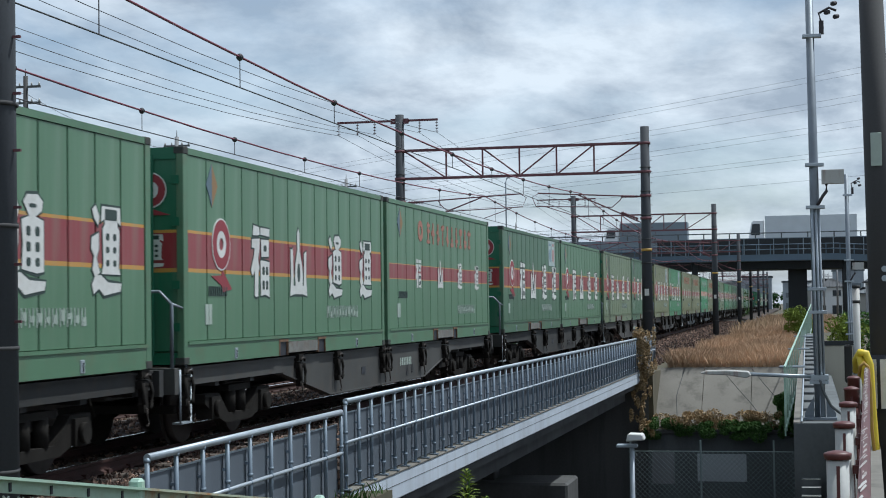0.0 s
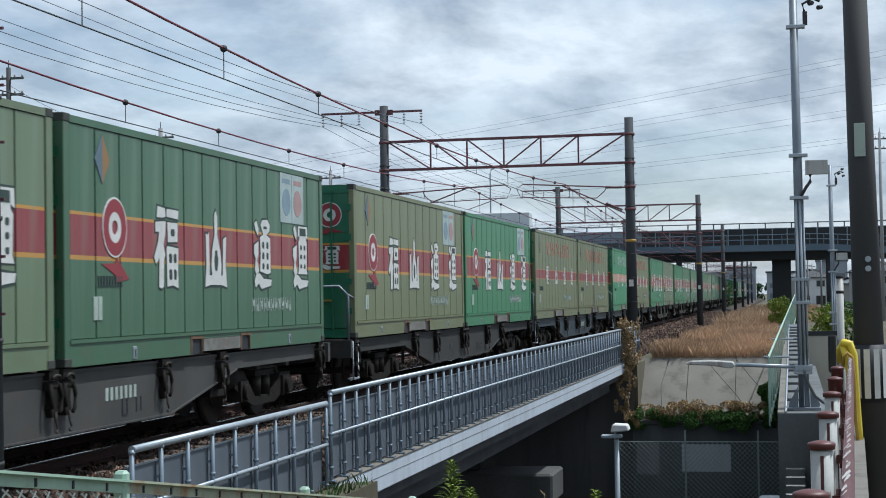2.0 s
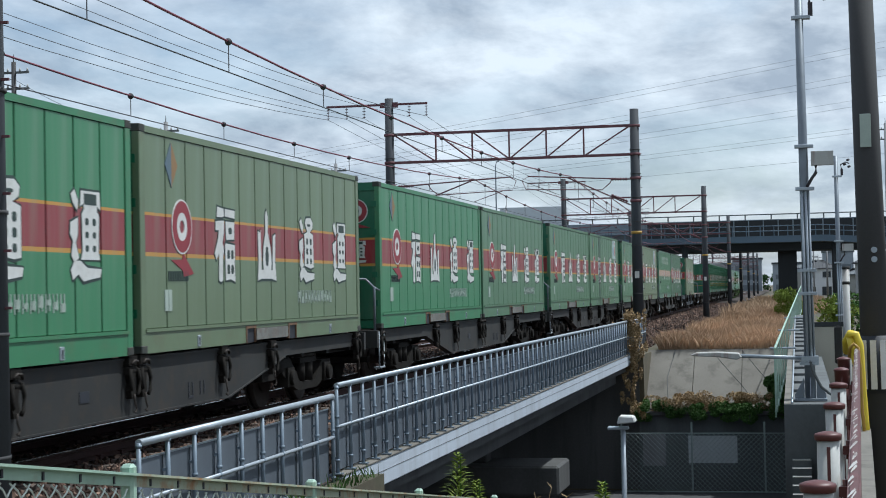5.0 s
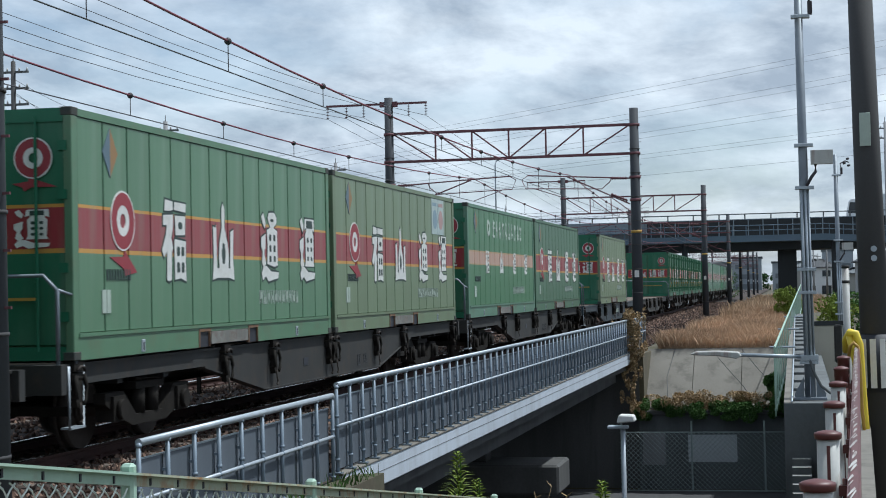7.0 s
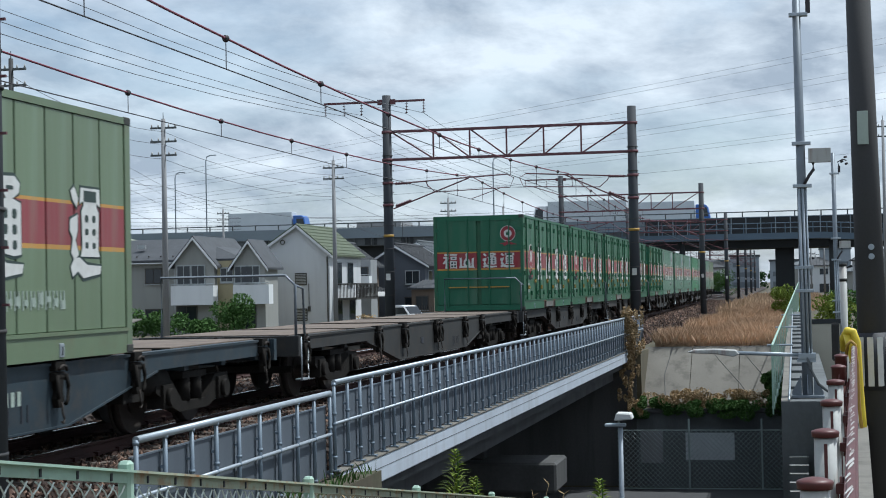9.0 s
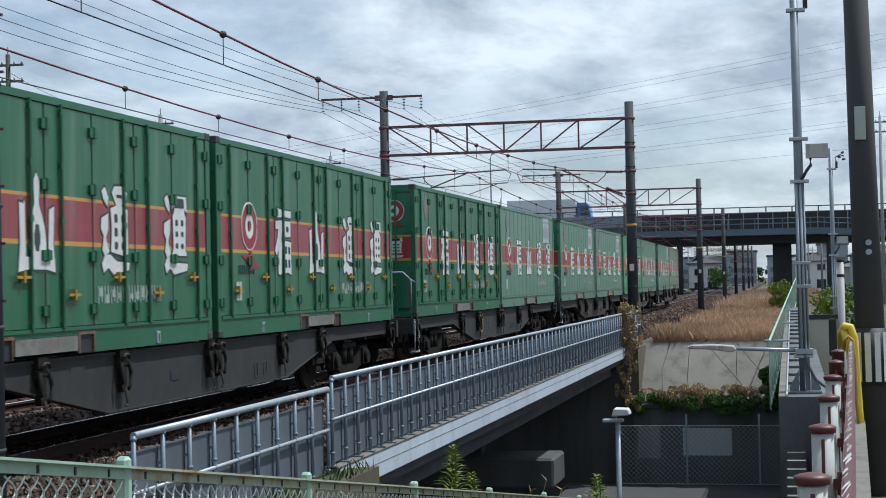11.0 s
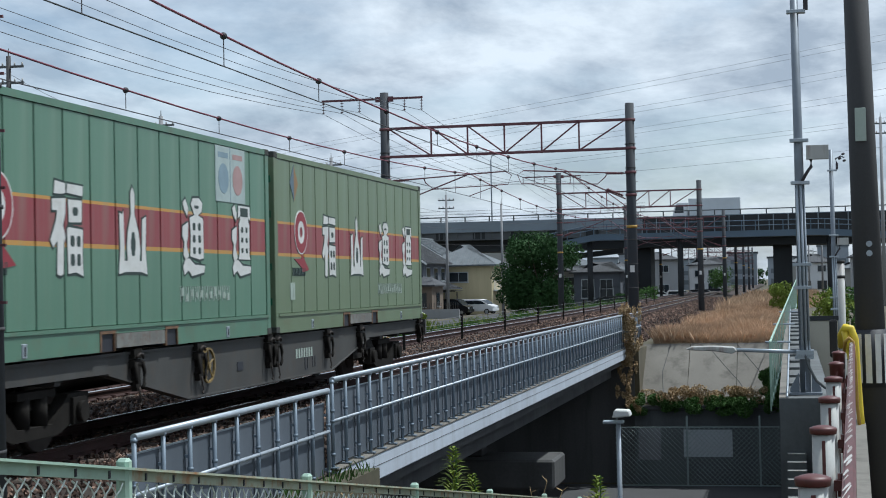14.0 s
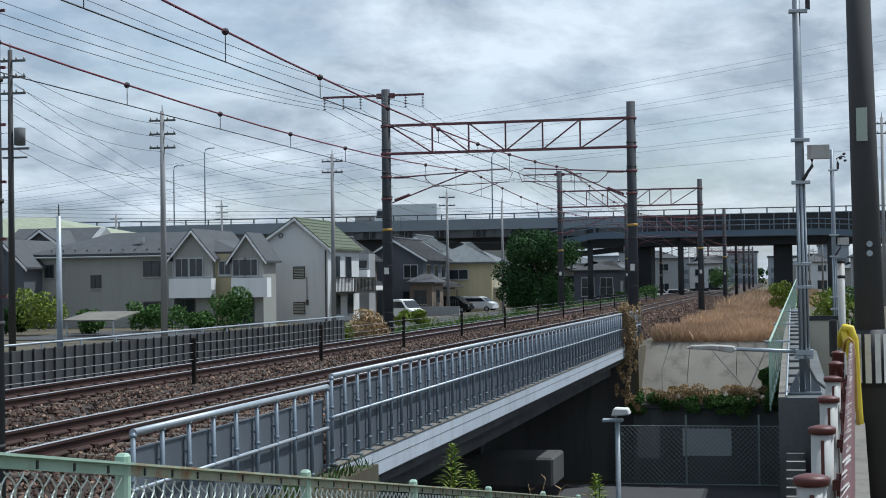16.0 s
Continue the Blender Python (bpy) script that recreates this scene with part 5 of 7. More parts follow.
def bush(x, y, z, w, h, material, label, seed, n=2500, leaf=0.07, name="shrub", d=None):
    r = random.Random(seed)
    d = d or w
    bl = clumps(r, 16, w * 0.4, d * 0.4, h * 0.36, h * 0.5, min(w, h, d) * 0.24)
    ob = new(name, leaf_cloud(name, bl, n, leaf, material, seed))
    ob.matrix_basis = pose(x, y, z)
    return tagged(ob, label, "shrub")


def grass(name, n, xr, yr, zf, h, material, label, seed, bias=1.0, lean=0.3):
    r = np.random.default_rng(seed)
    x = r.uniform(*xr, n); y = yr[0] + (yr[1] - yr[0]) * r.uniform(0, 1, n) ** bias
    z = np.array([zf(a, b) for a, b in zip(x, y)])
    patch = np.array([0.65 + 0.6 * noise.noise((a * 0.35, b * 0.2, seed)) for a, b in zip(x, y)])
    hh = h * r.uniform(0.35, 1.15, n) * np.clip(patch, 0.25, 1.4)
    a = r.uniform(0, 6.28, n); w = 0.006 + 0.00013 * y
    dx, dy = np.cos(a) * w, np.sin(a) * w
    lx, ly = r.normal(0, lean, n) * hh, r.normal(0, lean, n) * hh
    V = np.stack([np.stack([x - dx, y - dy, z], 1), np.stack([x + dx, y + dy, z], 1), np.stack([x + dx * 0.7 + lx * 0.4, y + dy * 0.7 + ly * 0.4, z + hh * 0.6], 1), np.stack([x + lx, y + ly, z + hh], 1)], 1)
    F = np.arange(4 * n).reshape(n, 4)
    ob = new(name, pydata(name, V.reshape(-1, 3).tolist(), F.tolist(), material))
    return tagged(ob, label, "grass", kind="stuff")


# ---------------------------------------------------------------- underpass and far bank
uw = thing("retaining_wall", "dark stained concrete retaining wall of the underpass", "retaining wall", kind="structure")
bm = B(); bx(bm, -5.3, -0.25, 55.35, 55.6, -5.1, -2.62)
part("wall", bm, M["wallc"], uw)
bm = B(); bx(bm, -5.3, -0.25, 55.25, 55.75, -2.64, -2.5)
part("coping", bev(bm, 0.02), M["girder"], uw)
bm = B(); bx(bm, -3.7, -2.1, 55.335, 55.35, -4.2, -3.3)
part("patch", bm, M["truck_box"], uw, "paler rectangular patch on the wall")
bm = B(); bx(bm, -5.2, -4.45, 55.335, 55.35, -4.3, -3.2)
part("patch", bm, M["pole_far"], uw, "paler rectangular patch on the wall")

sp = thing("slope_paving", "weathered concrete slope paving with cracks under dry grass", "slope paving", kind="structure")


def slope_z(y):
    return -2.55 + (y - 55.6) / 3.1 * 1.95


for i, (xa, xb) in enumerate(((-5.25, -3.62), (-3.6, -1.98), (-1.96, -0.35))):
    bm = B()
    v = [bm.verts.new(p) for p in ((xa, 55.8, slope_z(55.8)), (xb, 55.8, slope_z(55.8)), (xb, 58.75, slope_z(58.75)), (xa, 58.75, slope_z(58.75)), (xa, 55.8, slope_z(55.8) - 0.3), (xb, 55.8, slope_z(55.8) - 0.3), (xb, 58.75, slope_z(58.75) - 0.3), (xa, 58.75, slope_z(58.75) - 0.3))]
    for f_ in ((0, 1, 2, 3), (4, 5, 1, 0), (5, 6, 2, 1), (6, 7, 3, 2), (7, 4, 0, 3)):
        bm.faces.new([v[k] for k in f_])
    part("slab", bm, M["concrete"], sp)
bm = B()
for pts in ([(-3.0, 58.6), (-2.4, 57.6), (-1.9, 56.8), (-1.5, 56.0)], [(-2.0, 58.7), (-1.5, 57.8), (-0.9, 56.8)], [(-4.3, 58.7), (-4.5, 57.3), (-4.4, 56.2)]):
    tube(bm, [(x, y, slope_z(y) + 0.0) for x, y in pts], 0.014, 4)
part("crack", bm, M["girder"], sp)

def hedge(name, z0, h, material, n, seed, label, y=55.75):
    r = random.Random(seed)
    bl = [(r.uniform(-2.55, 2.5), r.uniform(-0.35, 0.3), h * r.uniform(0.2, 0.8), r.uniform(0.12, 0.34), 0.2, r.uniform(0.1, 0.22)) for _ in range(46)]
    ob = new(name, leaf_cloud(name, bl, n, 0.042, material, seed))
    ob.matrix_basis = pose(-2.85, y, z0)
    return tagged(ob, label, "shrub")


hedge("hedge", -2.85, 0.75, M["leaf"], 20000, 3, "green creeping hedge on top of the retaining wall", 55.2)
bush(-0.9, 55.4, -2.6, 0.8, 1.7, M["leaf"], "dark green shrub at the foot of the picket fence", 44, 4000, 0.06)
hedge("creeper", -2.55, 0.75, M["dry_leaf"], 13000, 23, "dry brown creeper over the hedge top", 55.45)
def vine(x, y, z0, h, w, n, seed, label):
    r = random.Random(seed)
    bl = [(r.gauss(0, w), r.uniform(-0.15, 0.15), h * r.random(), 0.07, 0.07, r.uniform(0.1, 0.28)) for _ in range(50)]
    ob = new("vine", leaf_cloud("vine", bl, n, 0.04, M["dry_leaf"], seed, long=1.4))
    ob.matrix_basis = pose(x, y, z0)
    return tagged(ob, label, "plant")


vine(-5.42, 55.1, -2.6, 3.2, 0.16, 4500, 41, "dry brown vine hanging on the bridge end")
vine(-5.5, 54.9, -0.1, 0.85, 0.22, 1800, 42, "dry brown vine tangled in the railing end")
bush(-0.62, 54.6, -2.7, 0.8, 1.6, M["leaf"], "green weeds growing beside the stair fence", 43, 1600, 0.08)
bush(-0.75, 100, -0.62, 2.0, 2.5, M["leaf_bright"], "tall yellow-green weed clump on the bank", 44, 3600, 0.085)
bush(0.2, 92, -0.62, 1.2, 1.7, M["leaf_bright"], "yellow-green weed clump on the bank", 45, 1800, 0.08)

grass("dry_grass", 80000, (-4.9, -0.3), (58.8, 130), lambda x, y: -0.62, 0.72, M["dry_grass"], "dry reddish-brown grass on the railway bank", 5, 1.5)
grass("dry_grass", 9000, (-5.9, 3.0), (125, 250), lambda x, y: -0.62, 1.0, M["dry_grass"], "dry grass along the far track", 6, 1.0)
grass("green_grass", 9000, (-23, -16.3), (60, 190), lambda x, y: -1.4 if x < -16.2 else -0.62, 1.0, M["leaf_bright"], "bright green grass strip beside the street", 7, 1.3)
grass("weeds", 5000, (-16.1, -14.9), (58, 190), lambda x, y: -0.62, 0.8, M["leaf"], "green weeds along the foot of the ballast", 9, 1.0)
grass("weeds", 5000, (-5.4, -2.2), (9, 20), lambda x, y: ground_z(x, y), 0.3, M["leaf"], "weeds on the slope behind the mesh fence", 10, 1.0)

# mesh fence at the foot of the far wall
def link_fence(name, label, p0, p1, zb0, zb1, h, posts, mesh_m, post_m, pitch, wr, rail=True, rails=None, top=0.0):
    """Chain-link fence between two points, with sloping foot."""
    f = thing(name, label, "fence")
    p0, p1 = Vector(p0), Vector(p1)
    L = (p1 - p0).length
    d = (p1 - p0) / L
    def at(u, z):
        q = p0 + d * u
        return (q.x, q.y, zb0 + (zb1 - zb0) * u / L + z)
    bm = B(); n = int((L + h) / pitch)
    for i in range(n):
        a = i * pitch
        u0, z0, u1, z1 = a, 0.0, a - h, h
        if u0 > L: z0 += u0 - L; u0 = L
        if u1 < 0: z1 += u1; u1 = 0.0
        if z1 > z0:
            cyl(bm, at(u0, z0), at(u1, z1), wr, seg=3, cap=False)
            cyl(bm, at(L - u0, z0), at(L - u1, z1), wr, seg=3, cap=False)
    tagged(part("mesh", bm, mesh_m, f, "woven diamond wire mesh"), kind="stuff")
    for u in posts:
        bm = B(); a = at(u, 0)
        bx(bm, a[0] - 0.03, a[0] + 0.03, a[1] - 0.03, a[1] + 0.03, a[2] - 0.3, a[2] + h + top)
        part("post", bev(bm, 0.008), post_m, f)
    for z in (rails or ((h,) if rail else ())):
        bm = B(); cyl(bm, at(0, z), at(L, z), 0.02, seg=6)
        part("rail", bm, post_m, f)
    return f


link_fence("mesh_fence", "dull green chain-link fence in front of the retaining wall", (-5.9, 54.8, 0), (-0.4, 54.8, 0), -5.1, -5.1, 1.95, (0.05, 2.35, 4.7), M["mesh_dark"], M["mesh_dark"], 0.16, 0.009, rails=(0.02, 1.93), top=0.35)

# street lamp in the underpass
lp = thing("street_lamp", "slim grey post with a flat white lamp head in the underpass", "street lamp", pose(-3.17, 30, -5.1))
bm = B(); cyl(bm, (0, 0, 0), (0, 0, 4.22), 0.055, 0.04, 10)
part("post", bm, M["galv"], lp)
bm = B(); bx(bm, -0.28, 0.1, -0.09, 0.09, 4.19, 4.25)
part("bracket", bev(bm, 0.015), M["galv"], lp)
bm = B(); prism(bm, [(-0.1, 4.30), (0.24, 4.33), (0.20, 4.44), (-0.06, 4.45)], -0.18, 0.18, "y")
part("lamp_head", bev(bm, 0.02), M["white"], lp, "flat white lamp head")

# ---------------------------------------------------------------- near mesh fence
FZ = lambda y: 1.11 - 0.1405 * (y - 4.97)
nf = thing("mesh_fence", "pale green chain-link fence with a rust-stained top rail", "fence")
ys = [2.95, 4.97, 6.98, 9.06, 11.37, 13.9, 16.2]
for a, b in zip(ys, ys[1:]):
    bm = B()
    v = [(-2.13, a), (-2.07, a)]
    for (x0, x1, dz0, dz1) in ((-2.125, -2.10, -0.042, 0.0), (-2.125, -2.075, -0.008, 0.0)):
        q = [bm.verts.new(p) for p in ((x0, a, FZ(a) + dz0), (x1, a, FZ(a) + dz0), (x1, a, FZ(a) + dz1), (x0, a, FZ(a) + dz1), (x0, b, FZ(b) + dz0), (x1, b, FZ(b) + dz0), (x1, b, FZ(b) + dz1), (x0, b, FZ(b) + dz1))]
        for f_ in ((0, 1, 2, 3), (7, 6, 5, 4), (0, 4, 5, 1), (1, 5, 6, 2), (2, 6, 7, 3), (3, 7, 4, 0)):
            bm.faces.new([q[k] for k in f_])
    tr = part("top_rail", bm, M["fence_green"] if a < 4.9 else M["fence_rust"], nf, "" if a < 4.9 else "rust-stained top rail")
    # black bars on the rail, painted shade of its slots
    bm = B()
    for i in range(8):
        y = a + (b - a) * (i + 0.6) / 8.2
        bx(bm, -2.0995, -2.096, y - 0.006, y + 0.006, FZ(y) - 0.038, FZ(y) - 0.014)
    tagged(part("rail_slot", bm, M["black"], tr), kind="stuff")
    bm = B(); pitch, hh = 0.085, 1.25
    n = int(((b - a) + hh) / pitch)
    for i in range(n):
        for sgn in (1, -1):
            u0, z0, u1, z1 = i * pitch, 0.0, i * pitch - hh, hh
            Lb = b - a
            if u0 > Lb: z0 += u0 - Lb; u0 = Lb
            if u1 < 0: z1 += u1; u1 = 0.0
            if z1 <= z0: continue
            if sgn < 0: u0, u1 = Lb - u0, Lb - u1
            pts = []
            nk = max(2, int(round((z1 - z0) / pitch * 4)))
            for k in range(nk + 1):
                s_ = k / nk
                y = a + u0 + (u1 - u0) * s_
                w_ = math.sin(k * math.pi / 2 + 0.8)
                pts.append((-2.11 + 0.007 * w_ * sgn, y + 0.006 * w_, FZ(y) - 1.30 + z0 + (z1 - z0) * s_))
            tube(bm, pts, 0.0032, 4)
    tagged(part("mesh", bm, M["mesh"], nf, "pale green coated diamond mesh"), kind="stuff")
for y in ys:
    bm = B(); bx(bm, -2.135, -2.09, y - 0.022, y + 0.022, FZ(y) - 1.5, FZ(y) + 0.03)
    part("post", bev(bm, 0.01), M["fence_green"], nf)


def weed(x, y, z0, h, seed, label):
    """Upright leafy weed: a stem with whorls of narrow leaves that shorten towards the tip."""
    r = random.Random(seed)
    t = thing("weed_plant", label, "plant", pose(x, y, z0))
    bm = B(); cyl(bm, (0, 0, 0), (0.02, 0, h), 0.012, 0.004, 6)
    part("stem", bm, M["leaf"], t)
    vs, fs = [], []
    n = int(h * 150)
    for i in range(n):
        u = i / n
        z = h * (0.25 + 0.75 * u)
        a = i * 2.4 + r.uniform(-0.5, 0.5)
        L = min(0.15, 0.035 + 0.36 * (h - z)) * r.uniform(0.75, 1.15)
        w = 0.013
        c, s = math.cos(a), math.sin(a)
        k = len(vs)
        vs += [(0, 0, z), (c * L * 0.5 - s * w, s * L * 0.5 + c * w, z + L * 0.38), (c * L, s * L, z + L * 0.36), (c * L * 0.5 + s * w, s * L * 0.5 - c * w, z + L * 0.38)]
        fs.append((k, k + 1, k + 2, k + 3))
    part("foliage", pydata("foliage", vs, fs, M["leaf_bright"]), None, t)
    return t


weed(-2.29, 11.0, -1.3, 1.87, 1, "tall leafy green weed behind the mesh fence")
weed(-2.19, 11.15, -1.3, 1.67, 5, "leafy green weed behind the mesh fence")
weed(-1.31, 11.0, -1.3, 1.68, 2, "yellow-green leafy weed on the slope")
weed(-1.28, 11.1, -1.3, 1.52, 6, "yellow-green leafy weed on the slope")


def twigs(x, y, z0, h, n, seed, label):
    r = random.Random(seed)
    bm = B()
    for i in range(n):
        a, l = r.uniform(0, 6.28), r.uniform(0.5, 1.0) * h
        p = Vector((0, 0, 0)); d = Vector((math.cos(a) * 0.25, math.sin(a) * 0.25, 1)).normalized()
        for k in range(5):
            q = p + d * l / 5
            cyl(bm, p, q, 0.005, 0.004, 4)
            if k > 1:
                cyl(bm, q, q + Vector((r.uniform(-1, 1), r.uniform(-1, 1), 0.6)) * 0.09, 0.004, 0.002, 3)
                cyl(bm, q, q + Vector((r.uniform(-1, 1), r.uniform(-1, 1), 0.5)) * 0.06, 0.006, 0.004, 3)
            p = q; d = (d + Vector((r.uniform(-0.25, 0.25), r.uniform(-0.25, 0.25), 0))).normalized()
    ob = new("dry_weed", data("dry_weed", bm, M["dry_leaf"])); ob.matrix_basis = pose(x, y, z0)
    return tagged(ob, label, "plant")


twigs(-2.75, 16.0, -1.9, 1.75, 8, 1, "dry brown branching weed stalks")
twigs(-2.35, 16.5, -2.0, 1.7, 12, 2, "dry brown branching weed stalks")
twigs(-3.2, 11.2, -1.2, 1.5, 5, 3, "thin pale dry grass stalks by the railing")
twigs(-3.9, 12.2, -1.2, 1.6, 6, 4, "thin pale dry grass stalks by the railing")

# ---------------------------------------------------------------- right-hand parapet
RX = lambda y: 0.04 + 0.035 * (y - 5.8)
bm = B(); prism(bm, [(RX(3) - 0.07, 3), (RX(24.6) - 0.07, 24.6), (RX(24.6) + 0.25, 24.6), (RX(3) + 0.25, 3)], -1.2, -0.02, "z")
solid("kerb_wall", bm, M["concrete"], "mossy concrete kerb wall under the guard posts", "kerb", kind="structure")


def lathe(bm, prof, seg):
    """A turned body from (radius, height) pairs."""
    rings = []
    for r_, z_ in prof:
        rings.append([bm.verts.new((0, 0, z_))] if r_ == 0 else [bm.verts.new((r_ * math.cos(6.28319 * k / seg), r_ * math.sin(6.28319 * k / seg), z_)) for k in range(seg)])
    for a, b in zip(rings, rings[1:]):
        for k in range(seg):
            j = (k + 1) % seg
            f_ = [a[0], b[j], b[k]] if len(a) == 1 else ([a[k], a[j], b[0]] if len(b) == 1 else [a[k], a[j], b[j], b[k]])
            bm.faces.new(f_).smooth = True


def guard_post(y, red):
    g = thing("guard_post", "red steel guard post with a domed cap" if red else "stained white steel guard post with a dark red domed cap", "guard post", pose(RX(y), y, 0), group="guard posts along the kerb")
    bm = B(); cyl(bm, (0, 0, -0.02), (0, 0, 0.925), 0.053, seg=24)
    part("post", bm, M["bol_red"] if red else M["bol_white"], g)
    bm = B()
    lathe(bm, ((0.0, 0.80), (0.054, 0.80), (0.058, 0.945), (0.066, 0.948), (0.066, 0.953), (0.05, 0.966), (0.0, 0.978)) if red else ((0.0, 0.928), (0.063, 0.928), (0.066, 0.950), (0.064, 0.957), (0.045, 0.964), (0.022, 0.969), (0.0, 0.970)), 24)
    part("cap", bm, M["bol_red"], g, "dark red domed cap")
    bm = B(); bx(bm, 0.03, 0.11, -0.03, 0.03, 0.66, 0.71); cyl(bm, (0.075, 0, 0.63), (0.075, 0, 0.74), 0.014, seg=8); bx(bm, 0.048, 0.058, -0.01, 0.01, 0.0, 0.7); bx(bm, -0.008, 0.008, -0.056, -0.05, 0.25, 0.9)
    part("bracket", bm, M["bol_red"], g)
    return g


for i in range(6):
    guard_post(6.08 + 2 * i, i >= 4)

gr_ = thing("guard_rail", "dark red guard rail beam with worn white diagonal stripes", "guard rail")
yA, yB = 4.6, 21.0
bm = B(); prism(bm, [(RX(yA) + 0.10, yA), (RX(yB) + 0.10, yB), (RX(yB) + 0.16, yB), (RX(yA) + 0.16, yA)], 0.60, 0.745, "z")
rise = lambda y: 0.19 * (y - 4.6) / 16.4
for v in bm.verts:
    v.co.z += rise(v.co.y); v.co.x -= 0.012
part("beam", bev(bm, 0.012, 2), M["bol_red"], gr_)
rs = random.Random(4)
bm = B()
for i in range(84):
    y = yA + 0.1 + i * 0.19 + rs.uniform(-0.09, 0.09)
    w, sk = rs.uniform(0.025, 0.10), rs.uniform(0.28, 0.42)
    xa, xb = rs.choice((0.0, 0.0, 0.012, 0.02)), rs.choice((0.05, 0.05, 0.042, 0.03))
    z0 = 0.7475
    x0 = RX(y) + 0.093
    if rs.random() < 0.12:
        continue
    v = [bm.verts.new((x0 + x_, y_, z0 + rise(y_) + 0.001)) for x_, y_ in ((xa, y + sk * xa * 20), (xb, y + sk * xb * 20), (xb - 0.003, y + sk * xb * 20 + w), ((xa + xb) / 2, y + sk * (xa + xb) * 10 + w * 1.3), (xa, y + sk * xa * 20 + w * 0.6))]
    bm.faces.new(v)
tagged(part("stripe", bm, M["bol_white"], gr_, "worn white stripes"), kind="stuff")

hs = thing("rail_sleeve", "yellow plastic sleeve draped over the guard rail end", "sleeve")
bm = B()
y0 = 19.55
tube(bm, [(0.53, y0 + 0.3, 0.86), (0.525, y0 + 0.2, 1.0), (0.57, y0, 1.09), (0.63, y0, 1.08), (0.675, y0, 0.95), (0.69, y0, 0.5), (0.71, y0, 0.1), (0.725, y0, -0.12)], 0.044, 10)
tube(bm, [(0.57, y0 + 0.05, 1.05), (0.60, y0 + 0.05, 0.9), (0.64, y0 + 0.05, 0.72), (0.67, y0 + 0.04, 0.4)], 0.05, 8)
part("sleeve", bm, M["hose"], hs)
bm = B(); tube(bm, [(0.545, 19.5, 0.8), (0.56, 19.4, 0.93), (0.60, 19.4, 0.975), (0.645, 19.4, 0.93), (0.665, 19.4, 0.7), (0.675, 19.4, 0.2), (0.70, 19.4, -0.1)], 0.02, 8)
part("sleeve_fold", bm, M["yellow"], hs)

# near utility pole
np_ = thing("utility_pole", "dark weathered concrete utility pole with a striped foot band", "utility pole", pose(0.9, 20, -0.9))
bm = B(); cyl(bm, (0, 0, 0), (-0.13, 0, 7.5), 0.185, 0.13, 24)
part("pole", bm, M["pole"], np_)
bm = B(); bx(bm, -0.155, -0.03, -0.18, -0.165, 4.15, 4.54)
part("plate", bev(bm, 0.004), M["fade_white"], np_, "pale grey blank plate")
for z in (2.95, 2.84):
    bm = B(); cyl(bm, (-0.03, -0.19, z), (-0.03, -0.17, z), 0.035, seg=16)
    part("disc", bm, M["galv"], np_)
bm = B(); cyl(bm, (-0.03, 0, 1.28), (-0.035, 0, 1.95), 0.2, 0.195, 24)
part("band", bm, M["black"], np_, "black rubber band with white stripes")
for k in range(6):
    a = -2.3 + k * 0.55
    bm = B(); c, s = math.cos(a) * 0.203, math.sin(a) * 0.203
    w = Vector((-math.sin(a), math.cos(a), 0)) * 0.035
    p = [Vector((c - 0.03, s, 1.33)) - w, Vector((c - 0.03, s, 1.33)) + w, Vector((c - 0.035, s, 1.9)) + w, Vector((c - 0.035, s, 1.9)) - w]
    o_ = Vector((math.cos(a), math.sin(a), 0)) * 0.004
    v = [bm.verts.new(q) for q in p] + [bm.verts.new(q + o_) for q in p]
    for f_ in ((0, 1, 2, 3), (4, 5, 6, 7), (0, 1, 5, 4), (1, 2, 6, 5), (2, 3, 7, 6), (3, 0, 4, 7)):
        bm.faces.new([v[i] for i in f_])
    part("band_stripe", bm, M["white"], np_)


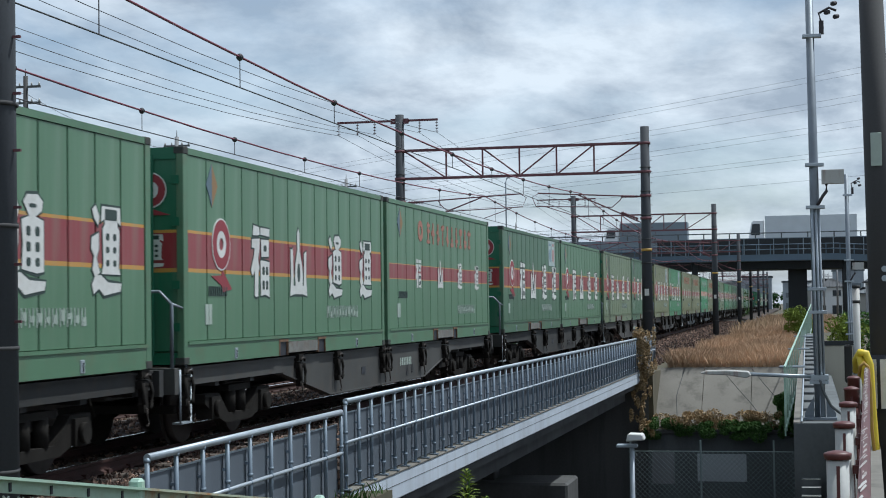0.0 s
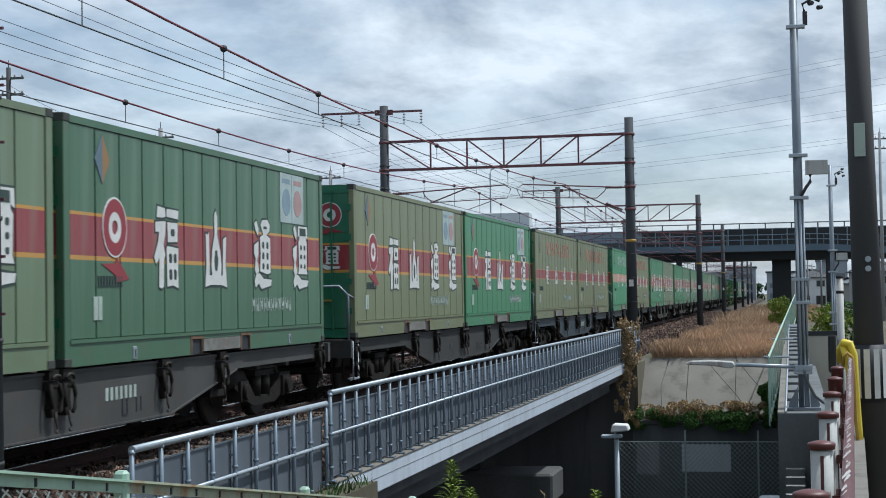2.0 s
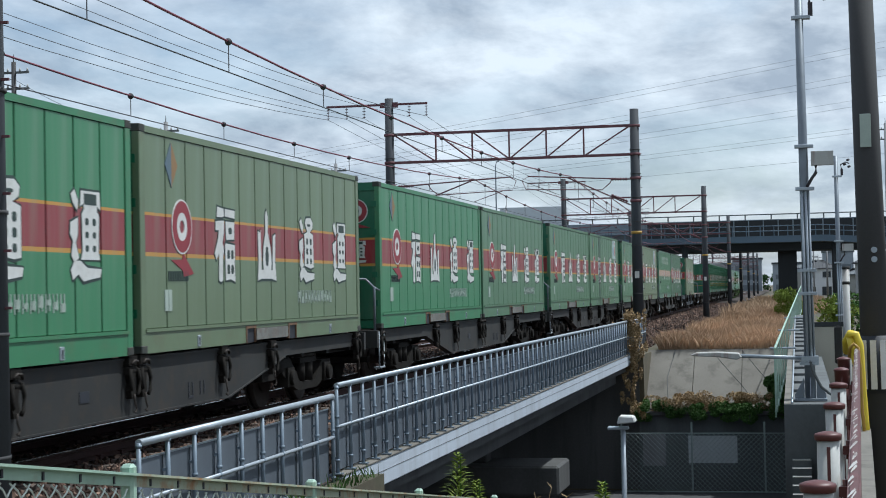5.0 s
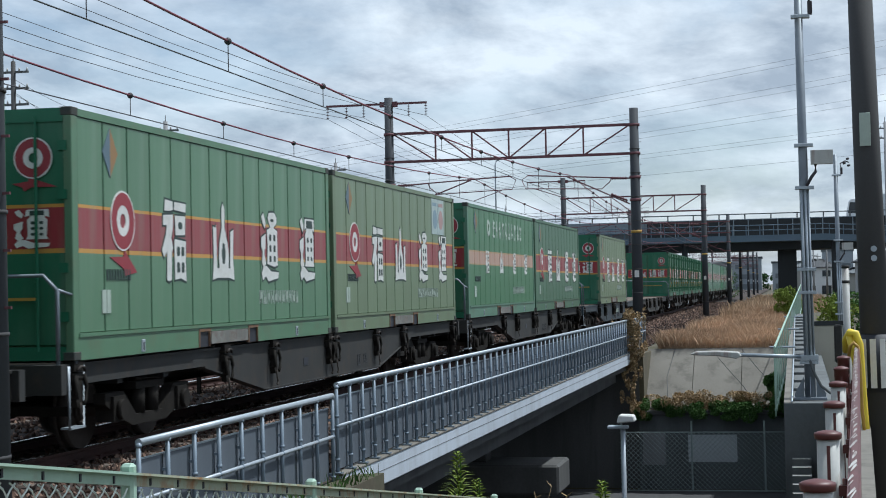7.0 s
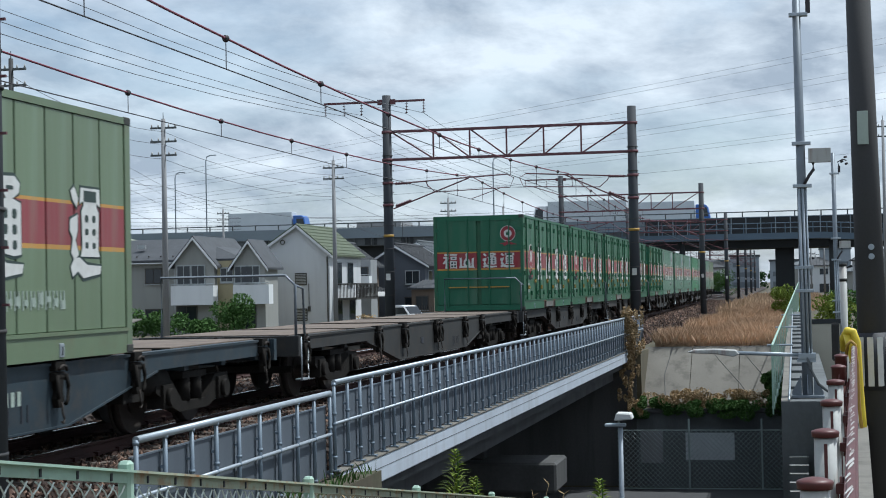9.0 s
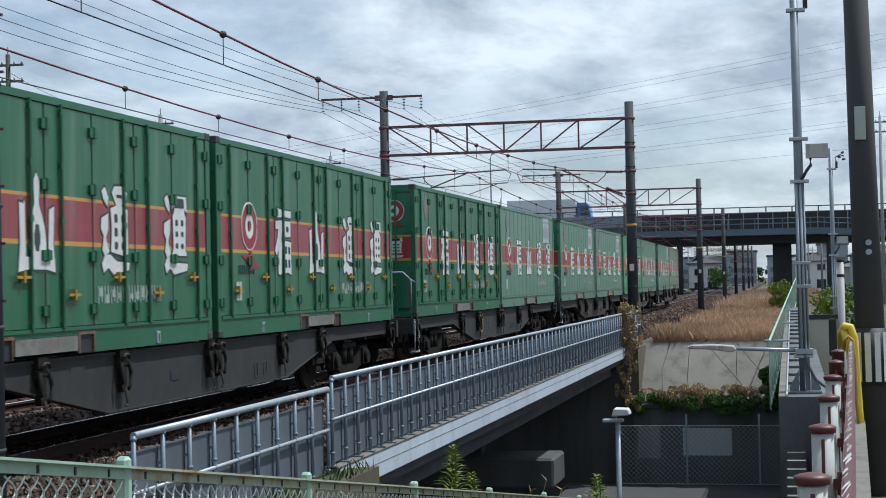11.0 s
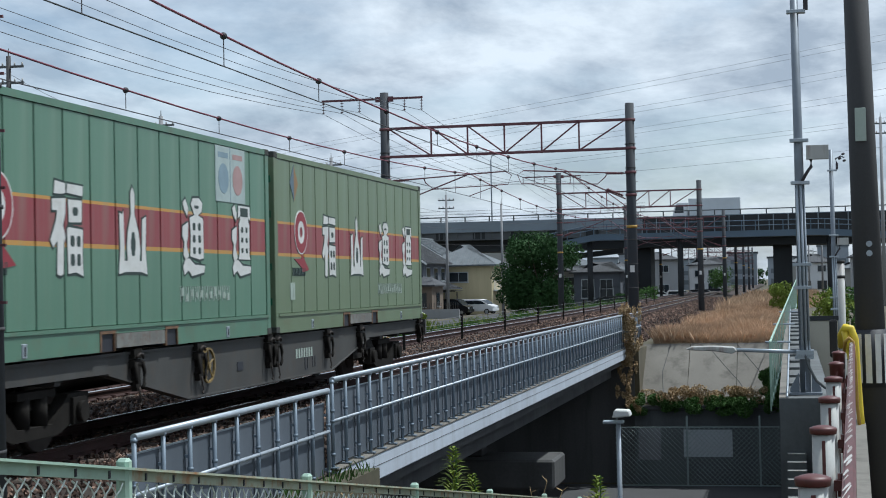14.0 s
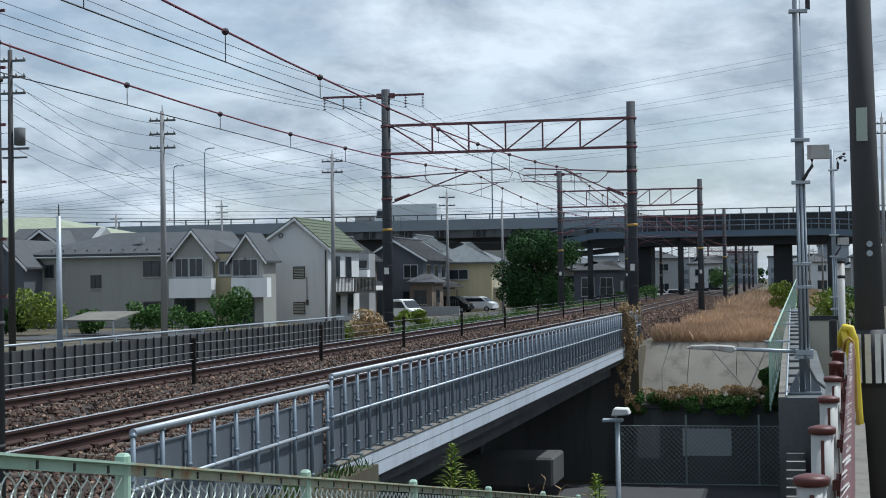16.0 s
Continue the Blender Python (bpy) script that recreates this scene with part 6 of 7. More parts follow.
def silver_pole(x, y, z, h, arm, label):
    p = thing("street_lamp" if arm else "cable_pole", label, "street lamp" if arm else "pole", pose(x, y, z))
    bm = B(); cyl(bm, (0, 0, 0), (-0.04, 0, h), 0.082, 0.058, 18)
    part("post", bm, M["galv_dull"], p)
    bm = B(); bx(bm, -0.24, 0.24, -0.24, 0.24, 0.0, 0.03)
    for a in range(4):
        c, s = math.cos(a * math.pi / 2), math.sin(a * math.pi / 2)
        w = Vector((-s, c, 0)) * 0.006
        q = [Vector((c * 0.09, s * 0.09, 0.03)), Vector((c * 0.23, s * 0.23, 0.03)), Vector((c * 0.23, s * 0.23, 0.08)), Vector((c * 0.09, s * 0.09, 0.34))]
        v = [bm.verts.new(k - w) for k in q] + [bm.verts.new(k + w) for k in q]
        for f_ in ((0, 1, 2, 3), (7, 6, 5, 4), (0, 4, 5, 1), (1, 5, 6, 2), (2, 6, 7, 3), (3, 7, 4, 0)):
            bm.faces.new([v[i] for i in f_])
    part("base_plate", bm, M["galv_dull"], p)
    for dx_, dy_, r_ in ((-0.03, -0.095, 0.02), (0.025, -0.095, 0.02), (0.07, -0.065, 0.016)):
        bm = B(); cyl(bm, (dx_, dy_, 0.62), (dx_ - 0.03, dy_ + 0.02, 3.15), r_, seg=8)
        part("conduit", bm, M["galv"], p)
    bm = B(); tube(bm, [(0.0, -0.11, 0.6), (0.06, -0.12, 0.4), (0.16, -0.12, 0.2), (0.28, -0.1, 0.1), (0.36, -0.08, 0.06)], 0.022, 8)
    part("hose", bm, M["wallc"], p, "grey flexible cable hose")
    for zz in (5.77, 3.82, 3.18, 1.95, 1.6, 0.55):
        if zz < h:
            bm = B(); bx(bm, -0.15, 0.13, -0.12, 0.02, zz - 0.025, zz + 0.025)
            part("clamp", bev(bm, 0.005), M["galv"], p)
    bm = B(); bx(bm, 0.09, 0.42, -0.1, 0.05, 3.53, 3.74)
    bx(bm, 0.22, 0.225, -0.104, -0.1, 3.53, 3.74)
    part("junction_box", bev(bm, 0.008), M["bol_white"], p, "pale grey junction box")
    bm = B(); tube(bm, [(0.16, -0.03, 3.53), (0.16, -0.05, 3.42), (0.1, -0.08, 3.34), (0.02, -0.1, 3.2)], 0.025, 8)
    part("cable", bm, M["wire"], p)
    bm = B(); bx(bm, 0.1, 0.17, -0.06, 0.02, 5.8, 6.0); tube(bm, [(0.13, 0, 6.0), (0.1, 0, 6.12), (0.25, 0, 6.2), (0.36, 0, 6.15)], 0.02, 6)
    for q in ((0.2, 6.12), (0.33, 6.05), (0.3, 6.25)):
        cyl(bm, (q[0], -0.03, q[1]), (q[0] + 0.05, 0.03, q[1] + 0.02), 0.035, seg=8)
    part("cable_head", bm, M["wire"], p)
    if arm:
        bm = B(); cyl(bm, (-0.05, -0.03, 0.63), (-1.15, -0.03, 0.68), 0.03, seg=10); bx(bm, -0.13, 0.13, -0.13, 0.1, 0.58, 0.66)
        part("arm", bm, M["galv"], p)
        bm = B(); prism(bm, [(-1.78, 0.70), (-1.68, 0.735), (-1.35, 0.74), (-1.05, 0.72), (-1.0, 0.66), (-1.08, 0.62), (-1.36, 0.665), (-1.7, 0.68)], -0.17, 0.1, "y")
        part("lamp_head", bev(bm, 0.012), M["bol_white"], p, "flat pale grey lamp head")
    return p


silver_pole(0.14, 25.5, -0.08, 6.6, True, "galvanised steel lamp post with conduits and a low side lamp")
silver_pole(1.22, 51, -0.9, 6.4, False, "galvanised steel pole with conduits and a cable head")

# stair walls
bm = B(); bx(bm, -0.25, 0.5, 24.7, 56.5, -5.1, -0.09)
solid("stair_wall", bm, M["wallc"], "dark grey concrete wall beside the underpass stairs", "wall", kind="structure")
st = thing("stairs", "concrete stairs with worn white edges climbing to the bank", "stairs")
for i in range(16):
    y0_, z_ = 27.5 + i * 1.6, -0.09 + 0.045 * (i + 1)
    bm = B(); bx(bm, -0.115, 0.2, y0_, 56.4, z_ - 0.045, z_)
    s_ = part("step", bm, M["wallc"], st)
    bm = B(); bx(bm, -0.105, 0.19, y0_ - 0.004, y0_ + 0.02, z_ - 0.010, z_ + 0.003)
    part("nosing", bm, M["pole_far"], s_, "worn grey step edge")
bm = B(); tube(bm, [(-0.135, 24.75, -0.07), (-0.13, 27.5, 0.02), (-0.125, 40, 0.37), (-0.12, 55, 0.76)], 0.016, 6)
rm = B(); prism(rm, [(24.75, -0.09), (56.4, -0.09), (56.4, 0.76), (27.5, 0.01), (24.75, -0.08)], -0.25, -0.12, "x")
part("stringer", rm, M["concrete"], st, "stained concrete side wall")
part("edge_strip", bm, M["galv"], st, "pale steel edge strip")
st2 = thing("stairs", "concrete stairs going down into the underpass", "stairs")
for i in range(6):
    bm = B(); z_ = -0.88 - i * 0.095; y0_ = 24.45 - i * 0.24
    bx(bm, -0.15, 0.12, y0_, 24.7, -2.0 if i else -2.0, z_)
    s_ = part("step", bm, M["wallc"], st2)
    bm = B(); bx(bm, -0.14, 0.1, y0_ - 0.004, y0_ + 0.05, z_ + 0.001, z_ + 0.006)
    part("nosing", bm, M["bol_white"], s_, "worn white step edge")

pf = thing("picket_fence", "pale green metal picket fence climbing beside the stairs", "fence")
def pfp(u):
    return (-0.40 + 0.5 * u, 27 + 43 * u, -0.46 + 0.94 * u)
bm = B(); bx(bm, -0.012, 0.012, -0.012, 0.012, 0.0, 1.12)
pk = data("picket", bm, M["fence_green"])
for i in range(24):
    u = (i / 23) ** 1.25
    part("picket", pk, None, pf, at=pfp(u))
for z in (0.1, 1.1):
    bm = B(); a, b = pfp(0), pfp(1)
    cyl(bm, (a[0], a[1], a[2] + z), (b[0], b[1], b[2] + z), 0.02, seg=6)
    part("rail", bm, M["fence_green"], pf)
for y in (33, 40, 47):
    u = (y - 27) / 43; a = pfp(u)
    bm = B(); cyl(bm, (a[0] - 0.25, y, a[2] + 0.75), (a[0] + 0.25, y, a[2] + 0.75), 0.025, seg=6)
    part("tie", bm, M["galv"], pf)

bp_ = thing("panel_board", "blank beige panel board beside the stairs", "panel")
bm = B(); bx(bm, 0.34, 1.02, 41.0, 41.08, -0.9, 0.62)
part("board", bev(bm, 0.01), M["beige_board"], bp_)
bm = B(); bx(bm, 0.31, 1.05, 40.98, 41.1, 0.62, 0.73)
part("board_top", bm, M["column"], bp_)
gp = thing("grey_pipe_post", "pale grey capped pipe post by the guard rail", "post", pose(0.62, 22.6, -0.9))
bm = B(); cyl(bm, (0, 0, 0), (0, 0, 2.76), 0.047, seg=16)
part("post", bm, M["bol_white"], gp)
for z in (1.62, 2.55, 2.75):
    bm = B(); cyl(bm, (0, 0, z), (0, 0, z + 0.04), 0.052, seg=16)
    part("strap", bm, M["wagon"], gp)
bm = B(); bx(bm, -0.17, -0.07, -0.08, 0.1, 1.5, 2.0)
part("cable_box", bev(bm, 0.02), M["wagon"], gp)
bush(1.3, 62, -0.7, 1.6, 2.1, M["leaf_bright"], "yellow-green weeds beyond the stairs", 61, 1800, 0.09)
bush(2.4, 72, -0.7, 2.2, 2.2, M["leaf"], "green weeds beyond the stairs", 62, 1800, 0.1)

# ---------------------------------------------------------------- town
def wall_mat(name, col):
    return mat(name, col, 0.8, 0, 0.06, 0.7, 30, 0.08, dirt=tuple(c * 0.6 for c in col), dirt_amt=0.25, streak=True)


def roof_mat(name, col):
    return mat(name, col, 0.75, 0, 0.2, 1.5, 14, 0.3, dirt=tuple(c * 0.55 for c in col), dirt_amt=0.4)


W_BEIGE, W_WHITE, W_YEL = wall_mat("beige_siding", (0.30, 0.302, 0.283)), wall_mat("white_render", (0.61, 0.62, 0.63)), wall_mat("cream_render", (0.46, 0.40, 0.25))
W_GREY, W_BROWN, W_DARK = wall_mat("grey_siding", (0.30, 0.31, 0.32)), wall_mat("brown_siding", (0.17, 0.13, 0.10)), wall_mat("dark_blue_siding", (0.10, 0.11, 0.13))
R_GREY, R_DARK, R_GREEN, R_TILE = roof_mat("grey_slate_roof", (0.062, 0.066, 0.074)), roof_mat("dark_tile_roof", (0.055, 0.058, 0.064)), roof_mat("moss_green_roof", (0.085, 0.105, 0.062)), roof_mat("pale_tile_roof", (0.12, 0.135, 0.145))
W_PALE = wall_mat("white_balcony_panel", (0.72, 0.73, 0.74))
GZ = -1.4


def window(h, x, y, z, w, hh, side="y", louvre=False, frame=None):
    """Window on a wall that faces the railway: frame, glass and sill as parts of the house."""
    fr = frame or M["darkframe"]
    wd = part("window", (lambda bm: (bx(bm, -w / 2 - 0.06, w / 2 + 0.06, -0.06, 0.02, -hh / 2 - 0.06, hh / 2 + 0.06), bm)[1])(B()), fr, h, at=pose(x, y, z, 0, 0, 0 if side == "y" else 90))
    if louvre:
        for i in range(7):
            bm = B(); zz = -hh / 2 + hh * (i + 0.5) / 7
            bx(bm, -w / 2, w / 2, -0.1, -0.06, zz - 0.03, zz + 0.03)
            part("slat", bm, M["alu"], wd)
    else:
        for s_ in (-1, 1):
            bm = B(); bx(bm, s_ * w / 4 - w / 4 + 0.03, s_ * w / 4 + w / 4 - 0.03, -0.085, -0.06, -hh / 2 + 0.03, hh / 2 - 0.03)
            part("pane", bm, M["glass"], wd, "dark window pane")
        bm = B(); bx(bm, -w / 2 - 0.1, w / 2 + 0.1, -0.14, -0.06, -hh / 2 - 0.12, -hh / 2 - 0.06)
        part("sill", bm, M["alu"], wd)
    return wd


def gable_roof(h, x0, x1, y0, y1, ze, zr, along, mt, over=0.45, t=0.16, skew=0.0):
    """Gable roof as two thick slabs; along: axis of the ridge."""
    for s_ in (-1, 1):
        bm = B()
        if along == "x":
            c = (y0 + y1) / 2 + skew
            yo = (y0 - over) if s_ < 0 else (y1 + over)
            zo = ze - over * (zr - ze) / abs((y0 if s_ < 0 else y1) - c)
            pr = [(yo, zo), (c, zr), (c, zr + t), (yo, zo + t)]
            prism(bm, pr, x0 - over, x1 + over, "x")
        else:
            c = (x0 + x1) / 2 + skew
            xo = (x0 - over) if s_ < 0 else (x1 + over)
            zo = ze - over * (zr - ze) / abs((x0 if s_ < 0 else x1) - c)
            prism(bm, [(xo, zo), (c, zr), (c, zr + t), (xo, zo + t)], y0 - over, y1 + over, "y")
            vb = B(); prism(vb, [(xo, zo - 0.16), (c, zr - 0.16), (c, zr + 0.05), (xo, zo + 0.05)], y0 - over - 0.05, y0 - over - 0.003, "y")
            part("verge_board", vb, W_PALE, h)
        part("roof", bm, mt, h)


def gable_walls(h, x0, x1, y0, y1, ze, zr, along, mt, skew=0.0):
    bm = B()
    if along == "x":
        prism(bm, [(y0, GZ), (y1, GZ), (y1, ze), ((y0 + y1) / 2 + skew, zr), (y0, ze)], x0, x1, "x")
    else:
        prism(bm, [(x0, GZ), (x1, GZ), (x1, ze), ((x0 + x1) / 2 + skew, zr), (x0, ze)], y0, y1, "y")
    part("wall", bm, mt, h)


def hip_roof(h, x0, x1, y0, y1, ze, zr, mt, over=0.5, inset=None, ribs=True):
    bm = B()
    x0 -= over; x1 += over; y0 -= over; y1 += over
    i = inset if inset is not None else (y1 - y0) / 2
    v = [bm.verts.new(p) for p in ((x0, y0, ze), (x1, y0, ze), (x1, y1, ze), (x0, y1, ze), (x0 + i, (y0 + y1) / 2, zr), (x1 - i, (y0 + y1) / 2, zr), (x0, y0, ze - 0.15), (x1, y0, ze - 0.15), (x1, y1, ze - 0.15), (x0, y1, ze - 0.15))]
    for f_ in ((0, 1, 5, 4), (1, 2, 5), (2, 3, 4, 5), (3, 0, 4), (0, 6, 7, 1), (1, 7, 8, 2), (2, 8, 9, 3), (3, 9, 6, 0), (6, 9, 8, 7)):
        bm.faces.new([v[k] for k in f_])
    part("roof", bm, mt, h)
    if not ribs:
        return
    bm = B()
    for a in range(int((x1 - x0) / 0.6)):
        x = x0 + 0.3 + a * 0.6
        u = min(1.0, max(0.0, min((x - x0) / i, (x1 - x) / i)))
        cyl(bm, (x, y0, ze + 0.02), (x, y0 + (y1 - y0) / 2 * u, ze + (zr - ze) * u + 0.02), 0.04, seg=4)
    tagged(part("roof_ridge", bm, mt, h), kind="stuff")


def balcony(h, x0, x1, y, z, d=1.0, hh=1.05, mt=None):
    bm = B(); bx(bm, x0, x1, y - d, y, z, z + hh)
    bl = part("balcony", bm, mt or W_PALE, h, "white balcony panel")
    bm = B(); cyl(bm, (x0, y - d, z + hh + 0.12), (x1, y - d, z + hh + 0.12), 0.03, seg=6)
    for k in range(int((x1 - x0) / 0.8) + 1):
        cyl(bm, (x0 + 0.05 + k * 0.8, y - d, z + hh), (x0 + 0.05 + k * 0.8, y - d, z + hh + 0.12), 0.02, seg=5)
    part("balcony_rail", bm, M["alu"], bl)
    return bl


def gutter(h, x0, x1, y, z):
    bm = B(); cyl(bm, (x0, y, z), (x1, y, z), 0.07, seg=6)
    for x in (x0 + 0.15, x1 - 0.15):
        cyl(bm, (x, y + 0.35, GZ), (x, y + 0.35, z), 0.045, seg=6)
    part("gutter", bm, M["alu"], h)


# beige house with two gabled wings
h = thing("house", "two-storey beige house with a grey slate roof and white balconies", "house")
bm = B(); bx(bm, -55.7, -44.6, 115, 122.5, GZ, 3.95)
part("wall", bm, W_BEIGE, h)
hip_roof(h, -55.7, -39.8, 115, 122.5, 4.1, 5.75, R_GREY, 0.42, inset=4.9, ribs=False)
for i in range(11):
    bm = B(); bx(bm, -0.05, 0.05, -0.06, 0.02, 0, 0.1)
    part("snow_stop", bm, M["darkframe"], h, at=(-54.4 + i * 0.95, 115.0, 4.32))
for xa, xb in ((-44.4, -41.35), (-39.85, -37.5)):
    gable_walls(h, xa, xb, 114.0, 122.5 if xa < -42 else 117.0, 3.85 if xa < -42 else 3.7, 5.65 if xa < -42 else 5.3, "y", W_BEIGE)
    gable_roof(h, xa, xb, 114.0, 122.5 if xa < -42 else 117.0, 3.85 if xa < -42 else 3.7, 5.65 if xa < -42 else 5.3, "y", R_GREY, 0.35)
bm = B(); bx(bm, -41.35, -39.85, 114.6, 122.5, GZ, 4.0)
part("wall", bm, W_YEL, h)
window(h, -40.6, 114.6, 2.9, 0.9, 1.0, frame=M["alu"])
window(h, -50.87, 115, 2.02, 0.72, 0.88)
window(h, -46.43, 115, 2.92, 1.25, 1.05)
window(h, -46.4, 115, 0.2, 1.4, 0.5)
window(h, -54.6, 115, 2.85, 0.6, 0.9)
window(h, -43.7, 114, 2.95, 1.0, 1.35, frame=M["alu"]); window(h, -42.6, 114, 2.95, 1.0, 1.35, frame=M["alu"])
window(h, -39.3, 114, 2.9, 0.95, 1.2, frame=M["alu"]); window(h, -38.4, 114, 2.9, 0.95, 1.2, frame=M["alu"])
window(h, -43.5, 114, -0.2, 1.5, 1.7); window(h, -39.0, 114, -0.2, 1.5, 1.7)
balcony(h, -44.35, -41.1, 114, 0.75, 1.0, 1.4); balcony(h, -39.6, -36.9, 114, 0.75, 1.0, 1.4)
gutter(h, -56.2, -44.6, 114.5, 3.85)
bm = B(); bx(bm, -48.2, -47.6, 116.2, 116.5, 5.0, 5.3)
part("roof_vent", bm, M["alu"], h)

# white gabled house
h = thing("house", "white rendered house with a steep moss-green roof", "house")
gable_walls(h, -41.7, -35.8, 125, 134.5, 4.6, 6.75, "y", W_WHITE, 0.35)
gable_roof(h, -41.7, -35.8, 125, 134.5, 4.6, 6.8, "y", R_GREEN, 0.35, skew=0.35)
bm = B()
for i in range(9):
    u = (i + 0.5) / 9
    x, z = -38.4 + u * 3.0, 6.97 - u * 2.55
    bx(bm, x - 0.03, x + 0.03, 124.7, 134.8, z - 0.02, z + 0.03)
tagged(part("roof_course", bm, R_GREEN, h), kind="stuff")
for yy, zz in ((127.5, 3.0), (131.0, 3.0), (127.5, 0.0), (131.5, 0.0)):
    window(h, -35.8, yy, zz, 1.7, 1.7, "x", frame=M["alu"])
window(h, -38.15, 125, 2.55, 0.85, 0.85, louvre=True)
window(h, -38.15, 125, -0.25, 0.85, 0.85, louvre=True)
bm = B(); ring(bm, -39.6, 5.5, 0.14, 0.2, 124.9, 124.97, 14, True)
part("vent_ring", bm, M["darkframe"], h)
bm = B(); cyl(bm, (-35.95, 124.9, GZ), (-35.95, 124.9, 4.3), 0.06, seg=6)
part("downpipe", bm, M["darkframe"], h)
bm = B(); bx(bm, -37.6, -37.4, 124.88, 125, 0.0, 0.4); cyl(bm, (-37.5, 124.93, 0.4), (-37.5, 124.93, 2.2), 0.03, seg=5)
part("meter_box", bm, M["darkframe"], h)
bm = B(); bx(bm, -35.8, -33.9, 126, 133, 0.85, 1.0)
for i in range(16):
    bx(bm, -33.98, -33.9, 126.05 + i * 0.44, 126.15 + i * 0.44, 1.0, 2.1); bx(bm, -35.7 + i * 0.115, -35.66 + i * 0.115, 126, 126.05, 1.0, 2.1)
bx(bm, -35.8, -33.9, 126, 126.08, 2.05, 2.15); bx(bm, -33.98, -33.9, 126, 133, 2.05, 2.15)
part("balcony", bm, M["darkframe"], h, "dark railed balcony")

# dark-tiled houses behind
def tiled_slope(h, x0, x1, y0, y1, ze, zr, mt, over=0.5):
    """Gable roof along y with raised tile rows on the slope that faces the railway."""
    gable_roof(h, x0, x1, y0, y1, ze, zr, "y", mt, over, 0.14)
    c = (x0 + x1) / 2
    k = (zr - ze) / (x1 - c)
    for i in range(int((y1 - y0 + 2 * over) / 0.55)):
        y = y0 - over + 0.25 + i * 0.55
        bm = B(); cyl(bm, (c, y, zr + 0.15), (x1 + over, y, ze - over * k + 0.15), 0.05, seg=5)
        part("tile_row", bm, mt, h)
    bm = B(); cyl(bm, (c, y0 - over, zr + 0.2), (c, y1 + over, zr + 0.2), 0.13, seg=8)
    part("ridge_tile", bm, mt, h)


for k, (x0, x1, y0, y1, ze, zr, wm, rm, lab) in enumerate((
        (-43.0, -38.2, 141, 150, 4.0, 5.75, W_BROWN, R_DARK, "old brown two-storey house with a dark tiled gable roof"),
        (-39.8, -34.2, 152, 163, 4.0, 5.7, W_DARK, R_DARK, "old grey two-storey house with a dark tiled gable roof"),
        (-42.5, -36.4, 172, 180, 4.6, 6.5, W_GREY, R_TILE, "grey house with a pale tiled gable roof"))):
    h = thing("house", lab, "house")
    gable_walls(h, x0, x1, y0, y1, ze, zr, "y", wm)
    tiled_slope(h, x0, x1, y0, y1, ze, zr, rm)
    for yy in (0.2, 0.5, 0.8):
        window(h, x1, y0 + (y1 - y0) * yy, 2.7, 1.5, 1.2, "x", frame=M["alu"])
        window(h, x1, y0 + (y1 - y0) * yy, 0.0, 1.6, 1.7, "x")
    window(h, x1 - 1.2, y0, 2.7, 1.3, 1.2, frame=M["alu"]); window(h, x1 - 1.2, y0, 0.0, 1.5, 1.6)
    if k < 2:
        bm = B(); prism(bm, [(x1, 1.75), (x1 + 1.5, 1.2), (x1 + 1.5, 1.32), (x1, 1.87)], y0 - 0.5, y1 + 0.2, "y")
        ev = part("eave", bm, rm, h)
        for i in range(int((y1 - y0) / 0.6)):
            bm = B(); cyl(bm, (x1, y0 + i * 0.6, 1.9), (x1 + 1.52, y0 + i * 0.6, 1.34), 0.045, seg=5)
            part("tile_row", bm, rm, ev)
        bm = B(); cyl(bm, ((x0 + x1) / 2, y0 + 3, zr), ((x0 + x1) / 2, y0 + 3, zr + 2.3), 0.025, seg=5)
        for i in range(5):
            cyl(bm, ((x0 + x1) / 2 - 0.45 + i * 0.2, y0 + 2.6, zr + 2.0 + 0.03 * i), ((x0 + x1) / 2 - 0.45 + i * 0.2, y0 + 3.4, zr + 2.0 + 0.03 * i), 0.015, seg=4)
        part("aerial", bm, M["wire"], h)
h = thing("house", "low brown annex with a dark tiled roof", "house")
bm = B(); bx(bm, -34.6, -32.5, 148, 153, GZ, 1.65)
part("wall", bm, W_BROWN, h)
hip_roof(h, -34.6, -32.5, 148, 153, 1.68, 2.4, R_DARK, 0.35, inset=0.9)
window(h, -33.6, 148, 0.3, 1.1, 1.2); window(h, -32.5, 150.5, 0.3, 1.2, 1.2, "x")
h = thing("house_balcony_block", "narrow white-railed balcony block behind the white house", "house")
bm = B(); bx(bm, -38.9, -36.0, 138.6, 140.8, GZ, 4.2)
part("wall", bm, W_GREY, h)
balcony(h, -38.3, -35.9, 138.6, 1.75, 0.9, 1.05); window(h, -36.9, 138.6, 2.7, 1.3, 1.7)
bm = B(); prism(bm, [(136.4, 1.0), (138.6, 1.35), (138.6, 1.42), (136.4, 1.07)], -36.1, -34.0, "x")
part("canopy", bm, M["bol_white"], h, "pale awning over the entrance")
h = thing("yard_wall", "pale block garden wall with dark railings by the parked cars", "wall")
bm = B(); bx(bm, -33.6, -29.6, 146.2, 146.4, GZ, -0.55)
part("wall", bm, W_GREY, h)
for i in range(18):
    bm = B(); bx(bm, -33.5 + i * 0.22, -33.46 + i * 0.22, 146.28, 146.32, -0.55, 0.05)
    part("railing_bar", bm, M["darkframe"], h)

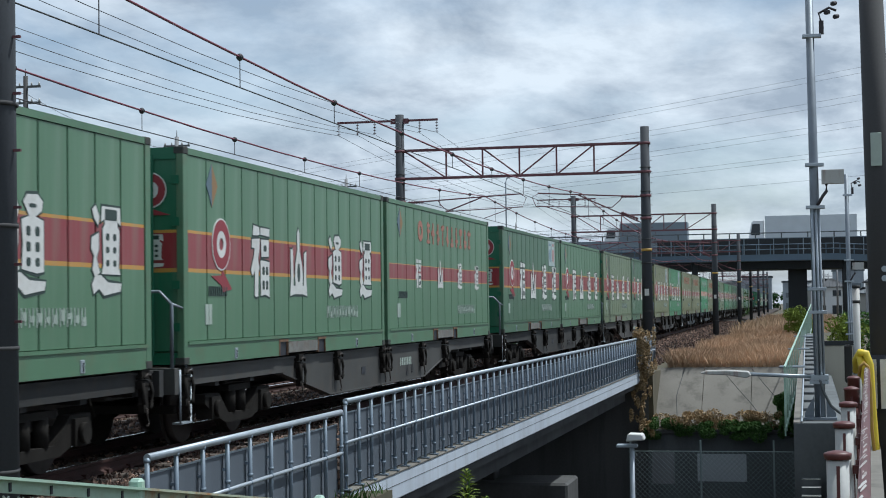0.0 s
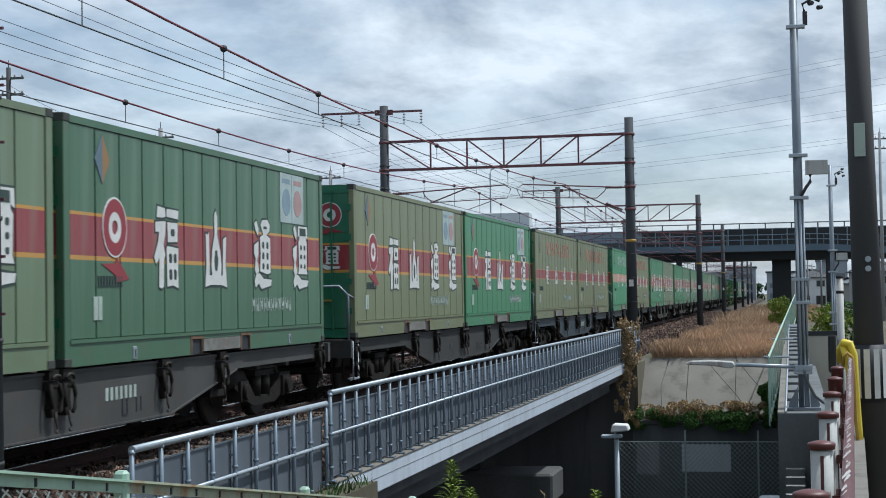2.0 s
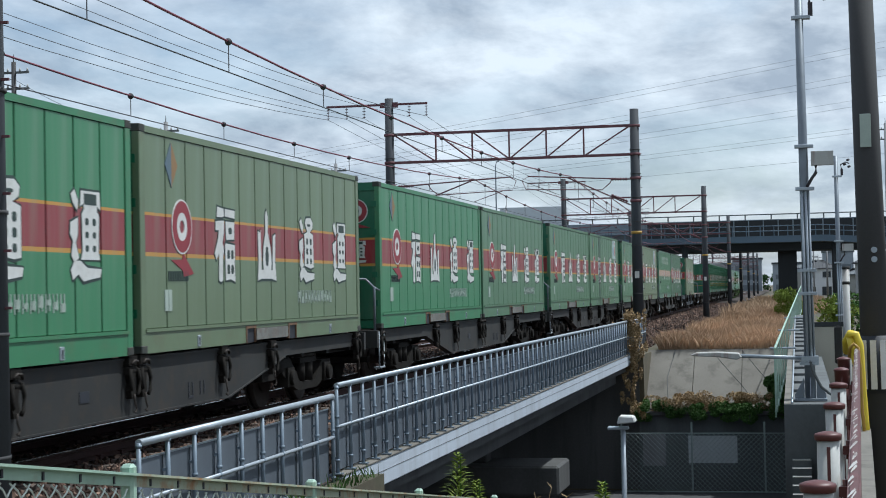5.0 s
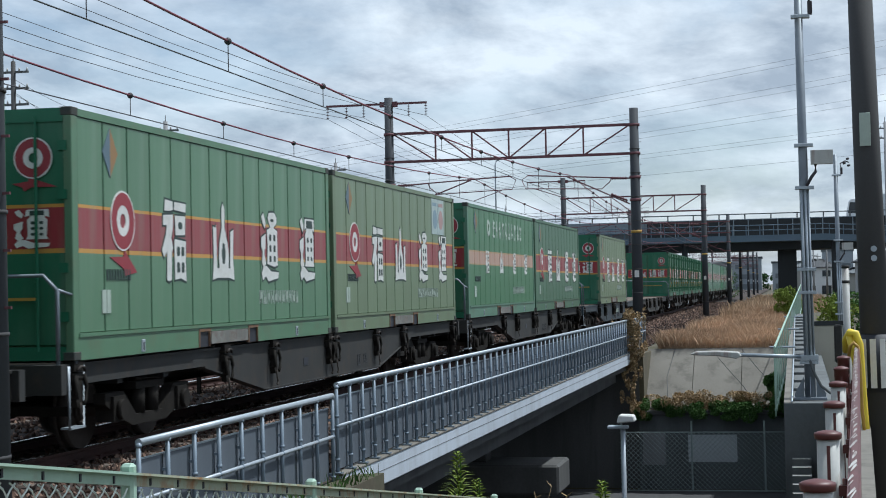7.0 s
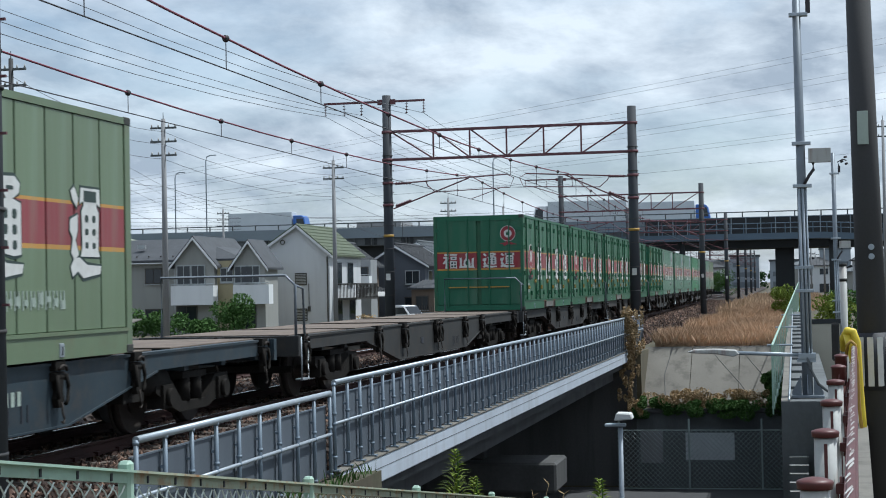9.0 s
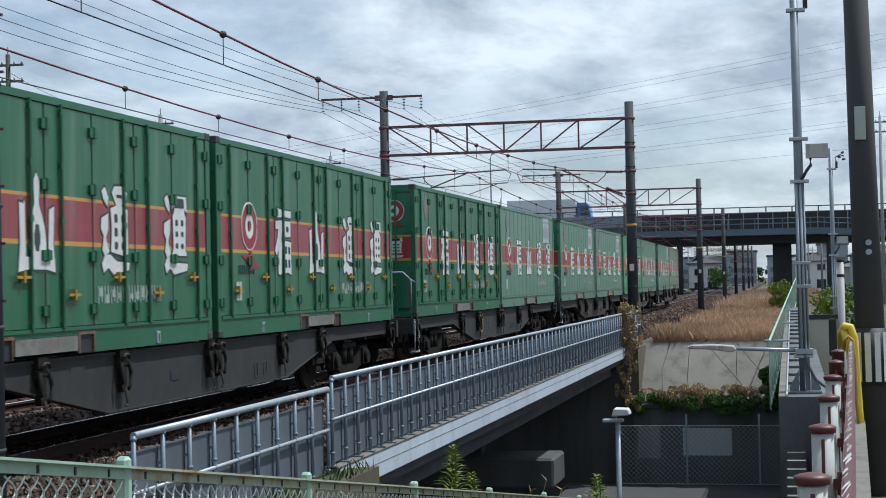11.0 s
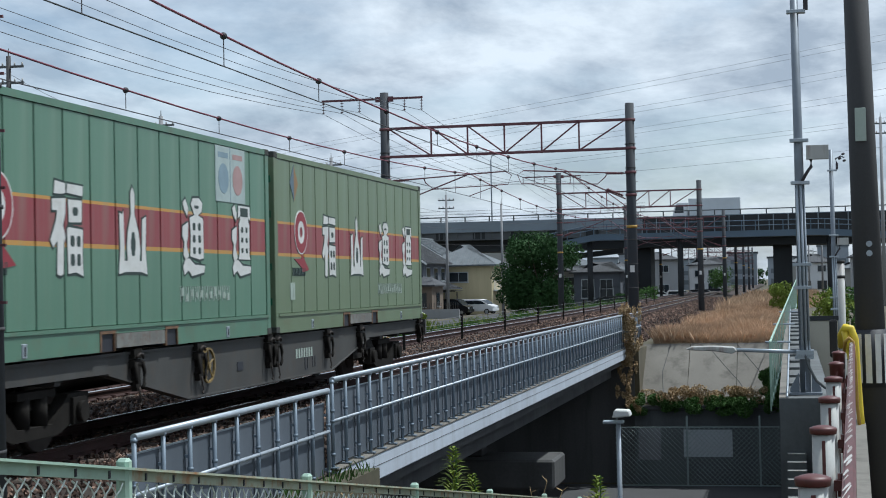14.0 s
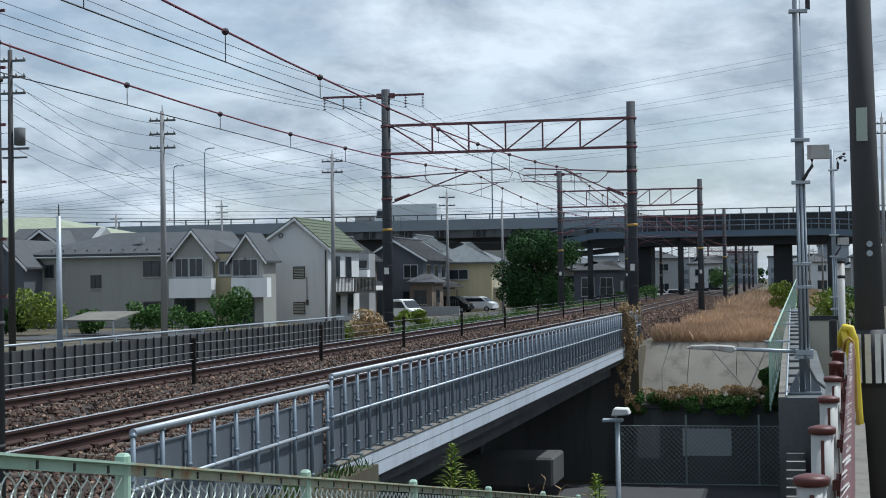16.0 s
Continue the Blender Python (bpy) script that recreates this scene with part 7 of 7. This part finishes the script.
h = thing("house", "cream two-storey house with a pale tiled hip roof", "house")
bm = B(); bx(bm, -36.9, -30.0, 165, 173, GZ, 3.6)
part("wall", bm, W_YEL, h)
hip_roof(h, -36.9, -30.0, 165, 173, 3.65, 5.8, R_TILE, 0.6)
window(h, -33.4, 165, 2.4, 1.9, 0.95, frame=M["alu"])
window(h, -36.0, 165, 2.4, 1.0, 1.2, frame=M["alu"])
bm = B(); bx(bm, -30.0, -28.6, 166, 172, 0.9, 1.05)
for i in range(14):
    bx(bm, -28.68, -28.6, 166.05 + i * 0.43, 166.11 + i * 0.43, 1.05, 2.0); bx(bm, -30.3 + i * 0.125, -30.26 + i * 0.125, 166, 166.05, 1.05, 2.0)
bx(bm, -30.4, -28.6, 166, 166.06, 1.95, 2.05)
part("balcony", bm, M["truck_box"], h)
cp = thing("carport", "dark steel carport with a curved roof", "carport")
bm = B()
tube(bm, [(-36.5, 160, GZ), (-36.5, 160, 0.9), (-35.8, 160, 1.1), (-32.8, 160, 1.0)], 0.06, 6); tube(bm, [(-33.2, 163, GZ), (-33.2, 163, 0.9)], 0.06, 6)
part("frame", bm, M["darkframe"], cp)
bm = B(); bx(bm, -36.3, -32.6, 159.5, 163.5, 1.05, 1.1)
part("roof", bm, M["darkframe"], cp)

# far left houses
h = thing("house", "dark blue-grey house with a gabled roof", "house")
gable_walls(h, -58.6, -55.2, 112, 120, 3.4, 5.0, "y", W_DARK)
gable_roof(h, -58.6, -55.2, 112, 120, 3.4, 5.1, "y", R_GREY, 0.4)
h = thing("house", "grey house with a wide slate roof", "house")
gable_walls(h, -64, -56.5, 126, 134, 4.6, 6.6, "x", W_GREY)
gable_roof(h, -64, -57.6, 126, 134, 4.6, 6.5, "x", R_GREY, 0.5)
h = thing("house", "pale house with a grey roof and white balcony", "house")
gable_walls(h, -63, -57.6, 104, 111, 3.2, 4.8, "x", W_BEIGE)
gable_roof(h, -63, -57.4, 104, 111, 3.2, 4.9, "x", R_GREY, 0.4)
window(h, -58.2, 104, 0.2, 0.9, 1.8); balcony(h, -62, -57.5, 104, 0.9)
h = thing("house", "grey-blue gabled house with white verge boards", "house")
gable_walls(h, -62.5, -56.6, 124, 133, 4.2, 6.2, "y", W_DARK)
gable_roof(h, -62.5, -56.6, 124, 133, 4.2, 6.25, "y", R_GREY, 0.4)
h = thing("warehouse", "large warehouse with a pale yellow-green roof", "warehouse")
bm = B(); bx(bm, -105, -74, 168, 190, GZ, 7.2)
part("wall", bm, W_GREY, h)
hip_roof(h, -105, -74, 168, 190, 7.2, 9.8, roof_mat("pale_green_metal_roof", (0.30, 0.33, 0.24)), 0.6)
# distant blocks over the overpass and seen under it
for k, (x0, x1, y0, z1, lab) in enumerate(((-66, -59, 246, 12.0, "distant pale flat-roofed block"), (-92, -86, 300, 13.6, "distant grey flat-roofed block"), (-58, -50, 300, 13.0, "distant grey flat-roofed block"), (-24, -17, 250, 6.0, "distant house beyond the overpass"), (-16, -10.8, 262, 5.2, "distant house beyond the overpass"), (-33, -27, 215, 4.4, "distant grey house beyond the overpass"), (-25.0, -19.6, 191, 4.0, "dark grey shed beside the overpass"), (-48, -41, 230, 5.0, "distant house beyond the overpass"), (9, 17, 240, 4.6, "distant grey house beyond the overpass"), (20, 34, 260, 5.5, "distant grey block beyond the overpass"))):
    h = thing("distant_building", lab, "building")
    bm = B(); bx(bm, x0, x1, y0, y0 + 8, GZ, z1 - 1.2 if k > 2 else z1)
    part("wall", bm, W_DARK if k == 6 else (W_GREY, W_WHITE, W_BEIGE)[k % 3], h)
    if k > 2:
        hip_roof(h, x0, x1, y0, y0 + 8, z1 - 1.2, z1, R_DARK, 0.5)
        for q in range(2):
            window(h, x0 + (x1 - x0) * (0.3 + 0.4 * q), y0, z1 - 2.6, 1.4, 1.0, frame=M["alu"]); window(h, x0 + (x1 - x0) * (0.3 + 0.4 * q), y0, 0.4, 1.5, 1.2, frame=M["alu"])

bush(-21.35, 138.2, GZ, 7.4, 4.4, M["leaf_dark"], "dense dark green undergrowth below the street tree", 12, 9000, 0.14)
tree(-21.2, 138.5, GZ - 0.9, 9.2, 7.8, M["leaf_dark"], "dense dark green broadleaf tree beside the street", 11, 21000, 0.15)
for x, y, w_, hh, mm, lab, sd in ((-36.2, 104, 3.2, 3.1, "leaf", "rounded green garden shrub by the beige house", 21), (-41.0, 102, 6.0, 2.3, "leaf", "low dark green garden hedge", 22), (-37.6, 101, 2.2, 1.6, "leaf", "low green shrub in a garden", 23), (-47.4, 98, 4.4, 3.3, "leaf_bright", "yellow-green shrub in a garden", 24), (-44.0, 99, 4.4, 1.9, "leaf", "green shrub in a garden", 25), (-49.0, 98, 2.4, 2.0, "leaf_dark", "dark green shrub in a garden", 26), (-24.5, 106, 3.0, 1.5, "leaf_bright", "yellow-green bush by the street", 27), (-14.2, 160, 4, 1.8, "leaf", "green bush by the roadside", 28), (-17.5, 175, 4, 2.0, "leaf_dark", "dark green bush by the roadside", 29), (-15.5, 178, 3, 2.6, "leaf", "small green tree by the roadside", 30), (-9.5, 225, 4, 6, "leaf", "green tree beyond the overpass", 31), (-26, 180, 3, 1.6, "leaf_dark", "clipped round dark green bush", 32)):
    bush(x, y, GZ, w_, hh, M[mm], lab, sd, 2600, 0.14)
bush(-15.1, 58.0, -0.75, 1.7, 1.75, M["dry_leaf"], "dry brown tangled bush at the parapet end", 33, 3200, 0.07)
bush(-16.4, 59, -1.2, 1.4, 1.5, M["leaf_bright"], "yellow-green creeper at the parapet end", 34, 1500, 0.08)
ca = thing("carport", "flat brown-grey garden carport roof on posts", "carport")
bm = B(); prism(bm, [(93, -0.42), (97, 0.02), (97, 0.10), (93, -0.34)], -43.4, -40.0, "x")
part("roof", bm, M["concrete"], ca)
for x in (-43.2, -40.2):
    bm = B(); cyl(bm, (x, 93.3, GZ), (x, 93.3, -0.38), 0.06, seg=6)
    part("post", bm, M["alu"], ca)
wf = thing("mesh_fence", "pale grey wire fence beside the parapet", "fence", pose(-21.2, 40, GZ))
bm = B(); bx(bm, -4, 0.9, -0.03, 0.03, 1.35, 1.95)
part("panel", bm, M["alu"], wf)
for x in (-4, -2.4, -0.8, 0.85):
    bm = B(); cyl(bm, (x, 0, 0), (x, 0, 2.0), 0.04, seg=6)
    part("post", bm, M["alu"], wf)


def car(x, y, rz, body, label, L=3.6, Wd=1.6, H=1.75, van=True):
    c = thing("parked_car", label, "car", pose(x, y, GZ + 0.05, 0, 0, rz))
    bm = B()
    hood = 0.62 if van else 0.55
    pr = [(-L / 2, 0.3), (L / 2, 0.3), (L / 2, 0.8), (L / 2 - hood * 0.9, 0.98), (L / 2 - hood - 0.55, H * 0.93), (L / 2 - hood - 0.9, H), (-L / 2 + 0.25, H), (-L / 2, 1.0)]
    prism(bm, pr, -Wd / 2, Wd / 2, "y")
    part("body", bev(bm, 0.06, 2), body, c)
    for s_ in (-1, 1):
        bm = B(); prism(bm, [(-L / 2 + 0.25, 1.02), (L / 2 - hood - 0.15, 1.02), (L / 2 - hood - 0.6, H * 0.9), (-L / 2 + 0.35, H * 0.9)], s_ * (Wd / 2 - 0.01), s_ * (Wd / 2 + 0.012), "y")
        part("side_window", bm, M["glass"], c)
        for xx in (-L / 2 + 0.65, L / 2 - 0.65):
            bm = B(); cyl(bm, (xx, s_ * (Wd / 2 - 0.14), 0.28), (xx, s_ * (Wd / 2 + 0.02), 0.28), 0.28, seg=16)
            wh = part("wheel", bm, M["tyre"], c)
            bm = B(); cyl(bm, (xx, s_ * (Wd / 2 + 0.02), 0.28), (xx, s_ * (Wd / 2 + 0.03), 0.28), 0.17, seg=12)
            part("rim", bm, M["alu"], wh)
        bm = B(); bx(bm, L / 2 - 0.05, L / 2 + 0.02, s_ * 0.58 - 0.14, s_ * 0.58 + 0.14, 0.62, 0.78)
        part("headlight", bm, M["alu"], c)
    bm = B(); prism(bm, [(L / 2 - hood + 0.02, 0.98), (L / 2 - hood - 0.53, H * 0.92), (L / 2 - hood - 0.5, H * 0.94), (L / 2 - hood + 0.06, 1.0)], -Wd / 2 + 0.1, Wd / 2 - 0.1, "y")
    part("windscreen", bm, M["glass"], c)
    return c


car(-29.75, 126, -35, M["car_white"], "small white van parked by the street", 3.0, 1.45, 1.7)
car(-30.9, 162, -12, M["car_white"], "white hatchback parked by the cream house", 3.9, 1.7, 1.5)
car(-32.4, 158, -12, M["car_black"], "dark estate car parked by the cream house", 3.4, 1.7, 1.6)
car(-18.5, 168, 200, M["car_black"], "black car on the street by the overpass", 4.0, 1.7, 1.5)
for k, (x, y, rz) in enumerate(((-15.5, 232, 5), (-12.6, 236, 0), (-19, 236, 12), (-11.2, 250, 5))):
    car(x, y, rz, (M["car_white"], M["car_black"])[k % 2], "parked car in a yard beyond the overpass", 3.9, 1.7, 1.6)


def utility(x, y, h_, r, label, arms=3, tr=False, mt="pole_far"):
    p = thing("utility_pole", label, "utility pole", pose(x, y, GZ))
    bm = B(); cyl(bm, (0, 0, 0), (0, 0, h_), r, r * 0.62, 12)
    part("pole", bm, M[mt], p)
    for i in range(arms):
        z = h_ - 0.5 - i * 0.75
        bm = B(); bx(bm, -0.75, 0.75, -0.05, 0.05, z - 0.05, z + 0.05)
        a = part("crossarm", bm, M["wallc"], p)
        for x_ in (-0.68, -0.3, 0.3, 0.68):
            bm = B(); cyl(bm, (x_, 0, z + 0.05), (x_, 0, z + 0.2), 0.05, 0.03, 8)
            part("insulator", bm, M["bol_white"], a)
    if tr:
        bm = B(); cyl(bm, (0.45, 0, h_ - 4.4), (0.45, 0, h_ - 3.6), 0.26, seg=12)
        part("transformer", bm, M["wallc"], p)
        bm = B(); bx(bm, -0.9, 0.9, -0.06, 0.06, h_ - 4.6, h_ - 4.5); bx(bm, -0.4, 0.8, -0.06, 0.06, h_ - 5.0, h_ - 4.92)
        part("platform", bm, M["wallc"], p)
    bm = B(); cyl(bm, (0, 0, h_), (0, 0, h_ + 0.35), 0.03, 0.015, 6)
    part("finial", bm, M["wallc"], p)
    return p


utility(-35.1, 70, 14.0, 0.17, "tall concrete utility pole with a transformer", 3, True, "pole")
utility(-33.64, 85, 12.6, 0.19, "concrete utility pole with stacked crossarms", 3)
utility(-31.1, 110, 12.0, 0.18, "concrete utility pole by the white house", 2)
utility(-21.06, 45, 5.15, 0.105, "short grey steel pole beside the parapet", 0, False, "galv")
utility(-31.4, 150, 11.4, 0.16, "thin utility pole among the houses", 2)
utility(-25.35, 145, 10.2, 0.14, "grey utility pole by the street", 0)
utility(-65.9, 185, 12.8, 0.18, "distant utility pole behind the roofs", 3)
utility(-79.2, 185, 11.6, 0.18, "distant utility pole behind the roofs", 1)
utility(6.77, 130, 15.2, 0.16, "distant utility pole beyond the stairs", 2)

for x, y, h_, lab in ((-75.3, 205, 19.6, "tall curved street light on the overpass"), (-37.05, 205, 18, "tall curved street light on the overpass"), (-79.6, 205, 17.5, "curved street light on the overpass")):
    p = thing("street_lamp", lab, "street lamp", pose(x, y, 0))
    bm = B(); tube(bm, [(0, 0, 8), (0, 0, h_ - 0.7), (0.15, 0, h_ - 0.2), (0.6, 0, h_), (1.0, 0, h_)], 0.09, 8)
    part("post", bm, M["galv"], p)
    bm = B(); bx(bm, 0.8, 1.4, -0.15, 0.15, h_ - 0.08, h_ + 0.05)
    part("lamp_head", bm, M["galv"], p)

# town cables and far transmission lines
tl = thing("town_cables", "thin black service cables between the utility poles", "cables")
def sag(a, b, d, n=10):
    a, b = Vector(a), Vector(b)
    return [a.lerp(b, i / n) - Vector((0, 0, d * 4 * (i / n) * (1 - i / n))) for i in range(n + 1)]
for k in range(4):
    zz = (11.6, 10.9, 10.1, 8.6)[k]
    for a, b in (((-35.1, 70, zz + 0.2), (-33.64, 85, zz - 1.1)), ((-33.64, 85, zz - 1.1), (-31.1, 110, zz - 2.0)), ((-31.1, 110, zz - 2.0), (-31.5, 150, zz - 3.2)), ((-35.1, 70, zz + 0.2), (-48, 62, zz)), ((-31.5, 150, zz - 3.2), (-25, 215, zz - 1))):
        bm = B(); tube(bm, sag(a, b, 0.5), 0.011, 4)
        part("cable", bm, M["wire"], tl)
    bm = B(); tube(bm, sag((-35.1, 70, zz - 0.4), (-64, 185, zz - 0.5), 1.2), 0.012, 4)
    part("cable", bm, M["wire"], tl)
    bm = B(); tube(bm, sag((-95, 190, 11.5 - k * 0.5), (-20, 230, 12.5 - k * 0.4), 0.8), 0.02, 4)
    part("cable", bm, M["wire"], tl)
hv = thing("transmission_lines", "pairs of high-voltage lines crossing far above the rails", "power lines")
for k, (yl, yr) in enumerate(((195, 62), (203, 72), (228, 110), (236, 121), (258, 155), (266, 166), (285, 205), (292, 213), (310, 255), (232, 300))):
    za, zb = 1.675 + (500 - yl) / 2920 * 400, 1.675 + (488 - yr) / 2920 * 400
    xa, xb = (720 - 1405) / 2920 * 400, (1568 - 1405) / 2920 * 400
    if k == 9:
        continue
    a = Vector((xa, 400, za)) - Vector((xb - xa, 0, zb - za)) * 1.2
    b = Vector((xb, 400, zb)) + Vector((xb - xa, 0, zb - za)) * 0.6
    bm = B(); tube(bm, sag(a, b, 2.5, 14), 0.028, 4)
    part("line", bm, M["wire_pale"], hv)

# town beyond the overpass, along both sides of the line
rt = random.Random(12)
for k in range(30):
    y = 232 + k * 9 + rt.uniform(-3, 3)
    left = k % 2 == 0
    x = (-24 - 0.06 * (y - 232) - rt.uniform(0, 14)) if left else (2.5 + rt.uniform(0, 24))
    w_, d_, hh = rt.uniform(6, 9), 8, rt.uniform(4.6, 6.4)
    h = thing("distant_house", ("small pale house beyond the overpass", "small grey house beyond the overpass", "small cream house beyond the overpass")[k % 3], "house", group="houses beyond the overpass")
    bm = B(); bx(bm, x - w_ / 2, x + w_ / 2, y, y + d_, GZ, hh - 1.6)
    part("wall", bm, (W_WHITE, W_GREY, W_BEIGE)[k % 3], h)
    hip_roof(h, x - w_ / 2, x + w_ / 2, y, y + d_, hh - 1.6, hh, (R_DARK, R_GREY, R_TILE)[k % 3], 0.5)
    for q in (0.28, 0.72):
        window(h, x - w_ / 2 + w_ * q, y, hh - 2.8, 1.5, 1.1, frame=M["alu"]); window(h, x - w_ / 2 + w_ * q, y, 0.2, 1.6, 1.5, frame=M["darkframe"])
for k in range(16):
    y = 215 + k * 16
    utility(-17.5 - 0.02 * (y - 200) if k % 2 else 1.5 + rt.uniform(0, 3), y, rt.uniform(8, 9.6), 0.15, "distant utility pole beyond the overpass", k % 3)
for k in range(14):
    y = 520 + rt.uniform(0, 60); x = -120 + k * 18
    bush(x, y, GZ, 16, 7, M["leaf_dark"], "far clump of dark green trees", 70 + k, 700, 0.6, name="tree_clump", d=6)

# farthest row of blocks, aerial haze painted into wall and window colours
for k in range(30):
    x0_ = -190 + k * 11.5 + rt.uniform(-2, 2); y = 470 + rt.uniform(0, 60); w_ = rt.uniform(7, 12); zt_ = rt.uniform(5.5, 11.5)
    h = thing("distant_block", "far building with distance haze in its pale grey-blue colour", "building", group="far town blocks")
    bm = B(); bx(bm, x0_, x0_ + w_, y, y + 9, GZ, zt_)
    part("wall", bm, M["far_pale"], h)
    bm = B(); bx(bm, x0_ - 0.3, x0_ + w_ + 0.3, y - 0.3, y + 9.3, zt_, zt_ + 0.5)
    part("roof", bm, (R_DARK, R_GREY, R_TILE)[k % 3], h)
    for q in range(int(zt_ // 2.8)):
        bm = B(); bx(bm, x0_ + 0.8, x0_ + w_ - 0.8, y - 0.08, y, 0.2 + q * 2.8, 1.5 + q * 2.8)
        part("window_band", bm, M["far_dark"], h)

# ---------------------------------------------------------------- road traffic
def lorry(label, L, Wd, H, cab_m, box_m, way):
    """Box lorry; origin under its middle, nose towards way along x."""
    c = thing("box_lorry", label, "lorry")
    bm = B(); bx(bm, *sorted((-way * L / 2, way * (L / 2 - 1.9))), -Wd / 2, Wd / 2, 0.95, H)
    part("cargo_box", bev(bm, 0.05), box_m, c)
    bm = B(); prism(bm, [(way * (L / 2 - 1.75), 0.45), (way * L / 2, 0.45), (way * L / 2, 1.3), (way * (L / 2 - 0.3), H * 0.78), (way * (L / 2 - 0.6), H * 0.86), (way * (L / 2 - 1.75), H * 0.86)], -Wd / 2 + 0.08, Wd / 2 - 0.08, "y")
    cb = part("cab", bev(bm, 0.07), cab_m, c)
    bm = B(); prism(bm, [(way * (L / 2 - 1.3), 1.4), (way * (L / 2 - 0.2), 1.4), (way * (L / 2 - 0.42), H * 0.74), (way * (L / 2 - 1.3), H * 0.74)], -Wd / 2 + 0.065, -Wd / 2 + 0.075, "y")
    part("cab_window", bm, M["glass"], cb)
    bm = B(); bx(bm, -L / 2 + 0.3, L / 2 - 0.3, -0.45, 0.45, 0.6, 0.95)
    part("chassis", bm, M["bogie"], c)
    for x in (way * (L / 2 - 0.9), -way * (L / 2 - 1.5), -way * (L / 2 - 2.6)):
        for s_ in (-1, 1):
            bm = B(); cyl(bm, (x, s_ * (Wd / 2 - 0.3), 0.48), (x, s_ * (Wd / 2 - 0.02), 0.48), 0.48, seg=18)
            part("wheel", bm, M["tyre"], c)
    return c


TRAFFIC = []   # lorry, x at 0 s, metres a second, y, z
for lab, L, H, cab_m, box_m, way, x0, y in (
        ("white box lorry with a blue cab on the overpass", 10.5, 3.5, "truck_blue", "truck_box", 1, -233.0, 204.5),
        ("pale grey box lorry with a blue cab on the overpass", 10.0, 3.4, "truck_blue", "truck_box", 1, -181.5, 204.5),
        ("white box lorry on the overpass", 11.5, 3.6, "car_white", "truck_box", -1, 141.0, 200.5),
        ("long white box lorry on the overpass", 12.5, 3.7, "car_white", "truck_box", -1, -0.5, 200.5),
        ("grey box lorry on the overpass", 10.0, 3.2, "car_white", "barrier", -1, -19.0, 200.5),
        ("small grey box lorry on the overpass", 8.0, 3.1, "car_white", "truck_box", -1, 249.0, 200.5),
        ("white box lorry with a white cab on the overpass", 10.0, 3.4, "car_white", "truck_box", -1, 60.0, 200.5)):
    TRAFFIC.append((lorry(lab, L, 2.4, H, M[cab_m], M[box_m], way), x0, 18.5 * way, y, 8.3))
TRAFFIC.append((lorry("white box lorry driving through the underpass", 6.2, 2.1, 3.0, M["car_white"], M["truck_box"], 1), -23.6, 13.0, 30.5, -5.1))
TRAFFIC.append((lorry("pale pinkish box lorry driving through the underpass", 8.5, 2.1, 2.87, M["car_white"], M["lorry_pink"], 1), -184.08, 12.4, 30.5, -5.1))


def motions():
    for ob, off, z in MOVING:
        walk(ob, [(t * 0.5, track_pose(LEAD + off - SPEED * t * 0.5, z)) for t in range(33)])
    for ob, x0, v, y, z in TRAFFIC:
        walk(ob, [(float(t), pose(x0 + v * t, y, z)) for t in range(17)])


motions()
